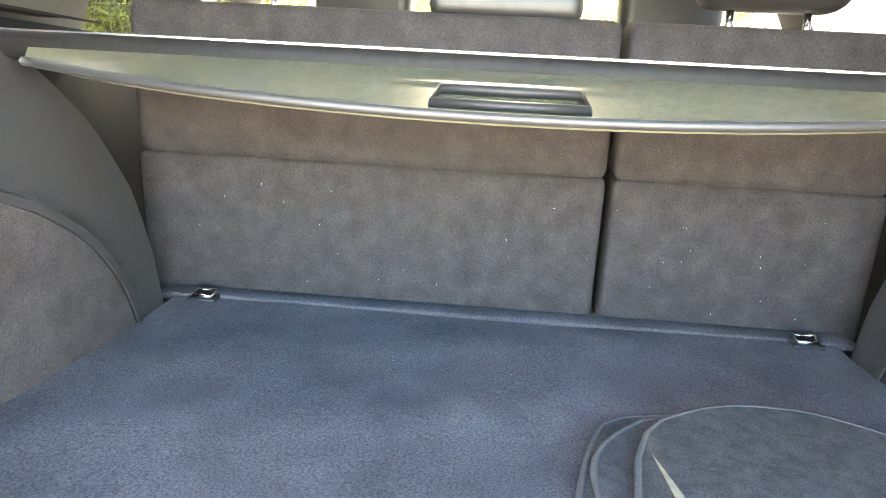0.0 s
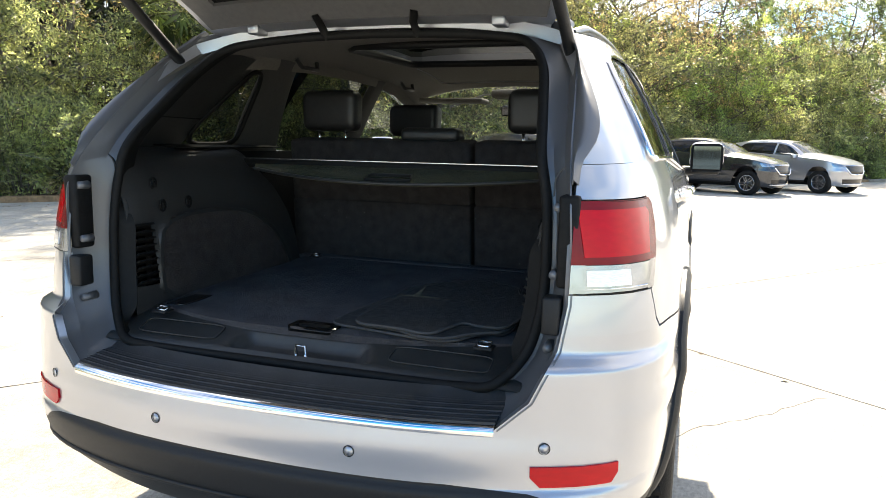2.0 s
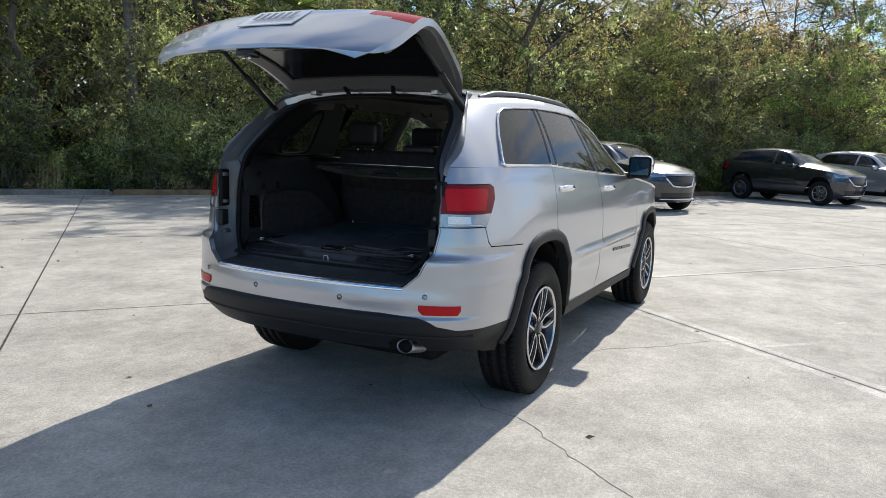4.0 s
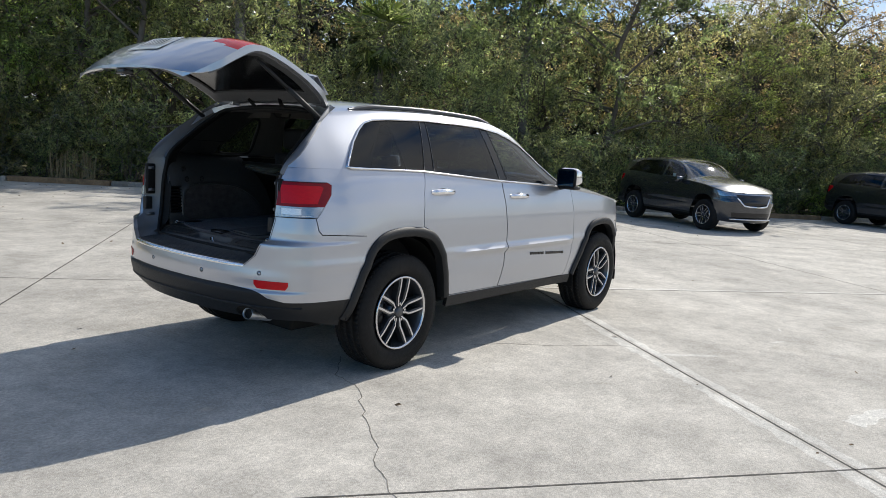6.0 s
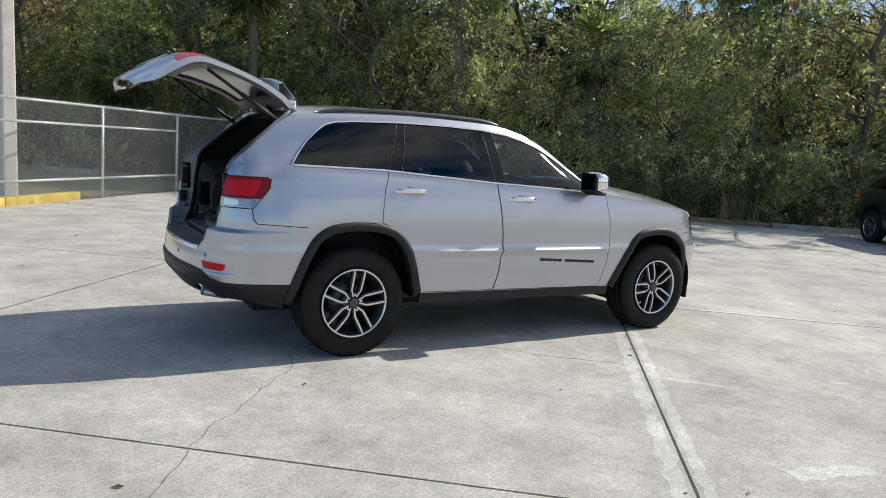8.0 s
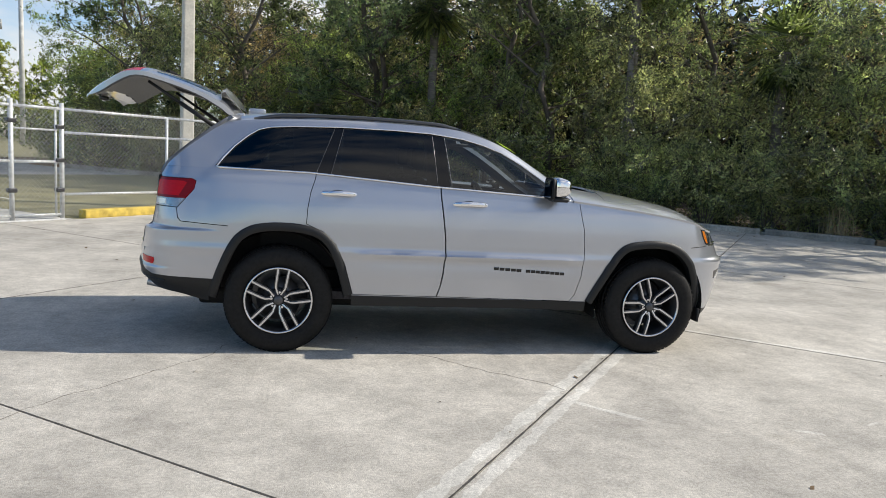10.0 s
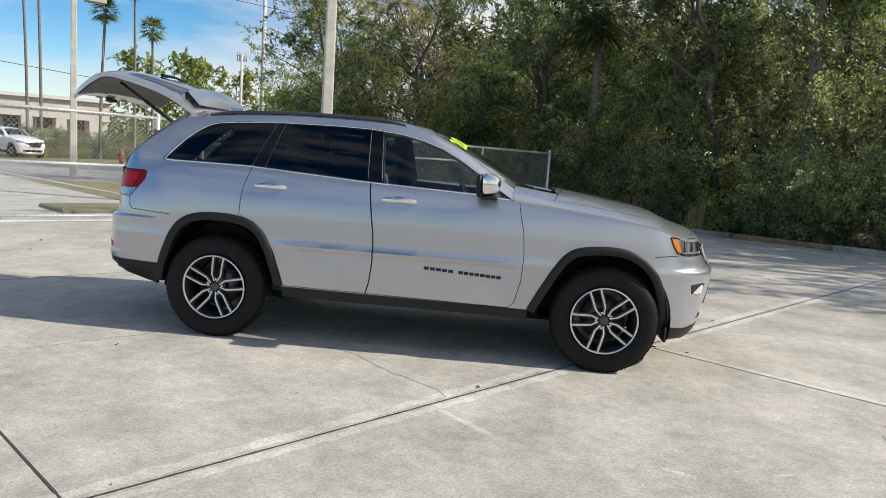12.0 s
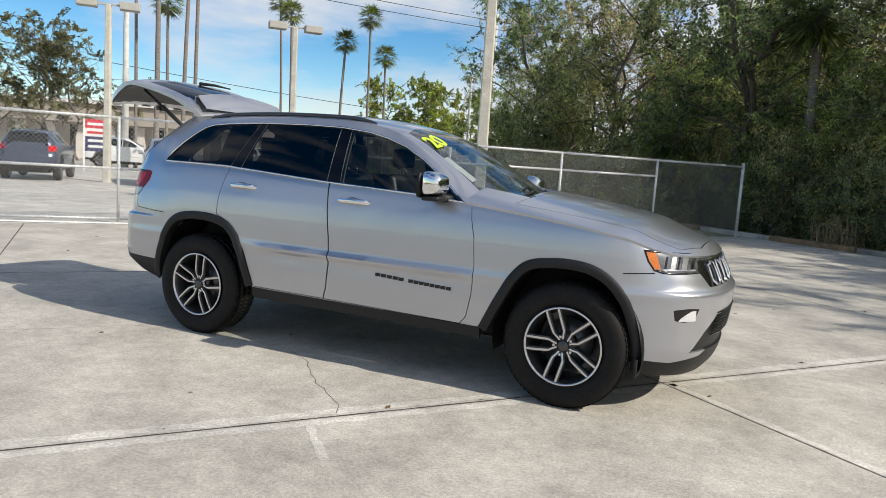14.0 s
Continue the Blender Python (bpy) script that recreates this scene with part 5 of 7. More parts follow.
inner_rows = [li, [wrap(p, 0.014, 0.45) for p in li], [wrap(p, 0.026 if p.z < 1.2 else 0.07, 0.85) for p in li]]
part("opening_trim", sheet([r + [r[0]] for r in inner_rows]), M["seal"], car, "dark plastic round the load opening", thick=0.005)
part("opening_seal", tube(bmesh.new(), [p + Vector((-0.012, 0, 0)) for p in li], 0.013, 8, True), M["seal"], car, "black rubber tailgate seal")
for sgn in (-1, 1):
    part("lamp_backing", boxes((-0.860, -0.80, min(sgn * 0.672, sgn * 0.718), max(sgn * 0.672, sgn * 0.718), 1.032, 1.238), bev=0.008), M["seal"], car)
    part("striker_plate", boxes((-0.885, -0.835, min(sgn * 0.648, sgn * 0.688), max(sgn * 0.648, sgn * 0.688), 0.93, 1.015), bev=0.006), M["bumper_plastic"], car)
    for y, z in ((0.66, 0.895), (0.67, 1.21), (0.665, 1.06)):
        bm = bmesh.new()
        cyl(bm, (-0.82, sgn * y, z), (-0.868 if z < 1 else -0.855, sgn * y, z), 0.012, 0.010, 12)
        part("bolt", bm, M["shaded_silver"], car)
def open_x(z):
    """The rear edge of the side skin at height z."""
    for (x0, z0), (x1, z1) in zip(OPEN_SIDE[1:], OPEN_SIDE[2:]):
        if z0 <= z <= z1:
            return x0 + (x1 - x0) * (z - z0) / (z1 - z0)
    return OPEN_SIDE[1][0]


for sgn in (-1, 1):
    rows = []
    for p in [q for q in lo if q.y > 0.3 and 1.245 <= q.z <= 1.68]:
        xe = open_x(p.z)
        e = Vector((rear_x_fine(0.705, p.z), 0.703, p.z)) if p.z < 1.304 else Vector((xe, side_point(xe, p.z) - 0.004, p.z))
        c = p.lerp(e, 0.5) + Vector((-0.012, 0.0, 0.012))
        rows.append([Vector((q.x, q.y * sgn, q.z)) for q in (p, p.lerp(c, 0.5) + Vector((-0.004, 0, 0.004)), c, c.lerp(e, 0.5) + Vector((-0.004, 0, 0.004)), e + Vector((-0.002, 0.007, 0.0)), e + Vector((0.014, 0.0065, -0.004)))])
    part("pillar_return", sheet(rows, flip=sgn > 0), M["shaded_silver"], car, thick=0.003)
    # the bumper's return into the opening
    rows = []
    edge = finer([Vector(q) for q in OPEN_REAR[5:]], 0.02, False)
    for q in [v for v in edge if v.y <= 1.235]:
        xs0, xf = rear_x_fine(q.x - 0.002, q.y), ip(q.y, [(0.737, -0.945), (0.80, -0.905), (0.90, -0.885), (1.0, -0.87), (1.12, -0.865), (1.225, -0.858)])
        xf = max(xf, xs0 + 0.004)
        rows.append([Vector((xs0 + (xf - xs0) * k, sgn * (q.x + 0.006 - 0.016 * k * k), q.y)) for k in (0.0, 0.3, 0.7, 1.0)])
    part("bumper_return", sheet(rows, flip=sgn < 0), M["shaded_silver"], car, thick=0.003)
part("antenna_fin", boxes((-0.30, -0.16, -0.02, 0.02, 1.725, 1.775), bev=0.016), M["paint"], car)

# ---- raised tailgate ----
HINGE = Vector((-0.345, 0, 1.705))
GATE_UP = 4.5
GA = Vector((-math.cos(radians(GATE_UP)), 0, math.sin(radians(GATE_UP))))
GB = Vector((GA.z, 0, -GA.x))


def gate_point(a, b, y):
    return HINGE + GA * a + GB * b + Vector((0, y, 0))


G_OUT = [(0.0, 0.02), (0.03, 0.06), (0.10, 0.115), (0.30, 0.19), (0.60, 0.25), (0.70, 0.252), (0.80, 0.225), (0.92, 0.15), (1.02, 0.08), (1.09, 0.02)]
G_IN = [(0.0, -0.01), (0.05, 0.0), (0.12, 0.045), (0.30, 0.12), (0.60, 0.18), (0.72, 0.175), (0.85, 0.11), (0.96, 0.04), (1.04, 0.005), (1.09, 0.002)]
G_W = [(0.0, 0.54), (0.1, 0.585), (0.3, 0.625), (0.6, 0.69), (0.75, 0.70), (0.9, 0.685), (1.0, 0.65), (1.06, 0.60), (1.09, 0.55)]
GS = [1.09 * k / 72 for k in range(73)]
GT = [math.sin(math.pi / 2 * k / 30) for k in range(-30, 31)]


def gate_sheet(prof, bow, flip, shrink=0.0, a0=0.0, a1=1.09):
    rows = []
    for a in GS:
        if a < a0 - 1e-6 or a > a1 + 1e-6:
            continue
        w = ip(a, G_W) - shrink
        rows.append([gate_point(a - 0.06 * smooth01(a, 0.6, 1.09) * t * t, ip(a, prof) - bow * abs(t) ** 3, w * t) for t in GT])
    return sheet(rows, flip)


gate_skin = gate_sheet(G_OUT, 0.06, False)
at = lambda c: (c - HINGE).dot(GA)
pane_out = take(gate_skin, lambda c: 0.17 < at(c) < 0.58 and abs(c.y) < ip(at(c), G_W) - 0.09)
gate_lens = [take(gate_skin, lambda c: 0.66 < at(c) < 0.82 and 0.46 < c.y * s2 < ip(at(c), G_W) - 0.004) for s2 in (-1, 1)]
tailgate = part("tailgate", gate_skin, M["paint"], car, "silver tailgate raised level with the roof", thick=0.004)
part("rear_window", pane_out, M["gloss_black"], tailgate, "dark rear window")
for piece in gate_lens:
    part("gate_lamp", piece, M["red_lens"], tailgate, "red gate tail lamp", thick=0.01)
bm = tube(bmesh.new(), [gate_point(0.60, 0.265, 0.0), gate_point(0.585, 0.272, 0.18), gate_point(0.56, 0.262, 0.36)], [0.016, 0.012, 0.006], 8)
part("rear_wiper", bm, M["bumper_plastic"], tailgate, "black rear wiper")
def on_gate(a, y, lift):
    return gate_point(a, ip(a, G_OUT) + lift, y)
plate = part("number_plate", sheet([[on_gate(a, y, 0.008) for y in (-0.155, 0.155)] for a in (0.80, 0.955)]), M["white_paint"], tailgate, "white plate with plain dark bars", thick=0.004)
for k in range(6):
    part("plate_bar", sheet([[on_gate(a, y, 0.014) for y in (-0.115 + 0.04 * k, -0.09 + 0.04 * k)] for a in (0.845, 0.91)]), M["blue_paint"], plate, smooth=False)
inn = gate_sheet(G_IN, 0.02, True)
glass_zone = lambda c: 0.14 < (c - HINGE).dot(GA) < 0.60 and abs(c.y) < ip((c - HINGE).dot(GA), G_W) - 0.12
low_zone = lambda c: (c - HINGE).dot(GA) > 0.94
edge_zone = lambda c: abs(c.y) > ip((c - HINGE).dot(GA), G_W) - 0.028 or (c - HINGE).dot(GA) < 0.06
part("gate_glass", take(inn, glass_zone), M["gloss_black"], tailgate, "dark rear window glass")
part("gate_lip", take(inn, low_zone), M["paint"], tailgate, "silver painted lower gate edge", thick=0.003)
part("gate_flange", take(inn, edge_zone), M["paint"], tailgate)
part("gate_trim", inn, M["gate_lining"], tailgate, "dark grey plastic tailgate lining", thick=0.012, offset=1)
rim_rows = []
for prof, bow in ((G_OUT, 0.06), (G_IN, 0.02)):
    ring = []
    for a in GS:
        ring.append(gate_point(a - 0.06 * smooth01(a, 0.6, 1.09), ip(a, prof) - bow, ip(a, G_W)))
    for t in GT[-2:0:-1]:
        ring.append(gate_point(1.09 - 0.06 * t * t, ip(1.09, prof) - bow * abs(t) ** 3, ip(1.09, G_W) * t))
    for a in GS[::-1]:
        ring.append(gate_point(a - 0.06 * smooth01(a, 0.6, 1.09), ip(a, prof) - bow, -ip(a, G_W)))
    rim_rows.append(ring)
part("gate_rim", sheet(rim_rows), M["paint"], tailgate)
for y in (-0.19, 0.19):
    pts = [(y + 0.05 * sx, 1.045 + 0.018 * sa) for sx, sa in ((-1, -1), (1, -1), (0.85, 1), (-0.85, 1))]
    bm = bmesh.new()
    vs = [bm.verts.new(gate_point(a, ip(a, G_IN) - 0.006, yy)) for yy, a in rounded([(p[0], p[1]) for p in pts], 2)]
    bm.faces.new(vs)
    part("pull_cup", bm, M["gloss_black"], tailgate, "dark hand recess", thick=0.004)
bm = bmesh.new()
mm = Matrix.Translation(gate_point(1.045, -0.008, 0)) @ Matrix.Rotation(radians(GATE_UP), 4, "Y")
box(bm, -0.03, 0.03, -0.045, 0.045, -0.02, 0.01, bev=0.006, m=mm)
part("gate_latch", bm, M["gloss_black"], tailgate, "black latch with bright claws")
bm = bmesh.new()
for y in (-0.016, 0.016):
    cyl(bm, gate_point(1.05, -0.026, y), gate_point(1.05, -0.038, y), 0.008, 0.008, 10)
part("latch_claw", bm, M["chrome"], tailgate)
# spoiler above the rear window
rows = []
for t in GT:
    w = 0.52 * t
    rows.append([gate_point(0.0, 0.05, w), gate_point(0.02, 0.10 - 0.03 * t * t, w), gate_point(0.08, 0.16 - 0.04 * t * t, w), gate_point(0.13 - 0.03 * t * t, 0.195 - 0.05 * t * t, w), gate_point(0.15 - 0.03 * t * t, 0.185 - 0.05 * t * t, w), gate_point(0.13, 0.14, w), gate_point(0.12, 0.09, w)])
part("spoiler", sheet(rows), M["paint"], tailgate, "silver roof spoiler", thick=0.004)
part("high_brake_lamp", boxes((-0.012, 0.012, -0.10, 0.10, -0.012, 0.012), bev=0.004), M["red_deep"], tailgate).matrix_basis = Matrix.Translation(gate_point(0.152, 0.176, 0))
for sgn in (-1, 1):
    bm = bmesh.new()
    p, q = Vector((-0.47, sgn * 0.62, 1.585)), gate_point(0.62, 0.135, sgn * 0.60)
    m1 = p.lerp(q, 0.55)
    cyl(bm, p, m1, 0.016, 0.016, 12)
    cyl(bm, m1, q, 0.011, 0.011, 12)
    part("gas_strut", bm, M["bumper_plastic"], car, "black tailgate strut")
    part("gate_hinge", boxes((-0.40, -0.30, sgn * 0.40 - 0.02, sgn * 0.40 + 0.02, 1.675, 1.715), bev=0.006), M["paint"], car)
    bm = bmesh.new()
    tube(bm, [(-0.37, sgn * 0.15, 1.66), (-0.41, sgn * 0.15, 1.69), (-0.43, sgn * 0.16, 1.72)], 0.012, 8)
    part("wire_boot", bm, M["seal"], tailgate)

# ---- load space ----
TRIM_Y = [(0.82, 0.535), (1.02, 0.548), (1.14, 0.565), (1.2, 0.585), (1.245, 0.608), (1.275, 0.632), (1.298, 0.662), (1.315, 0.70)]
ARC_CUT = [(-0.10, 1.40), (-0.10, 1.255), (-0.02, 1.17), (0.05, 1.07), (0.095, 0.96), (0.115, 0.86), (0.115, 0.7), (0.6, 0.7), (0.6, 1.40)]
PANEL = rounded([(-0.635, 0.84), (-0.645, 0.98), (-0.62, 1.085), (-0.45, 1.105), (-0.22, 1.095), (-0.08, 1.02), (0.0, 0.93), (0.035, 0.84)], 2)
VENT = [(-0.735, 0.905), (-0.735, 1.085), (-0.668, 1.085), (-0.658, 0.905)]


def flare(x):
    """The side walls stand a little wider apart in the middle of the load space."""
    return 0.025 * smooth01(-x, 0.05, 0.40) * (1 - smooth01(-x, 0.62, 0.745))


def trim_y(x, z):
    rear = smooth01(-x, 0.60, 0.80)
    return ip(z, TRIM_Y) + flare(x) + 0.06 * rear * (1 - smooth01(z, 1.20, 1.31))


for sgn, _ in SIDES:
    rows = [[Vector((x, sgn * trim_y(x, z), z)) for x in [-0.745 + 0.975 * k / 40 for k in range(41)]] for z in [0.80 + 0.515 * k / 34 for k in range(35)]]
    tr = sheet(rows, flip=sgn < 0)
    for poly in (ARC_CUT, PANEL, grow(PANEL, 0.012), VENT):
        cut(tr, poly)
    take(tr, lambda c: inside(xz(c), ARC_CUT)).free()
    panel = take(tr, lambda c: inside(xz(c), PANEL))
    take(tr, lambda c: inside(xz(c), VENT)).free()
    ringf = [fc for fc in tr.faces if inside(xz(fc.calc_center_median()), grow(PANEL, 0.012))]
    for v in {v for fc in ringf for v in fc.verts}:
        v.co.y -= sgn * 0.006
    liner = part("side_lining", tr, M["trim"], car, "black moulded plastic side lining", thick=0.004)
    part("carpet_panel", panel, M["seat_cloth"], liner, "grey-black carpeted side panel", thick=0.004)
    bm = boxes((-0.737, -0.655, min(sgn * 0.625, sgn * 0.65), max(sgn * 0.625, sgn * 0.65), 0.905, 1.085))
    part("vent_back", bm, M["gloss_black"], liner)
    for k in range(9):
        z = 0.915 + 0.021 * k
        y = trim_y(-0.697, z)
        mm = Matrix.Translation((-0.697, sgn * (y + 0.004), z)) @ Matrix.Rotation(radians(-35 * sgn), 4, "X")
        bm = bmesh.new()
        box(bm, -0.04, 0.04, -0.012, 0.012, -0.003, 0.003, m=mm)
        part("vent_slat", bm, M["seal"], liner, smooth=False)
    for x, z in ((-0.625, 1.206), (-0.615, 1.140), (-0.495, 1.143)):
        bm = bmesh.new()
        y = trim_y(x, z)
        tube(bm, [(x + 0.013 * math.cos(a), sgn * (y - 0.003), z + 0.018 * math.sin(a)) for a in [2 * math.pi * k / 16 for k in range(16)]], 0.003, 6, True)
        tube(bm, [(x, sgn * (y - 0.002), z - 0.016), (x - 0.003, sgn * (y - 0.010), z), (x, sgn * (y - 0.002), z + 0.016)], 0.003, 6)
        part("bag_hook", bm, M["seal"], liner)
    rows = [[Vector((x, sgn * (trim_y(x, z) - 0.003), z)) for x in (-0.735, -0.71, -0.69, -0.668)] for z in (1.095, 1.12, 1.145, 1.165)]
    part("lining_cover", sheet(rows, flip=sgn < 0), M["trim"], liner, thick=0.003)
    part("window_ledge", sheet([[Vector((x, sgn * y, z)) for x in (-0.42, -0.2, 0.0, 0.23)] for y, z in ((0.69, 1.316), (0.75, 1.323), (0.80, 1.323))], flip=sgn < 0), M["seal"], liner, thick=0.004)
    # black sheet standing in for the shaded gap beside the seat; pillar lining above
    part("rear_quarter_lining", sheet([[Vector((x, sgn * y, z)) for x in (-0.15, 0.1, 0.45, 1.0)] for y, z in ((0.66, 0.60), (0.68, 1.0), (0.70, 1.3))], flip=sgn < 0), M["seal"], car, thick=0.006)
    if sgn < 0:
        bm = bmesh.new()
        tube(bm, [(-0.44 + 0.10 * math.cos(a), sgn * (trim_y(-0.44, 0.97) - 0.006), 0.965 + 0.085 * math.sin(a)) for a in [2 * math.pi * k / 28 for k in range(28)]], 0.005, 6, True)
        part("pocket_ring", bm, M["steel"], liner, "pale elastic pocket rim")
    else:
        # flat black patch painting the shaded hollow of a recessed side bin
        part("side_tray", boxes((-0.68, -0.50, 0.47, 0.533, 0.835, 0.8535), bev=0.002), M["gloss_black"], liner)


def floor_z(x):
    return 0.846 + 0.03 * (x + 0.75) / 0.9


rows = []
for k in range(40):
    t = k / 39
    row = []
    for j in range(-16, 17):
        x0 = -0.775 + 0.085 * (abs(j) / 16) ** 2.4
        x = x0 + (0.205 - x0) * t
        y = (0.536 + flare(x)) * j / 16
        row.append(Vector((x, y, floor_z(x) + 0.0015 * math.sin(31 * x + 9 * y))))
    rows.append(row)
part("cargo_floor", sheet(rows, flip=True), M["carpet"], car, "black carpeted cargo floor", thick=0.02)
rows = []
for k in range(22):
    t = k / 21
    row = []
    for j in range(-44, 45):
        y = 0.60 * j / 44
        x = -0.855 + 0.125 * t + 0.07 * (abs(y) / 0.6) ** 2.4 * t
        dip = 0.030 * smooth01(0.225 - abs(y) - 0.05 * t, 0.0, 0.045) * smooth01(t, 0.10, 0.22) * (1 - smooth01(t, 0.55, 0.72))
        row.append(Vector((x, y, 0.783 + 0.008 * smooth01(t, 0.0, 0.08) + 0.054 * t - dip)))
    rows.append(row)
part("sill_trim", sheet(rows, flip=True), M["trim"], car, "black plastic load sill with a latch recess", thick=0.006)
for y in (-0.385, 0.385):
    bm = bmesh.new()
    pts = [(-0.795 + 0.030 * math.copysign(abs(math.cos(a)) ** 0.3, math.cos(a)), y + 0.13 * math.copysign(abs(math.sin(a)) ** 0.3, math.sin(a))) for a in [2 * math.pi * k / 40 for k in range(40)]]
    tube(bm, [(p[0], p[1], 0.8065 + 0.38 * (p[0] + 0.825)) for p in pts], 0.002, 5, True)
    part("sill_panel_line", bm, M["trim"], car)
bm = bmesh.new()
tube(bm, [(-0.805, 0.014, 0.775), (-0.805, 0.014, 0.812), (-0.805, -0.014, 0.812), (-0.805, -0.014, 0.775)], 0.004, 8)
part("striker", bm, M["chrome"], car, "bright latch striker")
for x, y in ((-0.752, 0.485), (-0.752, -0.485), (0.15, 0.485), (0.15, -0.485)):
    z = floor_z(x) + 0.002
    bm = boxes((x - 0.020, x + 0.020, y - 0.024, y + 0.024, z - 0.004, z + 0.004), bev=0.003)
    ring = part("tie_down", bm, M["bumper_plastic"], car, "chrome lashing ring in a black cup")
    bm = bmesh.new()
    tube(bm, [(x - 0.01, y - 0.015, z + 0.005), (x + 0.011, y - 0.017, z + 0.011), (x + 0.011, y + 0.017, z + 0.011), (x - 0.01, y + 0.015, z + 0.005)], 0.0036, 6, True)
    part("lashing_ring", bm, M["chrome"], ring)
bm = boxes((-0.778, -0.708, -0.075, 0.06, 0.842, 0.852), bev=0.012)
fh = part("floor_handle", bm, M["gloss_black"], car, "black recessed floor handle")
part("handle_grip", boxes((-0.757, -0.730, -0.05, 0.035, 0.848, 0.855), bev=0.006), M["seal"], fh)

# folded seat backs seen from behind, split three to two
LEAN = Matrix.Translation((0.205, 0, 0.88)) @ Matrix.Rotation(radians(-6), 4, "Y") @ Matrix.Translation((-0.205, 0, -0.88))
for nm, y0, y1 in (("wide", -0.158, 0.61), ("narrow", -0.592, -0.170)):
    bm = bmesh.new()
    box(bm, 0.205, 0.33, y0, y1, 0.86, 1.113, bev=0.012, m=LEAN, seg=3)
    seat = part("rear_seat_back", bm, M["seat_cloth"], car, "dark carpeted rear seat back")
    bm = bmesh.new()
    box(bm, 0.208, 0.33, y0, y1, 1.108, 1.352, bev=0.018, m=LEAN, seg=3)
    part("seat_back_top", bm, M["seat_cloth"], seat)
part("floor_flap", boxes((0.155, 0.215, -0.57, 0.57, 0.868, 0.882), bev=0.005), M["carpet"], car)


def headrest(x, y, z, w, h, d=0.10):
    bm = bmesh.new()
    box(bm, x - d / 2, x + d / 2, y - w / 2, y + w / 2, z, z + h, bev=min(0.035, h * 0.4), seg=4)
    for v in bm.verts:
        v.co.x += 0.012 * math.cos((v.co.y - y) / w * math.pi)
    hr = part("headrest", bm, M["leather"], car, "black leather headrest")
    for s in (-0.06, 0.06):
        bm = bmesh.new()
        cyl(bm, (x, y + s, z - 0.06), (x, y + s, z + 0.01), 0.006, 0.006, 8)
        part("headrest_post", bm, M["chrome"], hr)


headrest(0.26, 0.465, 1.385, 0.245, 0.165)
headrest(0.26, -0.395, 1.385, 0.235, 0.165)
headrest(0.24, 0.02, 1.345, 0.24, 0.058)
for y in (0.40, -0.40):
    bm = bmesh.new()
    box(bm, 1.10, 1.24, y - 0.25, y + 0.25, 0.62, 1.34, bev=0.05, m=Matrix.Translation((1.2, 0, 0.65)) @ Matrix.Rotation(radians(-14), 4, "Y") @ Matrix.Translation((-1.2, 0, -0.65)), seg=3)
    fs = part("front_seat_back", bm, M["leather"], car, "black leather front seat")
    part("front_seat_cushion", boxes((1.15, 1.68, y - 0.25, y + 0.25, 0.50, 0.66), bev=0.05), M["leather"], fs)
    headrest(1.03, y, 1.375, 0.26, 0.16, 0.11)
part("rear_seat_cushion", boxes((0.32, 0.80, -0.60, 0.60, 0.55, 0.78), bev=0.05), M["leather"], car)
part("cabin_floor", boxes((0.1, 2.2, -0.72, 0.72, 0.36, 0.42)), M["carpet"], car, smooth=False)
bm = boxes((1.95, 2.36, -0.70, 0.70, 0.80, 1.13), bev=0.06)
part("dashboard", bm, M["trim"], car, "black padded dashboard")
bm = bmesh.new()
sw = Matrix.Translation((1.80, 0.38, 1.10)) @ Matrix.Rotation(radians(62), 4, "Y")
tube(bm, [sw @ Vector((0.18 * math.cos(a), 0.18 * math.sin(a), 0)) for a in [2 * math.pi * k / 32 for k in range(32)]], 0.015, 8, True)
for a in (0.2, math.pi - 0.2, -math.pi / 2):
    tube(bm, [sw @ Vector((0, 0, 0.0)), sw @ Vector((0.17 * math.sin(a + math.pi / 2), 0.17 * math.cos(a + math.pi / 2), 0))], 0.014, 6)
part("steering_wheel", bm, M["leather"], car, "black leather steering wheel")
part("inner_mirror", boxes((1.735, 1.76, -0.08, 0.14, 1.51, 1.57), bev=0.012), M["gloss_black"], car)
part("inner_mirror_glass", boxes((1.731, 1.734, -0.07, 0.13, 1.517, 1.563)), M["chrome"], car, smooth=False)
part("roof_console", boxes((1.50, 1.66, -0.10, 0.14, 1.60, 1.645), bev=0.015), M["headliner"], car)
for y in (0.38, -0.36):
    part("sun_visor", boxes((1.50, 1.66, y - 0.19, y + 0.19, 1.575, 1.60), bev=0.01), M["headliner"], car)
for y in (0.52, -0.52):
    for x in (0.15, 1.2):
        bm = bmesh.new()
        tube(bm, [(x - 0.08, y, 1.655), (x - 0.06, y - 0.015 * (1 if y > 0 else -1), 1.625), (x + 0.06, y - 0.015 * (1 if y > 0 else -1), 1.625), (x + 0.08, y, 1.655)], 0.009, 6)
        part("grab_handle", bm, M["trim"], car)

# pillar linings inside the glass
M["pillar"] = material("grey_pillar_plastic", (0.062, 0.061, 0.059), 0.6, scale=60, amount=0.08, bump=0.1, bscale=700)


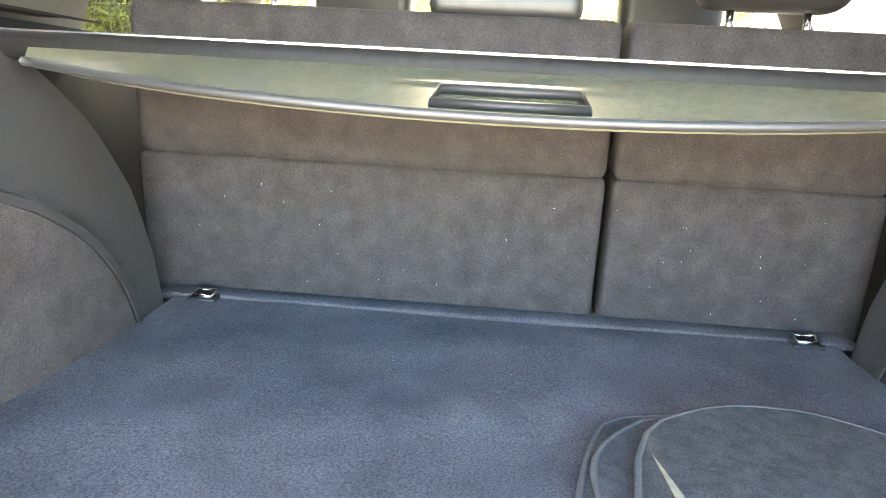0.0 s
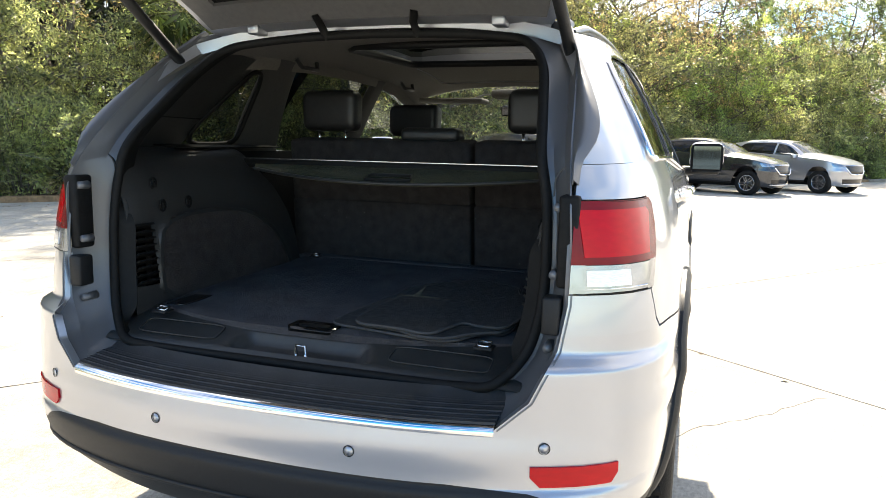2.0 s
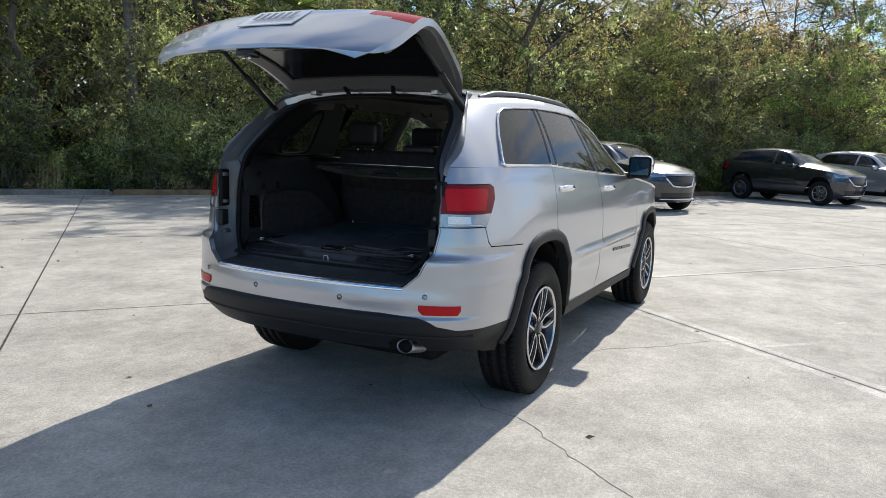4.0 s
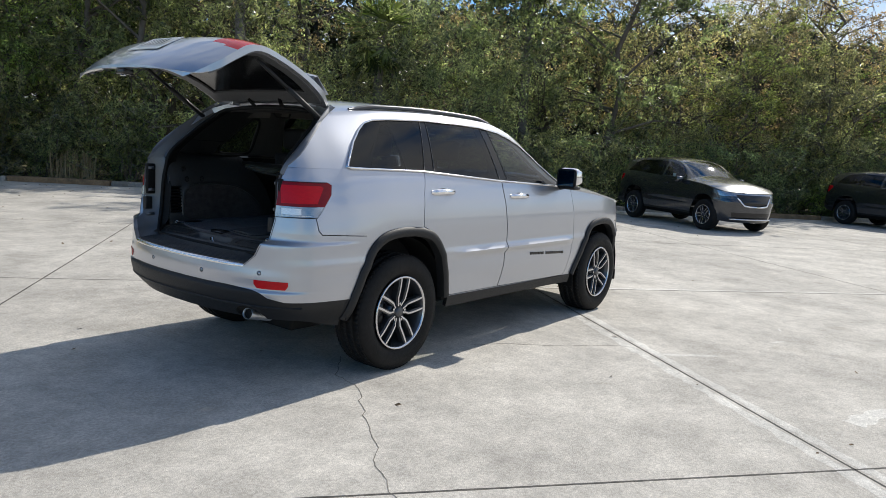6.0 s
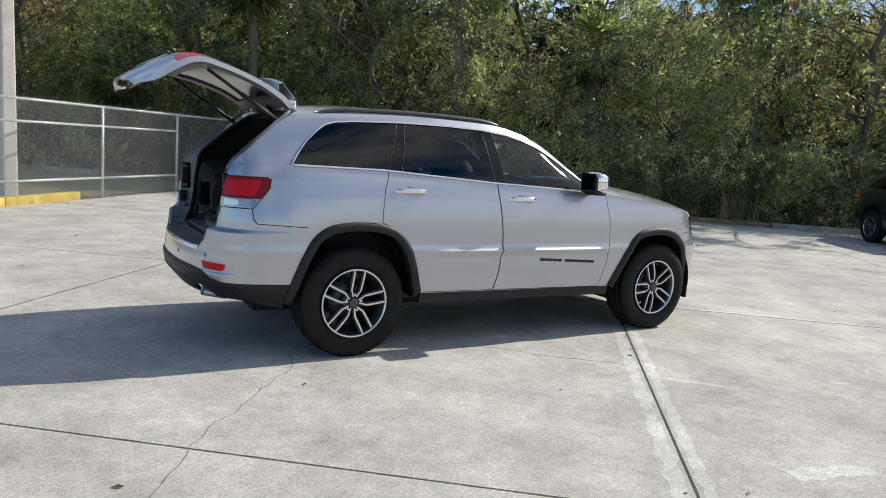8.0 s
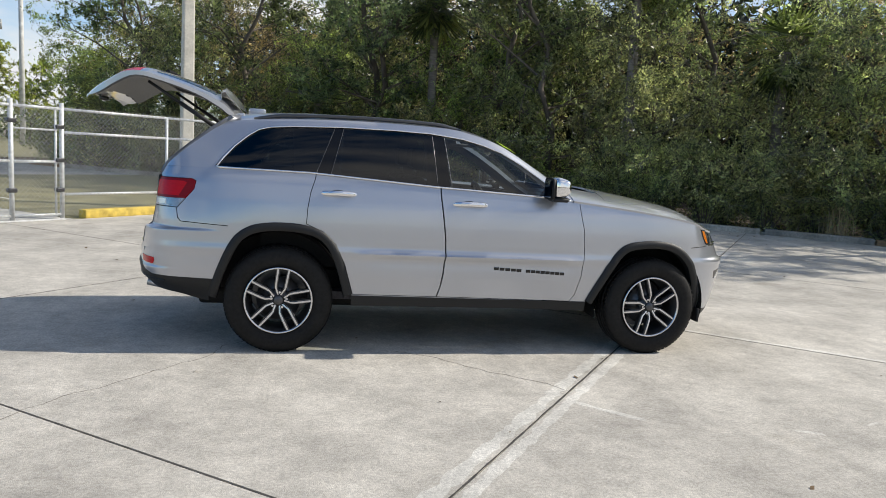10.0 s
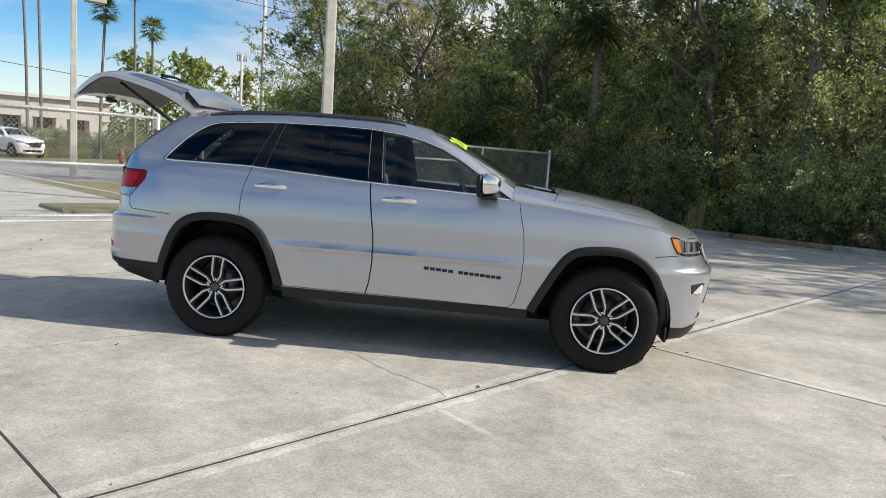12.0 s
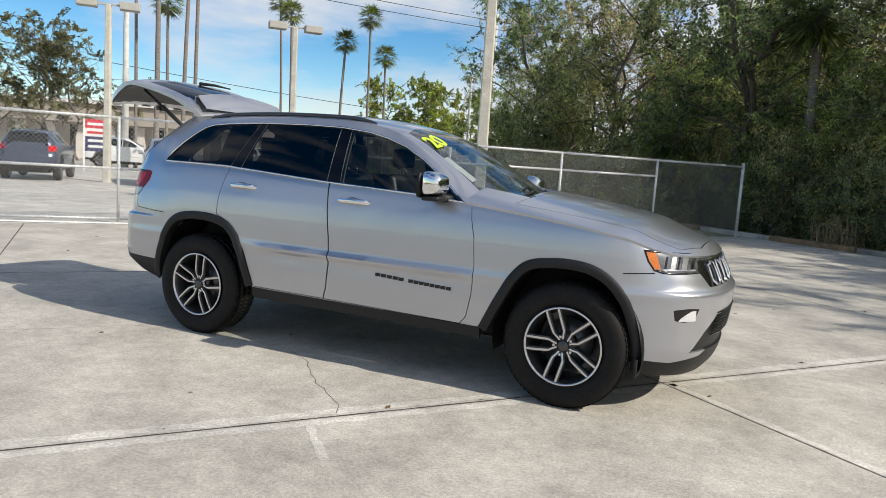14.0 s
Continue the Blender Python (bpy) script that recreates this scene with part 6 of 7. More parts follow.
def pillar_lining(name, low_x, high_x, z0, z1, mat, inset=0.045):
    for sgn, _ in SIDES:
        rows = []
        for k in range(13):
            t = k / 12
            z = z0 + (z1 - z0) * t
            xa, xb = (low_x[0] + (high_x[0] - low_x[0]) * t, low_x[1] + (high_x[1] - low_x[1]) * t)
            rows.append([Vector((x, sgn * (side_point(x, z) - inset + 0.02 * abs(2 * j / 6 - 1) ** 3), z)) for j, x in enumerate([xa + (xb - xa) * q / 6 for q in range(7)])])
        part(name, sheet(rows, flip=sgn < 0), M[mat], car, thick=0.006)


pillar_lining("pillar_lining", (0.085, 0.43), (0.06, 0.30), 1.29, 1.66, "pillar")
pillar_lining("rear_pillar_lining", (-0.79, -0.27), (-0.40, 0.02), 1.29, 1.64, "trim", 0.05)
QUARTER_IN = rounded([(-0.275, 1.325), (0.05, 1.325), (0.092, 1.36), (0.08, 1.55), (0.05, 1.60), (-0.01, 1.60), (-0.06, 1.545)], 2)
for sgn, _ in SIDES:
    rim = finer([Vector(q) for q in QUARTER_IN], 0.03)
    part("quarter_window_seal", tube(bmesh.new(), [Vector((q.x, sgn * (side_point(q.x, q.y) - 0.036), q.y)) for q in rim], 0.010, 6, True), M["seal"], car, "black rubber seal inside the rear side window")
    part("lining_seam", tube(bmesh.new(), [Vector((x, sgn * (side_point(x, 1.415) - 0.050 + 0.02 * abs((x + 0.41) / 0.26) ** 3), 1.415)) for x in [-0.64 + 0.045 * k for k in range(11)]], 0.0022, 5), M["seal"], car)
pillar_lining("door_pillar_lining", (1.06, 1.28), (1.04, 1.20), 1.0, 1.66, "pillar")

# roller cover across the load space
cover = thing("cargo_cover", "black roller cargo cover with a pale vinyl pull board", "cargo cover")
part("cassette", boxes((-0.125, -0.045, -0.655, 0.665, 1.243, 1.278), bev=0.012), M["seal"], cover)
part("cassette_rail", boxes((-0.128, -0.122, -0.62, 0.63, 1.2762, 1.2785)), M["satin"], cover, "bright metal rail", smooth=False)
rows = []
for k in range(9):
    t = k / 8
    row = []
    for j in range(-24, 25):
        s = j / 24
        y = 0.005 + 0.575 * s
        depth = 0.115 * (1 - abs(s) ** 3) * (0.55 + 0.45 * (1 - s * s)) + 0.01
        row.append(Vector((-0.125 - depth * t, y, 1.258 - 0.048 * t * (0.35 + 0.65 * (1 - s * s)))))
    rows.append(row)
# olive tint in the base stands for greenery reflected in the board
M["vinyl"] = material("dark_vinyl_reflect_tint", (0.075, 0.074, 0.050), 0.2, scale=90, amount=0.08, bump=0.08, bscale=600)
board = part("pull_board", sheet(rows), M["vinyl"], cover, "smooth dark vinyl pull board", thick=0.008)
part("board_edge", tube(bmesh.new(), rows[-1], 0.006, 6), M["trim"], cover)
bm = bmesh.new()
tube(bm, [(-0.196, -0.066, 1.236), (-0.196, 0.080, 1.236), (-0.230, 0.087, 1.221), (-0.230, -0.073, 1.221)], 0.006, 8, True)
part("cover_handle", bm, M["bumper_plastic"], cover, "black plastic grab handle")

# stacked floor mats
M["hem"] = material("grey_mat_hem", (0.058, 0.058, 0.060), 0.9, scale=80, amount=0.15, bump=0.4, bscale=900)
M["mat"] = material("black_mat_carpet", (0.066, 0.066, 0.068), 0.95, scale=60, amount=0.25, bump=0.8, bscale=1500, spec=0.15, scale2=420, amount2=0.35)
MAT_UNDER = [(-0.715, -0.04), (-0.63, -0.042), (-0.29, -0.09), (-0.15, -0.14), (-0.17, -0.50), (-0.64, -0.53), (-0.665, -0.443), (-0.735, -0.41), (-0.76, -0.37), (-0.745, -0.25), (-0.725, -0.14)]
MAT_MID = [(-0.725, -0.12), (-0.62, -0.088), (-0.40, -0.10), (-0.27, -0.10), (-0.16, -0.20), (-0.20, -0.50), (-0.65, -0.53), (-0.70, -0.433), (-0.745, -0.40), (-0.77, -0.36), (-0.765, -0.30), (-0.73, -0.245)]
MAT_TOP = [(-0.745, -0.115), (-0.745, -0.25), (-0.775, -0.345), (-0.70, -0.372), (-0.635, -0.392), (-0.66, -0.44), (-0.655, -0.53), (-0.10, -0.535), (-0.25, -0.512), (-0.305, -0.47), (-0.215, -0.445), (-0.19, -0.42), (-0.155, -0.36), (-0.155, -0.26), (-0.24, -0.145), (-0.60, -0.112)]
for k, (outline, z, label) in enumerate(((MAT_UNDER, 0.002, "black carpet car mat under two others"), (MAT_MID, 0.011, "black carpet car mat in a stack"), (MAT_TOP, 0.020, "black carpet car mat with a pale stain atop a stack"))):
    mat = thing("car_mat", label, "car mat", "stacked car mats")
    poly = [(x, max(-0.532, y)) for x, y in rounded(outline, 2)]
    bm = bmesh.new()
    top = [bm.verts.new((x, y, floor_z(x) + z + 0.008)) for x, y in poly]
    low = [bm.verts.new((x, y, floor_z(x) + z)) for x, y in poly]
    bm.faces.new(top[::-1])
    bm.faces.new(low)
    for i in range(len(poly)):
        bm.faces.new((top[i - 1], top[i], low[i], low[i - 1]))
    bmesh.ops.recalc_face_normals(bm, faces=bm.faces)
    part("mat_sheet", bm, M["mat"], mat, smooth=False)
    part("hem", tube(bmesh.new(), [(x, y, floor_z(x) + z + 0.005) for x, y in poly], 0.0042, 6, True), M["hem"], mat, "stitched dark grey hem")
    if k == 2:
        M["salt"] = material("pale_salt_stain", (0.12, 0.116, 0.085), 0.9, scale=60, amount=0.4)
        bm = bmesh.new()
        for ang, ln in ((8, 0.14), (100, 0.065), (265, 0.125), (330, 0.03)):
            d = Vector((math.cos(radians(ang)), math.sin(radians(ang)), 0))
            s2 = Vector((-d.y, d.x, 0))
            p = Vector((-0.425, -0.178, 0))
            vs = [bm.verts.new(Vector((q.x, q.y, floor_z(q.x) + z + 0.0095))) for q in (p - s2 * 0.012, p + d * ln * 0.4 - s2 * 0.005, p + d * ln, p + d * ln * 0.4 + s2 * 0.005, p + s2 * 0.012)]
            bm.faces.new(vs)
        part("salt_stain", bm, M["salt"], mat, "pale dried stain", smooth=False)

# price figures on the windscreen
M["neon"] = material("yellow_green_sticker", (0.55, 0.85, 0.02), 0.4, scale=50, amount=0.05)
fc = bpy.data.curves.new("sticker_figures", "FONT")
fc.body, fc.size, fc.extrude, fc.align_x = "20", 0.20, 0.001, "CENTER"
fc.offset = 0.006
fc.materials.append(M["neon"])
fig = new("sticker_figures", fc)
fig.parent = car
fig["label"] = "yellow-green year figures on the windscreen"
yy = -0.46
zw = lambda x: ip(x, RAIL_Z) + (ip(x, ROOF_Z) - ip(x, RAIL_Z)) * (1 - (abs(yy) / ip(x, RAIL_Y)) ** 2.8)
p0, p1 = Vector((1.80, yy, zw(1.80))), Vector((1.66, yy, zw(1.66)))
up = (p1 - p0).normalized()
right = Vector((0, 1, 0.18)).normalized()
nor = right.cross(up).normalized()
up = nor.cross(right)
fig.matrix_basis = Matrix.Translation(p0 + nor * 0.012) @ Matrix((right, up, nor)).transposed().to_4x4()

# seam between wing and front bumper, headlamp insides
for sgn in (-1, 1):
    pts = [Vector((x, sgn * (plan_y(x, z) + 0.0015), z)) for x, z in [(3.40 - 0.17 * k / 8, 0.886 - 0.014 * k / 8) for k in range(9)]]
    part("bumper_seam", tube(bmesh.new(), pts, 0.003, 5), M["seal"], car)
    pts = [Vector((skin_point(p, 0.905).x + 0.004, sgn * (skin_point(p, 0.905).y + 0.003), 0.905)) for p in OUTLINE if p[0] > 3.4 and 0.60 < p[1] < 0.84]
    part("lamp_strip", tube(bmesh.new(), pts, 0.006, 6), M["chrome"], car, "bright strip under the headlamp")
    # black rim, and bright upright reflector cells behind the lens
    rim = finer([Vector(p) for p in HEAD_L[:2] + [(3.56, 0.998)]], 0.02, False)
    part("headlamp_rim", tube(bmesh.new(), [Vector((q.x, sgn * (plan_y(q.x, q.y) + 0.002), q.y)) for q in rim], 0.005, 6), M["gloss_black"], car)
    rim = finer([Vector(p) for p in [(3.56, 0.889)] + HEAD_L[4:] + HEAD_L[:1]], 0.015, False)
    part("headlamp_rim", tube(bmesh.new(), [Vector((q.x, sgn * (plan_y(q.x, q.y) + 0.002), q.y)) for q in rim], 0.0045, 6), M["gloss_black"], car)
    for x0, x1, mat in ((3.446, 3.456, "gloss_black"), (3.476, 3.500, "lens_tray"), (3.510, 3.518, "gloss_black"), (3.530, 3.556, "lens_tray"), (3.575, 3.590, "gloss_black")):
        cell = [[Vector((x0 + (x1 - x0) * k / 3, sgn * (plan_y(x0 + (x1 - x0) * k / 3, z) + 0.0025), z)) for k in range(4)] for z in (0.905, 0.93, 0.955, 0.982)]
        part("reflector_cell", sheet(cell, flip=sgn > 0), M[mat], car, thick=0.002)


M["palm_bark"] = material("grey_palm_trunk", (0.21, 0.185, 0.165), 0.9, scale=5, amount=0.3, bump=0.6, bscale=20, stretch=(1, 1, 4))
M["leaf_grey"] = leaf_material("grey_green_leaves", (0.115, 0.115, 0.065))


def palm(name, height, r, fronds, length, seed, label, category="palm tree", group="palms", skirt=True, drop=1.0):
    rnd = np.random.default_rng(seed)
    root = thing(name, label, category, group)
    bm = bmesh.new()
    lean = rnd.normal(0, 0.015, 2)
    pts = [Vector((lean[0] * z * z / height, lean[1] * z * z / height, z)) for z in [height * k / 14 - (0.1 if k == 0 else 0) for k in range(15)]]
    tube(bm, pts, [r * (1.25 if k == 0 else 1) * (1 - 0.25 * k / 14) for k in range(15)], 9)
    part("trunk", bm, M["palm_bark"], root)
    bm = bmesh.new()
    top = pts[-1]
    for k in range(fronds):
        az = 2.4 * k + rnd.normal(0, 0.2)
        el = (1.2 - 2.3 * drop * k / fronds)
        d = Vector((math.cos(az) * math.cos(el), math.sin(az) * math.cos(el), math.sin(el)))
        s = Vector((-math.sin(az), math.cos(az), 0))
        hub = top + d * length * 0.45
        tube(bm, [top, hub], [0.018, 0.010], 4)
        up = s.cross(d)
        for j in range(-8, 9):
            a = j / 8 * 1.35
            tip = hub + (d * math.cos(a) + s * math.sin(a)) * length * 0.62 * (0.75 + 0.25 * math.cos(a)) - Vector((0, 0, 0.22 * length * rnd.random()))
            side = (d * math.cos(a) + s * math.sin(a)).cross(up).normalized() * 0.028 * length
            m2 = hub.lerp(tip, 0.5)
            v = [bm.verts.new(hub), bm.verts.new(m2 + side), bm.verts.new(tip), bm.verts.new(m2 - side)]
            bm.faces.new(v)
    part("crown", bm, M["frond"], root, smooth=False)
    return root


def put(ob, x, y, rz=0.0, z=0.0):
    ob.matrix_world = pose(x, y, z, 0, 0, rz)
    return ob


# palms in the edge of the wood
for u, w, h, seed in ((17.4, 8.0, 6.5, 51), (17.4, 1.2, 7.5, 52), (17.3, -2.9, 4.8, 53), (18.0, -8.0, 8.0, 54), (16.2, 12.0, 3.0, 55)):
    p = lot(u, w)
    put(palm("cabbage_palm", h, 0.17, 26, 1.5, seed, "cabbage palm with grey trunk among the trees"), p.x, p.y)

# ---- kerb, joints, cracks ----
kerb = new("kerb")
tagged(kerb, "weathered low concrete kerb stones before the trees", "kerb", kind="structure")
M["kerb"] = material("weathered_kerb", (0.30, 0.275, 0.235), 0.9, scale=3, amount=0.3, bump=0.4, bscale=60, scale2=25, amount2=0.25, rand=0.3)
M["rust_kerb"] = material("brown_stained_kerb", (0.22, 0.14, 0.075), 0.9, scale=4, amount=0.35, bump=0.4, bscale=60, scale2=25, amount2=0.25)
w = -45.0
rk = random.Random(8)
KERB_BM = bmesh.new()
box(KERB_BM, 14.5, 14.76, -1.18, 1.18, -0.06, 0.135, bev=0.025)
KERB = bpy.data.meshes.new("kerb_stone")
KERB_BM.to_mesh(KERB)
KERB_BM.free()
KERB.materials.append(M["kerb"])
KERB2 = KERB.copy()
KERB2.materials.clear()
KERB2.materials.append(M["rust_kerb"])
while w < 26:
    k = new("kerb_stone", KERB2 if rk.random() < 0.25 else KERB)
    k.parent = kerb
    k.matrix_world = LOT @ pose(rk.uniform(-0.03, 0.03), w, rk.uniform(-0.02, 0.015), 0, 0, rk.uniform(-0.15, 0.15))
    w += 2.40

for i, u in enumerate(U_JOINTS[1:-1]):
    a, b = lot(u, W_JOINTS[0]), lot(u, W_JOINTS[-1])
    ribbon("joint_filler", [(a.x, a.y), (b.x, b.y)], 0.011, M["crack"], 0.0012, 0.002, 60 + i, "dark sealed slab joint", "joint")
for i, w in enumerate(W_JOINTS[1:-1]):
    a, b = lot(U_JOINTS[0], w), lot(U_JOINTS[-1], w)
    ribbon("joint_filler", [(a.x, a.y), (b.x, b.y)], 0.011, M["crack"], 0.0012, 0.002, 80 + i, "dark sealed slab joint", "joint")
# mortar smeared beside the joint that runs under the car's nose
for off, wd, seed in ((0.075, 0.09, 1), (-0.065, 0.07, 2)):
    a, b = lot(-9, -2.63 + off), lot(9.5, -2.63 + off)
    ribbon("mortar_patch", [(a.x, a.y), (b.x, b.y)], wd, M["pale_concrete"], 0.0006, 0.006, seed, "pale mortar along a slab joint", "mortar")
a, b = lot(2.15 + 0.05, -2.6), lot(2.15 + 0.05, -12)
ribbon("mortar_patch", [(a.x, a.y), (b.x, b.y)], 0.06, M["pale_concrete"], 0.0006, 0.006, 3, "pale mortar along a slab joint", "mortar")
CRACKS = [[(-0.07, -0.46), (-0.24, -0.63), (-0.39, -0.74), (-0.45, -0.97), (-0.52, -1.08), (-0.75, -1.36), (-0.87, -1.5), (-1.02, -1.7), (-1.12, -1.78), (-1.29, -2.04), (-1.41, -2.25), (-1.55, -2.5)],
          [(1.90, -1.78), (1.69, -1.57), (1.46, -1.40), (1.28, -1.22), (1.10, -1.02), (0.86, -0.89)],
          [(5.2, -3.4), (4.7, -2.9), (4.4, -2.2), (4.5, -1.7)]]
for i, pts in enumerate(CRACKS):
    rc = random.Random(90 + i)
    jag = []
    for (x0, y0), (x1, y1) in zip(pts, pts[1:]):
        k = max(2, int(math.hypot(x1 - x0, y1 - y0) / 0.07))
        jag += [(x0 + (x1 - x0) * j / k + rc.uniform(-0.018, 0.018), y0 + (y1 - y0) * j / k + rc.uniform(-0.018, 0.018)) for j in range(k)]
    jag.append(pts[-1])
    ribbon("crack", jag, 0.005, M["fine_crack"], 0.0014, 0.003, 100 + i, "thin wandering crack in the concrete", "crack")
PATCHES = [([(1.86, -2.02), (2.0, -2.17), (2.19, -2.35)], 0.05), ([(1.30, -3.42), (1.55, -3.48), (1.78, -3.56)], 0.13), ([(3.05, -2.55), (3.2, -2.62)], 0.03), ([(3.6, -2.5), (3.72, -2.45)], 0.02)]
for i, (pts, wd) in enumerate(PATCHES):
    ribbon("mortar_patch", pts, wd, M["pale_concrete"], 0.0009, 0.006, 130 + i, "pale mortar smear on the concrete", "mortar")

# fallen leaves
rl = random.Random(21)
M["dead_leaf"] = material("dead_leaves", (0.13, 0.085, 0.045), 0.9, scale=40, amount=0.4)
bm = bmesh.new()
for k in range(900):
    if k < 620:
        u, w = 14.45 - abs(rl.gauss(0, 1.6)), rl.uniform(-40, 7)
    else:
        u, w = rl.uniform(-8, 15), rl.uniform(-16, 7)
    p = lot(u, w, 0.004)
    a, s = rl.uniform(0, 6.28), rl.uniform(0.012, 0.035)
    d, e = Vector((math.cos(a), math.sin(a), rl.uniform(0, 0.4))) * s, Vector((-math.sin(a), math.cos(a), rl.uniform(0, 0.3))) * s * 0.45
    bm.faces.new([bm.verts.new(q) for q in (p - d + Vector((0, 0, 0.001)), p + e + Vector((0, 0, 0.004)), p + d, p - e)])
litter = link("fallen_leaves", bm, M["dead_leaf"], smooth=False)
tagged(litter, "small dry brown leaves scattered over the concrete", "leaves", kind="stuff")

# ---- chain-link fence ----
M["galv"] = material("galvanised_steel", (0.62, 0.63, 0.63), 0.45, 0.35, scale=18, amount=0.18, bump=0.1, bscale=90)
fence = thing("fence", "galvanised steel chain-link fence with rails", "fence")
F_TOP, F_LOW = 1.86, 0.06
F_U = [13.75, 10.95, 8.2, 5.4, 3.25, 2.4, -1.0, -3.6, -6.6, -9.6, -12.6, -15.6, -18.6]


def fence_w(u):
    return 7.0 + 0.045 * (13.75 - u)


for u in F_U:
    bm = bmesh.new()
    big = u in (13.75, 3.25, 2.4)
    F_W = fence_w(u)
    cyl(bm, lot(u, F_W, -0.05), lot(u, F_W, F_TOP + (0.10 if big else 0.02)), 0.038 if big else 0.027, n=12)
    part("post", bm, M["galv"], fence)
for a, b in zip(F_U, F_U[1:]):
    fixed = a > 3.3
    for z in (F_TOP, 1.47 if fixed else 0.97, 0.42 if fixed else 0.08):
        if z != F_TOP and a > 13:
            continue
        bm = bmesh.new()
        cyl(bm, lot(a, fence_w(a), z), lot(b, fence_w(b), z), 0.024, n=10)
        part("rail", bm, M["galv"], fence)
# inner gate stile, short rail, latch boxes and brace rod
for name, a, b, r in (("gate_stile", (3.14, 0.05), (3.14, F_TOP), 0.02), ("gate_rail", (3.14, 1.5), (2.4, 1.5), 0.016), ("brace_rod", (2.4, 0.36), (-1.0, 0.95), 0.006)):
    bm = bmesh.new()
    cyl(bm, lot(a[0], fence_w(a[0]), a[1]), lot(b[0], fence_w(b[0]), b[1]), r, n=8)
    part(name, bm, M["galv"], fence)
for u, z in ((2.4, 0.50), (2.4, 1.62), (3.2, 0.50), (3.2, 1.0), (3.2, 1.56)):
    bm = boxes((u - 0.07, u + 0.07, fence_w(u) - 0.05, fence_w(u) + 0.05, z - 0.035, z + 0.035), bev=0.012)
    bmesh.ops.transform(bm, matrix=LOT, verts=bm.verts)
    part("gate_clamp", bm, M["rim_dark"], fence, "dark steel gate clamp")
M["mesh_wire"] = material("weathered_zinc_wire", (0.44, 0.45, 0.45), 0.5, 0.3, scale=18, amount=0.25)
vs, fs = [], []
step, hgt = 0.08, F_TOP - F_LOW + 0.05
u0, u1 = F_U[-1], F_U[0]
n = int((u1 - u0) / step)
for k in range(-int(hgt / step), n):
    for d in (1, -1):
        ua, ub = (u0 + k * step, u0 + k * step + hgt)
        za, zb = F_LOW, F_LOW + hgt
        if ua < u0:
            za += u0 - ua
            ua = u0
        if ub > u1:
            zb -= ub - u1
            ub = u1
        if ub <= ua:
            continue
        if d < 0:
            za, zb = 2 * F_LOW + hgt - za, 2 * F_LOW + hgt - zb
        i = len(vs)
        for uu, zz in ((ua, za), (ub, zb)):
            for ow, oz in ((0.0022, 0.0), (-0.0013, 0.0027), (-0.0013, -0.0027)):
                vs.append(tuple(lot(uu, fence_w(uu) - 0.028 + ow + 0.002 * d, zz + oz)))
        fs += [(i, i + 1, i + 4, i + 3), (i + 1, i + 2, i + 5, i + 4), (i + 2, i, i + 3, i + 5)]
me = bpy.data.meshes.new("chain_link")
me.from_pydata(vs, [], fs)
me.materials.append(M["mesh_wire"])
link_ob = new("chain_link", me)
link_ob.parent = fence
link_ob["kind"] = "stuff"
for off in (-0.18, -0.10):
    bm = bmesh.new()
    a, b = lot(-19, fence_w(-19) + off), lot(3.2, fence_w(3.2) + off)
    cyl(bm, (a.x, a.y, 0.01), (b.x, b.y, 0.01), 0.012, n=8)
    ob = link("gate_track", bm, M["galv"])
    tagged(ob, "narrow steel gate track set in the concrete", "track", kind="structure")

# ---- beyond the fence ----
M["road"] = concrete("worn_pale_asphalt", (0.33, 0.325, 0.31))
def flat(name, u0, u1, w0, w1, z, mat, label, category):
    bm = bmesh.new()
    bm.faces.new([bm.verts.new(lot(u, w, z)) for u, w in ((u0, w0), (u1, w0), (u1, w1), (u0, w1))])
    ob = link(name, bm, mat, smooth=False)
    return tagged(ob, label, category, kind="structure")


M["apron"] = concrete("pale_drive_concrete", (0.52, 0.50, 0.455))
flat("apron", -80, 3.4, 7.36, 70, -0.004, M["apron"], "pale worn concrete drive beyond the fence", "road")
flat("road", 3.4, 16.0, 19.0, 33.0, -0.006, M["road"], "pale worn road beyond the fence", "road")
flat("verge", 3.4, 60, 7.36, 19.0, 0.0, M["grass"], "thin dry grass verge behind the fence", "grass")
flat("far_verge", 3.4, 60, 33.0, 120, -0.01, M["grass"], "far grass beside the road", "grass")
M["yellow"] = material("worn_yellow_paint", (0.55, 0.40, 0.08), 0.8, scale=6, amount=0.35, bump=0.3, bscale=50)
yk = thing("yellow_kerb", "worn yellow painted concrete kerb by the verge", "kerb")
for u in [3.6 + 2.02 * k for k in range(2)]:
    bm = bmesh.new()
    box(bm, u, u + 2.0, 7.34, 7.54, -0.05, 0.15, bev=0.02)
    bmesh.ops.transform(bm, matrix=LOT, verts=bm.verts)
    part("kerb_stone", bm, M["yellow"], yk)
bm = bmesh.new()
box(bm, 1.2, 2.9, 8.8, 10.2, -0.05, 0.07, bev=0.03)
bmesh.ops.transform(bm, matrix=LOT, verts=bm.verts)
tagged(link("grass_island", bm, M["grass"]), "small raised grass island with worn edges", "grass", kind="structure")

# light pole behind the fence
M["pole"] = material("painted_concrete_pole", (0.56, 0.53, 0.46), 0.75, scale=4, amount=0.14, bump=0.15, bscale=50, scale2=30, amount2=0.1)
M["lamp_box"] = material("grey_lamp_housing", (0.40, 0.39, 0.36), 0.6, scale=20, amount=0.12)


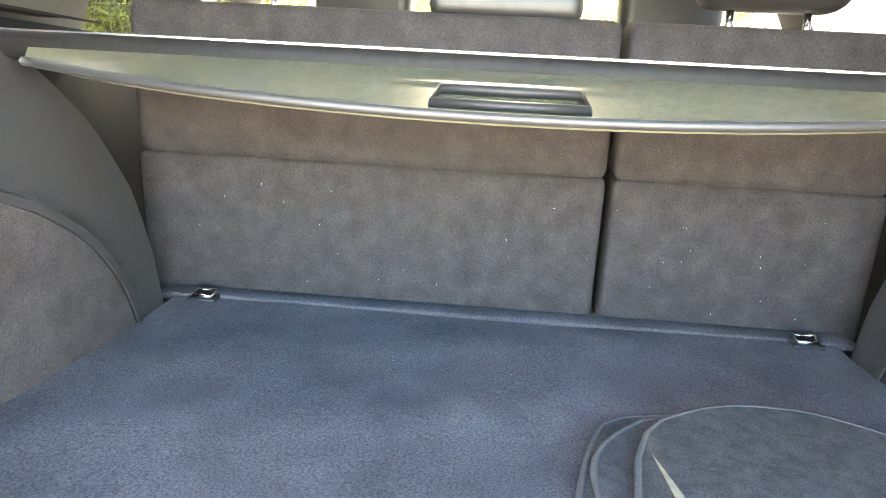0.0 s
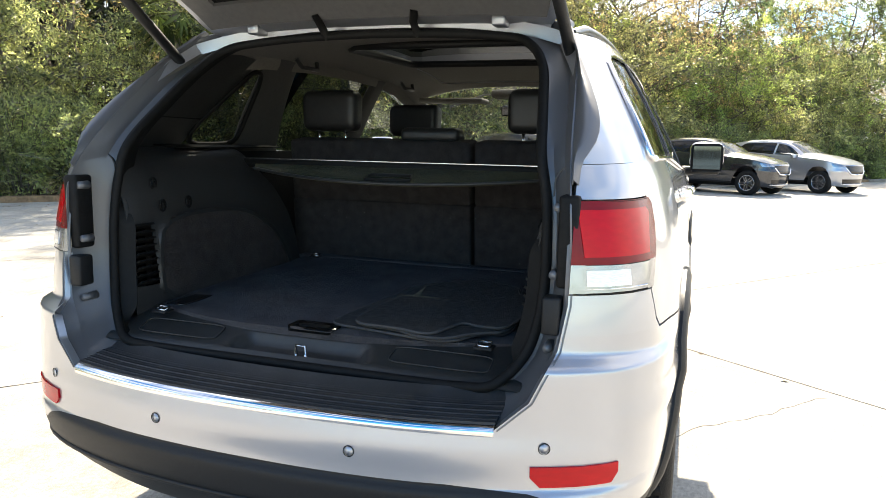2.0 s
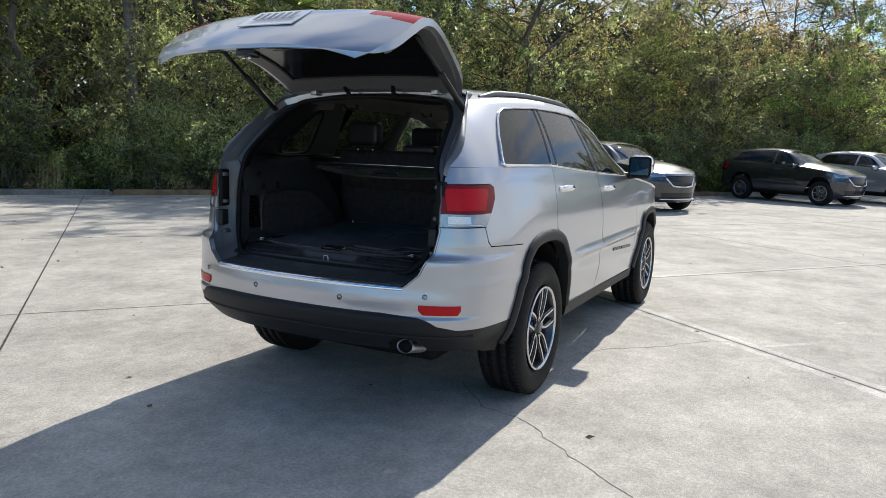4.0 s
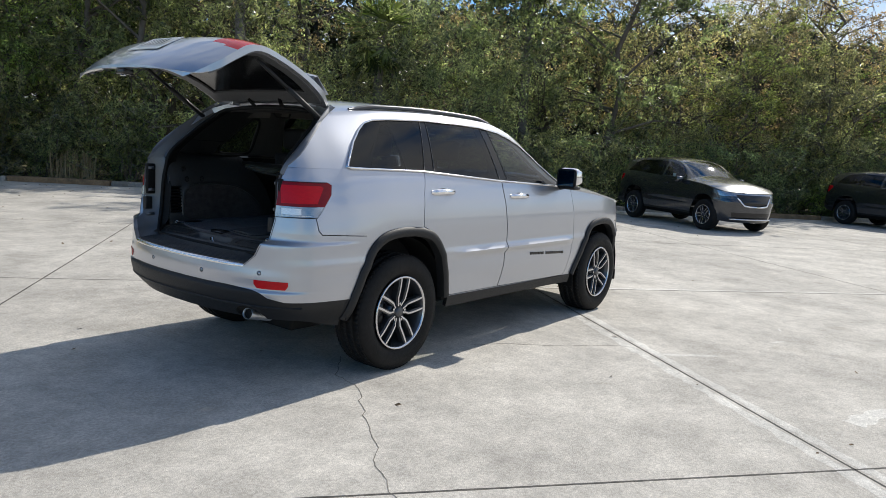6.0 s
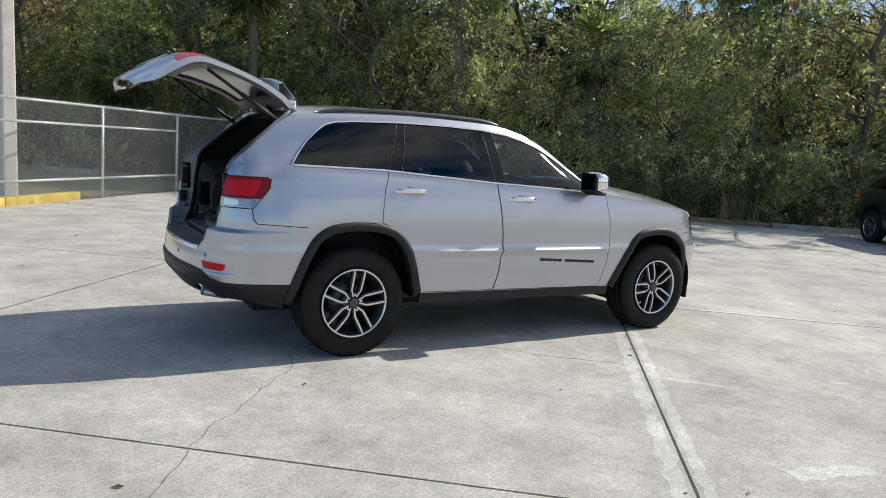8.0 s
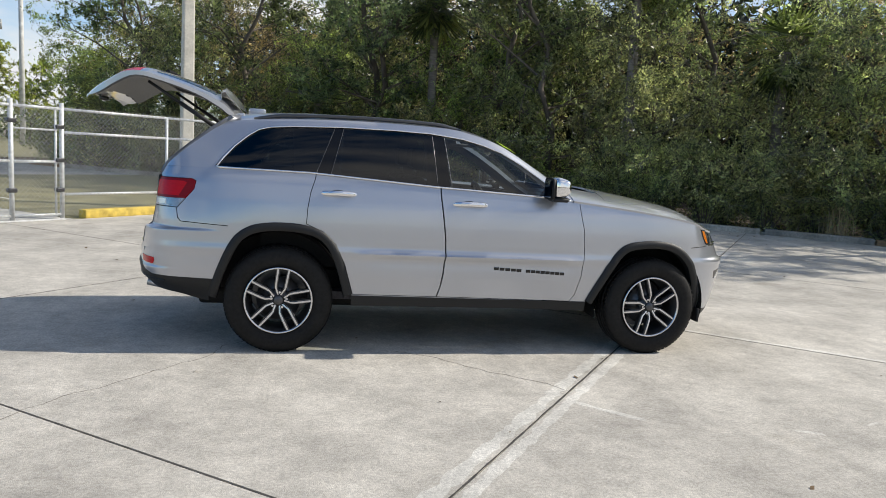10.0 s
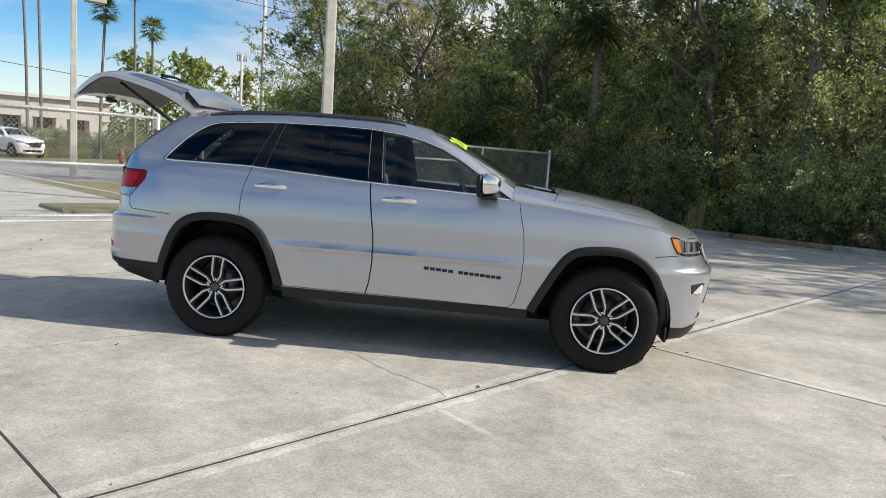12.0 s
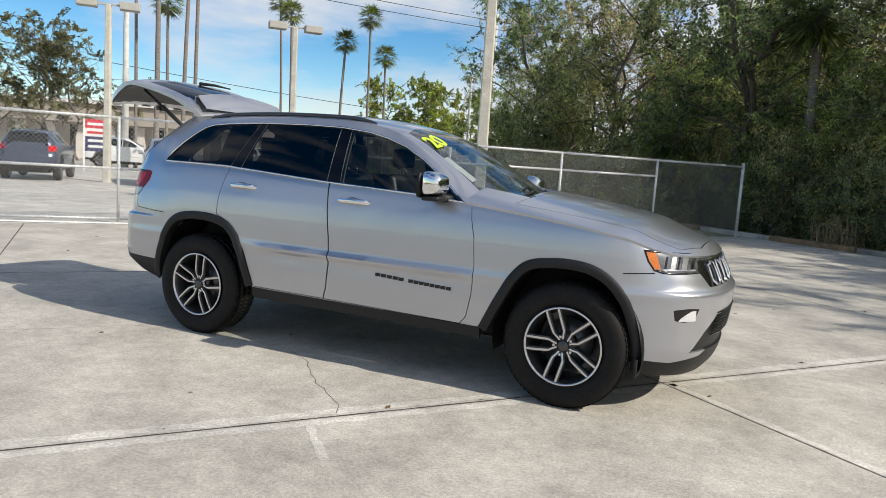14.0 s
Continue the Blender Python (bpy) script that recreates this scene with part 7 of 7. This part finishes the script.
def lamp_pole(height, r, heads, label):
    root = thing("lamp_pole", label, "lamp post", "car park lamp posts")
    bm = bmesh.new()
    box(bm, -r, r, -r, r, -0.05, height, bev=r * 0.25)
    for v in bm.verts:
        k = 1 - 0.3 * max(0, v.co.z) / height
        v.co.x, v.co.y = v.co.x * k, v.co.y * k
    part("pole", bm, M["pole"], root, smooth=False)
    for a in heads:
        bm = bmesh.new()
        m = Matrix.Rotation(a, 4, "Z")
        box(bm, 0.35, 1.0, -0.22, 0.22, height - 0.14, height + 0.12, bev=0.02, m=m)
        head = part("lamp_head", bm, M["lamp_box"], root, smooth=False)
        bm = bmesh.new()
        box(bm, 0.05, 0.4, -0.04, 0.04, height - 0.03, height + 0.03, m=m)
        part("arm", bm, M["lamp_box"], head, smooth=False)
    return root


put(lamp_pole(7.5, 0.135, (0.4, 3.54), "tall pale square lamp post behind the fence"), -2.23, 10.14, 20)
put(lamp_pole(6.2, 0.12, (0.3, 3.44), "square lamp post with twin box heads"), -13.3, 17.7, 30)
put(lamp_pole(6.1, 0.12, (0.3, 3.44), "square lamp post with twin box heads"), -17.5, 12.8, 30)

M["white_pole"] = material("weathered_white_pole", (0.52, 0.52, 0.50), 0.8, scale=3, amount=0.2, bump=0.2, bscale=30)


def utility_pole(height, r, arms, label):
    root = thing("utility_pole", label, "utility pole", "utility poles")
    bm = bmesh.new()
    cyl(bm, (0, 0, -0.1), (0, 0, height), r, r * 0.7, 12)
    part("pole", bm, M["white_pole"], root)
    for z, ln in arms:
        bm = bmesh.new()
        cyl(bm, (-ln, 0, z), (ln, 0, z), 0.07, n=6)
        arm = part("crossarm", bm, M["white_pole"], root)
        for x in (-ln, -ln * 0.5, ln * 0.5, ln):
            bm = bmesh.new()
            cyl(bm, (x, 0, z - 0.5), (x, 0, z + 0.3), 0.09, 0.05, n=6)
            part("insulator", bm, M["lamp_box"], arm)
    return root


def polar(x, y, heading, dist):
    return x + dist * math.cos(radians(heading)), y + dist * math.sin(radians(heading))


C11, C13, C14 = (1.149, -6.217), (3.177, -5.738), (3.988, -5.153)
put(utility_pole(17.0, 0.24, ((16.4, 1.7), (13.3, 1.4)), "tall white utility pole with two crossarms"), *polar(*C11, 109.5, 76), 20)
put(utility_pole(10.2, 0.16, ((10.0, 0.4),), "slim pole by the road"), *polar(*C11, 111.0, 72), 20)
put(utility_pole(10.6, 0.2, ((10.3, 2.6),), "distant utility pole with a wide crossarm"), *polar(*C11, 112.1, 100), 20)
put(utility_pole(9.0, 0.20, (), "thick white round pole"), *polar(*C14, 139.0, 44), 0)

for hd, dist, h, r, seed in ((127.3, 52, 11.0, 0.2, 61), (128.0, 55, 12.2, 0.2, 62), (123.6, 53, 9.6, 0.22, 63), (121.4, 52, 11.2, 0.2, 64), (120.1, 54, 8.9, 0.2, 65), (136.9, 41, 11.5, 0.3, 66), (136.2, 44, 9.3, 0.2, 67), (135.1, 40, 14.5, 0.22, 68), (134.3, 42, 15.5, 0.22, 69), (138.3, 45, 15.0, 0.2, 70), (137.0, 52, 4.6, 0.25, 71)):
    put(palm("palm_tree", h, r * 0.5, 28, 1.1, seed, "tall slim fan palm against the sky", "palm tree", "sky palms", drop=0.85), *polar(*C14, hd, dist))

fresh = [build_tree(81, 11.0, 4.0, 16000, M["leaf_fresh"], 0.2, leaf=0.13, label="broad light green tree beside the road"), build_tree(82, 8.5, 3.6, 9000, M["leaf_grey"], 0.25, leaf=0.10, bare=True, label="grey thinly leaved tree beside the lot", fork=8)]
for i, (hd, dist, k) in enumerate(((117.5, 80, 0), (119.8, 84, 0), (115.0, 90, 0), (113.0, 95, 0), (110.5, 110, 0), (107.5, 100, 0), (105.5, 92, 0), (144.0, 48, 1), (146.5, 52, 1), (142.0, 55, 1))):
    x, y = polar(*C14, hd, dist)
    m = pose(x, y, 0, 0, 0, 70 * i)
    if i in (0, 7):
        fresh[k].matrix_world = m
    else:
        copy_thing(fresh[k], m)
# far dark tree line
far = []
for k in range(46):
    x, y = polar(*C14, 96 + 1.5 * k, 125 + 12 * math.sin(k * 1.7))
    far.append((x, y))
rnd = np.random.default_rng(3)
cen = [(x, y, 1.2 + 2.6 * rnd.random()) for x, y in far for _ in range(3)]
ob = leaves("far_trees", cen, [3.2] * len(cen), 26000, 0.42, M["leaf"], rnd)
tagged(ob, "far dark tree line along the horizon", "trees", kind="stuff")
# added leaf backdrop closing bright gaps; its dark colour paints the wood's shade
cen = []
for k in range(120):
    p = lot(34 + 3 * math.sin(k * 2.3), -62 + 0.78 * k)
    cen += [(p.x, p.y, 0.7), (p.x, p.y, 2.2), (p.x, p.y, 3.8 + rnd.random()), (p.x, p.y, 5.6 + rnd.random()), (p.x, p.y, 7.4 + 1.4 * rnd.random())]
ob = leaves("wood_depth", cen, [1.9] * len(cen), 80000, 0.40, M["leaf_shade"], rnd)
tagged(ob, "dense leaf backdrop deep in the wood, coloured dark for shade", "undergrowth", kind="stuff")

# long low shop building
# tan tone puts the canopy's shade into its colour; the band reuses it
M["tan_shade_stucco"] = material("tan_shade_stucco", (0.40, 0.35, 0.30), 0.9, scale=1.5, amount=0.1, bump=0.2, bscale=40)
M["stucco"] = material("pale_stucco", (0.70, 0.64, 0.58), 0.9, scale=1.5, amount=0.1, bump=0.2, bscale=40)
M["shop_glass"] = material("dark_shop_glass", (0.03, 0.035, 0.04), 0.12, scale=2, amount=0.3)
shop = thing("shop_building", "long low beige shop building with an arcade", "building")
sx, sy = polar(*C13, 139.0, 62)
ex, ey = polar(*C13, 121.8, 60)
sl = math.hypot(ex - sx, ey - sy)
SM = Matrix.Translation((sx, sy, 0)) @ Matrix.Rotation(math.atan2(ey - sy, ex - sx), 4, "Z")


def shop_part(name, args, mat, bev=0.0):
    bm = boxes(args, bev=bev)
    bmesh.ops.transform(bm, matrix=SM, verts=bm.verts)
    return part(name, bm, mat, shop, smooth=False)


shop_part("wall", (-12, sl, 2.5, 14, 0, 3.7), M["stucco"])
shop_part("fascia", (sl * 0.55, sl, 0.0, 14.2, 2.6, 3.95), M["stucco"])
shop_part("canopy_fascia", (-12, sl * 0.55, -0.6, 14.2, 2.75, 4.2), M["tan_shade_stucco"])
shop_part("cornice", (sl * 0.55, sl + 0.2, -0.25, 14.4, 3.95, 4.2), M["white_paint"])
shop_part("canopy_cornice", (-12.2, sl * 0.55, -0.85, 14.4, 4.2, 4.5), M["white_paint"])
shop_part("band", (sl * 0.55, sl + 0.05, -0.08, 0.0, 3.15, 3.25), M["tan_shade_stucco"])
for k in range(14):
    x = -11 + (sl + 10) * k / 13
    shop_part("column", (x - 0.35, x + 0.35, 0.0, 0.7, 0, 2.65), M["stucco"])
    if k < 13:
        shop_part("shop_window", (x + 0.6, x + (sl + 10) / 13 - 0.6, 2.44, 2.5, 0.3, 2.6), M["shop_glass"])

# clipped hedge before the shop
ha, hb = polar(*C13, 127.0, 50), polar(*C11, 115.5, 60)
for k in range(17):
    t = k / 16
    copy_thing(bushes[k % 3], pose(ha[0] + (hb[0] - ha[0]) * t, ha[1] + (hb[1] - ha[1]) * t, 0, 0, 0, 77 * k) @ Matrix.Diagonal((1.1, 1.1, (0.8, 1.1, 0.6)[k % 3], 1)))

# overhead wire
M["wire"] = material("black_wire", (0.02, 0.02, 0.02), 0.6, scale=5, amount=0.1)
for h0, h1, d0, d1 in ((9.3, 6.6, (150, 70), (112, 90)), (16.2, 16.0, (150, 60), (109.5, 76)), (15.4, 15.2, (150, 60), (109.5, 76))):
    a, b = polar(*C14, *d0), polar(*C14, *d1)
    pts = [(a[0] + (b[0] - a[0]) * t, a[1] + (b[1] - a[1]) * t, h0 + (h1 - h0) * t - 2.0 * t * (1 - t)) for t in [k / 20 for k in range(21)]]
    ob = link("overhead_wire", tube(bmesh.new(), pts, 0.03, 5), M["wire"])
    tagged(ob, "thin black overhead wire against the sky", "wire")
# red hydrants beyond the road
M["hydrant"] = material("red_hydrant_paint", (0.27, 0.07, 0.045), 0.6, scale=10, amount=0.2)
for hd, dist in ((118.0, 45), (118.8, 46)):
    h = thing("hydrant", "red pipe hydrant standing in the grass", "hydrant", "hydrants")
    bm = bmesh.new()
    cyl(bm, (0, 0, 0), (0, 0, 0.75), 0.12, 0.11, 12)
    part("barrel", bm, M["hydrant"], h)
    bm = bmesh.new()
    cyl(bm, (-0.22, 0, 0.5), (0.22, 0, 0.5), 0.07, n=10)
    part("outlet", bm, M["hydrant"], h)
    put(h, *polar(*C11, hd, dist))


# ---- other parked cars, simpler and farther off ----
M["film"] = material("white_paper_label", (0.72, 0.74, 0.72), 0.7, scale=30, amount=0.06)
COARSE = dense(PLAN, 0.12)
SCALE = Matrix.Diagonal((0.926, 0.95, 0.955, 1))


plain = lathe([(0.235, -0.10), (0.27, -0.125), (0.31, -0.133), (0.35, -0.127), (0.378, -0.105), (0.389, -0.06), (0.389, 0.06), (0.378, 0.105), (0.35, 0.127), (0.31, 0.133), (0.235, 0.10)], 48)
PLAIN_TYRE = bpy.data.meshes.new("tyre")
plain.to_mesh(PLAIN_TYRE)
plain.free()
PLAIN_TYRE.materials.append(M["rubber"])
PLAIN_TYRE.polygons.foreach_set("use_smooth", [True] * len(PLAIN_TYRE.polygons))


def far_car(paint, label, group="parked cars", film=False):
    root = thing("parked_car", label, "car", group)

    def add(name, bm, mat, thick=0.0, parent=None, smooth=True, lab=""):
        for v in bm.verts:
            if v.co.x > 2.915:
                v.co.x = 2.915 + (v.co.x - 2.915) * 0.86
        bmesh.ops.transform(bm, matrix=SCALE, verts=bm.verts)
        return part(name, bm, mat, parent or root, lab, thick=thick, smooth=smooth)

    cols = []
    for p in COARSE:
        za, zb = ip(p[0], Z_LOW) + 0.02, ip(p[0], Z_TOP)
        cols.append([skin_point(p, za + (zb - za) * v / 16) + Vector((0.07 * smooth01(p[0], 3.2, 3.6) * smooth01(v, 7, 16), 0, 0)) for v in range(17)])
    lp = cols + [[Vector((q.x, -q.y, q.z)) for q in col] for col in cols[-2:0:-1]]
    lp.append(lp[0])
    low = sheet(lp)
    for poly in (grow(ARCH_R, -0.02), grow(ARCH_F, -0.02), SILL, BLACK_R, HEAD_L, LAMP_R):
        cut(low, poly)
    MASK = [(-0.55, 0.93), (0.55, 0.93), (0.36, 0.66), (-0.36, 0.66)]
    AIR = [(-0.62, 0.50), (0.62, 0.50), (0.58, 0.36), (-0.58, 0.36)]
    for poly in (MASK, AIR):
        cut(low, poly, (1, 2), lambda c: c.x > 3.3)
    take(low, lambda c: abs(c.y) > 0.5 and (inside(xz(c), grow(ARCH_R, -0.02)) or inside(xz(c), grow(ARCH_F, -0.02)))).free()
    add("grille", take(low, lambda c: c.x > 3.3 and inside(yz(c), MASK)), M["gloss_black"])
    add("air_intake", take(low, lambda c: c.x > 3.3 and inside(yz(c), AIR)), M["gloss_black"])
    for sgn in (-1, 1):
        add("headlamp", take(low, lambda c: c.x > 3.3 and c.y * sgn > 0 and inside(xz(c), HEAD_L)), M["lens_tray"])
        add("tail_lamp", take(low, lambda c: c.x < -0.5 and c.y * sgn > 0 and abs(c.y) > 0.45 and inside(xz(c), LAMP_R)), M["red_lens"])
    add("bumper_cladding", take(low, lambda c: inside(xz(c), BLACK_R)), M["bumper_plastic"], 0.02)
    for sgn in (-1, 1):
        add("sill_cladding", take(low, lambda c: c.y * sgn > 0 and inside(xz(c), SILL)), M["bumper_plastic"], 0.02)
    add("body", low, M[paint], 0.02)
    rows = []
    for p in COARSE:
        e = skin_point(p, ip(p[0], Z_TOP)) + Vector((0.07 * smooth01(p[0], 3.2, 3.6), 0, 0))
        if p[0] < 2.1 or e.y < 0.01:
            continue
        rows.append([Vector((e.x, e.y * t, e.z + ip(e.x, [(2.1, 0.14), (3.0, 0.10), (3.5, 0.06), (3.70, 0.0)]) * (1 - abs(t) ** 2.4))) for t in [math.sin(math.pi / 2 * k / 8) for k in range(-8, 9)]])
    add("bonnet", sheet(rows), M[paint], 0.01)
    up = sheet([upper_section(x) for x in [-0.93 + 3.5 * k / 34 for k in range(35)]])
    BACK = [(-1.3, 1.2), (-0.93, 1.22), (-0.86, 1.34), (-0.75, 1.50), (-0.66, 1.60), (-0.62, 1.9), (-1.3, 1.9)]
    cut(up, DLO)
    cut(up, SCREEN, (0, 1))
    cut(up, BACK)
    take(up, lambda c: inside(xz(c), BACK)).free()
    for nm, x0, x1 in (("quarter_window", -0.6, 0.28), ("rear_window_pane", 0.28, 1.14), ("front_window_pane", 1.2, 2.4)):
        cut(up, [(x0, 1.0), (x1, 1.0), (x1, 1.8), (x0, 1.8)], (0, 2), lambda c: inside(xz(c), DLO))
        for sgn in (-1, 1):
            add(nm, take(up, lambda c: c.y * sgn > 0 and on_side(c) and inside(xz(c), DLO) and x0 < c.x < x1), M["glass"] if x0 > 1 else M["glass_dark"])
    take(up, lambda c: c.x > 2.42 and not inside((c.x, c.y), SCREEN)).free()
    add("windscreen", take(up, lambda c: inside((c.x, c.y), SCREEN)), M["windscreen"])
    add("roof", up, M[paint], 0.02)
    rows = [[Vector((x, y, z)) for y in (-0.66, -0.4, 0, 0.4, 0.66)] for x, z in ((-0.98, 0.80), (-0.97, 1.05), (-0.93, 1.22))]
    gate = add("tailgate", sheet(rows, True), M[paint], 0.01)
    rows = [[Vector((x, y, z)) for y in (-w2, 0, w2)] for x, z, w2 in ((-0.93, 1.22, 0.66), (-0.75, 1.50, 0.60), (-0.64, 1.64, 0.56))]
    add("rear_window", sheet(rows, True), M["gloss_black"])
    for sgn in (-1, 1):
        add("door_mirror", boxes((1.95, 2.08, min(sgn * 0.95, sgn * 1.13), max(sgn * 0.95, sgn * 1.13), 1.13, 1.27), bev=0.03), M[paint])
        bm = bmesh.new()
        tube(bm, [(front_x(0.57, 0.92) + 0.035, sgn * 0.57, 0.92), (front_x(0.46, 0.79) + 0.045, sgn * 0.46, 0.79), (front_x(0.36, 0.67) + 0.055, sgn * 0.36, 0.67), (front_x(0.2, 0.65) + 0.055, sgn * 0.2, 0.65), (front_x(0.0, 0.65) + 0.055, 0.0, 0.65)], 0.022, 6)
        add("grille_trim", bm, M["chrome"])
        for x in (0.40, 1.38):
            add("door_handle", boxes((x - 0.1, x + 0.1, min(sgn * 0.92, sgn * 0.955), max(sgn * 0.92, sgn * 0.955), 1.07, 1.095), bev=0.008), M[paint])
    bm = bmesh.new()
    tube(bm, [(front_x(abs(y), 0.36) + 0.075, y, 0.335) for y in (-0.66, -0.5, -0.3, 0.0, 0.3, 0.5, 0.66)], 0.02, 6)
    add("chin_bar", bm, M["satin"])
    for x in (0.1, 0.9):
        add("seat_row", boxes((x, x + 0.22, -0.6, 0.6, 0.5, 1.25), bev=0.04), M["leather"])
    add("dashboard", boxes((1.9, 2.3, -0.7, 0.7, 0.7, 1.05), bev=0.05), M["trim"])
    add("underbody", boxes((-0.6, 3.4, -0.62, 0.62, 0.26, 0.5), bev=0.03), M["seal"])
    if film:
        for sgn in (-1, 1):
            add("window_label", boxes((1.38, 1.50, min(sgn * 0.72, sgn * 0.725), max(sgn * 0.72, sgn * 0.725), 1.25, 1.33)), M["film"], smooth=False, lab="white paper window label")
    for x in (0.0, 2.915 * 0.926):
        for sgn in (-1, 1):
            wcopy = copy_thing(wheel, pose(x, sgn * 0.775, 0.365, 0, 20 + 90 * x, 0 if sgn < 0 else 180))
            wcopy.parent = root
            for child in wcopy.children:
                if child.name.startswith("tyre"):
                    child.data = PLAIN_TYRE
            wcopy.matrix_basis = wcopy.matrix_basis @ Matrix.Diagonal((0.95, 0.9, 0.95, 1))
    return root


dark = far_car("dark_paint", "dark grey compact SUV parked before the trees", film=True)
dark.matrix_world = pose(15.78, 3.45, 0, 0, 0, 240)
copy_thing(dark, pose(22.6, -0.6, 0, 0, 0, 240))
silver = far_car("paint", "silver SUV parked on the concrete lot")
silver.matrix_world = LOT @ pose(13.2, -21.7, 0, 0, 0, 180)


def facing(ob, x, y, tx, ty, turn=0.0, fresh=False):
    m = pose(x, y, 0, 0, 0, math.degrees(math.atan2(ty - y, tx - x)) + turn)
    if fresh:
        ob.matrix_world = m
        return ob
    return copy_thing(ob, m)


facing(silver, -16.9, 15.0, *C13, 5)
white = facing(far_car("white_paint", "white SUV parked beyond the fence"), *polar(*C14, 140.4, 44), *C14, 80, True)
blue = facing(far_car("blue_paint", "dark blue SUV parked beyond the fence"), *polar(*C14, 144.8, 28), *C14, 170, True)
facing(white, *polar(*C13, 128.8, 50), *C13, 30)
facing(blue, *polar(*C13, 130.2, 52), *C13, 80)
facing(white, *polar(*C13, 126.0, 55), *C13, 95)


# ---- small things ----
# added black box that keeps sun from leaking between the seat backs
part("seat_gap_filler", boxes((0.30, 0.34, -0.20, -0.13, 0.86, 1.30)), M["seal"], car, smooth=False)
M["lint"] = material("pale_lint", (0.5, 0.49, 0.47), 0.9, scale=90, amount=0.1)
rn = random.Random(77)
bm = bmesh.new()
for k in range(90):
    if k < 60:
        x, y = rn.uniform(-0.70, 0.14), rn.uniform(-0.05, 0.52) if rn.random() < 0.8 else rn.uniform(-0.5, 0.5)
        if y < -0.05 and -0.75 < x < 0.08:
            p, d1, d2 = Vector((x, y, floor_z(x) + 0.0435)), Vector((1, 0, 0)), Vector((0, 1, 0))
        else:
            p, d1, d2 = Vector((x, y, floor_z(x) + 0.004)), Vector((1, 0, 0)), Vector((0, 1, 0))
    else:
        y, z = rn.uniform(-0.54, 0.55), rn.uniform(0.90, 1.08)
        p, d1, d2 = LEAN @ Vector((0.2025, y, z)), Vector((0, 1, 0)), Vector((0, 0, 1))
    a = rn.uniform(0, 6.28)
    ln, wd = rn.choice((0.0007, 0.0009, 0.0012, 0.0022)), 0.0005
    e1, e2 = (d1 * math.cos(a) + d2 * math.sin(a)) * ln, (d2 * math.cos(a) - d1 * math.sin(a)) * wd
    bm.faces.new([bm.verts.new(q) for q in (p - e1, p + e2, p + e1, p - e2)])
lint = link("lint", bm, M["lint"], smooth=False)
tagged(lint, "tiny pale lint specks on the dark carpet", "lint", kind="stuff")

# lot sign beyond the fence, red over white over navy
M["sign_red"] = material("red_sign_panel", (0.55, 0.03, 0.05), 0.5, scale=8, amount=0.06)
M["sign_navy"] = material("navy_sign_panel", (0.025, 0.03, 0.09), 0.5, scale=8, amount=0.06)
sign = thing("lot_sign", "red, white and navy sign board on posts", "sign")
for nm, z0, z1, mat in (("red_panel", 2.0, 2.42, "sign_red"), ("white_panel", 1.62, 2.0, "white_paint"), ("navy_panel", 0.92, 1.62, "sign_navy")):
    part(nm, boxes((-0.02, 0.02, -0.58, 0.58, z0, z1)), M[mat], sign, smooth=False)
for k, (z, w2, mat) in enumerate(((2.2, 0.42, "white_paint"), (1.80, 0.45, "sign_red"), (1.42, 0.40, "white_paint"), (1.15, 0.38, "white_paint"))):
    part("text_bar", boxes((-0.028, 0.028, -w2, w2, z - 0.06, z + 0.06)), M[mat], sign, smooth=False)
for y in (-0.56, 0.56):
    part("post", boxes((-0.04, 0.04, y - 0.04, y + 0.04, -0.05, 2.42)), M["white_paint"], sign, smooth=False)
put(sign, -25.5, 18.9, -38)


# wipers and a paper sheet behind the windscreen
def screen_z(x, y):
    return ip(x, RAIL_Z) + (ip(x, ROOF_Z) - ip(x, RAIL_Z)) * (1 - min(1.0, abs(y) / ip(x, RAIL_Y)) ** 2.8)


for y0, y1 in ((-0.52, 0.06), (0.02, 0.56)):
    pts = [(2.44 - 0.10 * k / 8 - 0.10 * ((y0 + (y1 - y0) * k / 8) / 0.7) ** 2, y0 + (y1 - y0) * k / 8) for k in range(9)]
    bm = tube(bmesh.new(), [Vector((x, y, screen_z(x, y) + 0.012)) for x, y in pts], 0.009, 6)
    part("wiper", bm, M["bumper_plastic"], car, "black windscreen wiper")
rows = [[Vector((x, y, screen_z(x, y) - 0.012)) for y in (-0.60 - 0.10 * (x - 1.90), -0.53 - 0.10 * (x - 1.90))] for x in [1.88 + 0.03 * k for k in range(9)]]
part("paper_sheet", sheet(rows), M["film"], car, "white paper sheet behind the windscreen", thick=0.001)
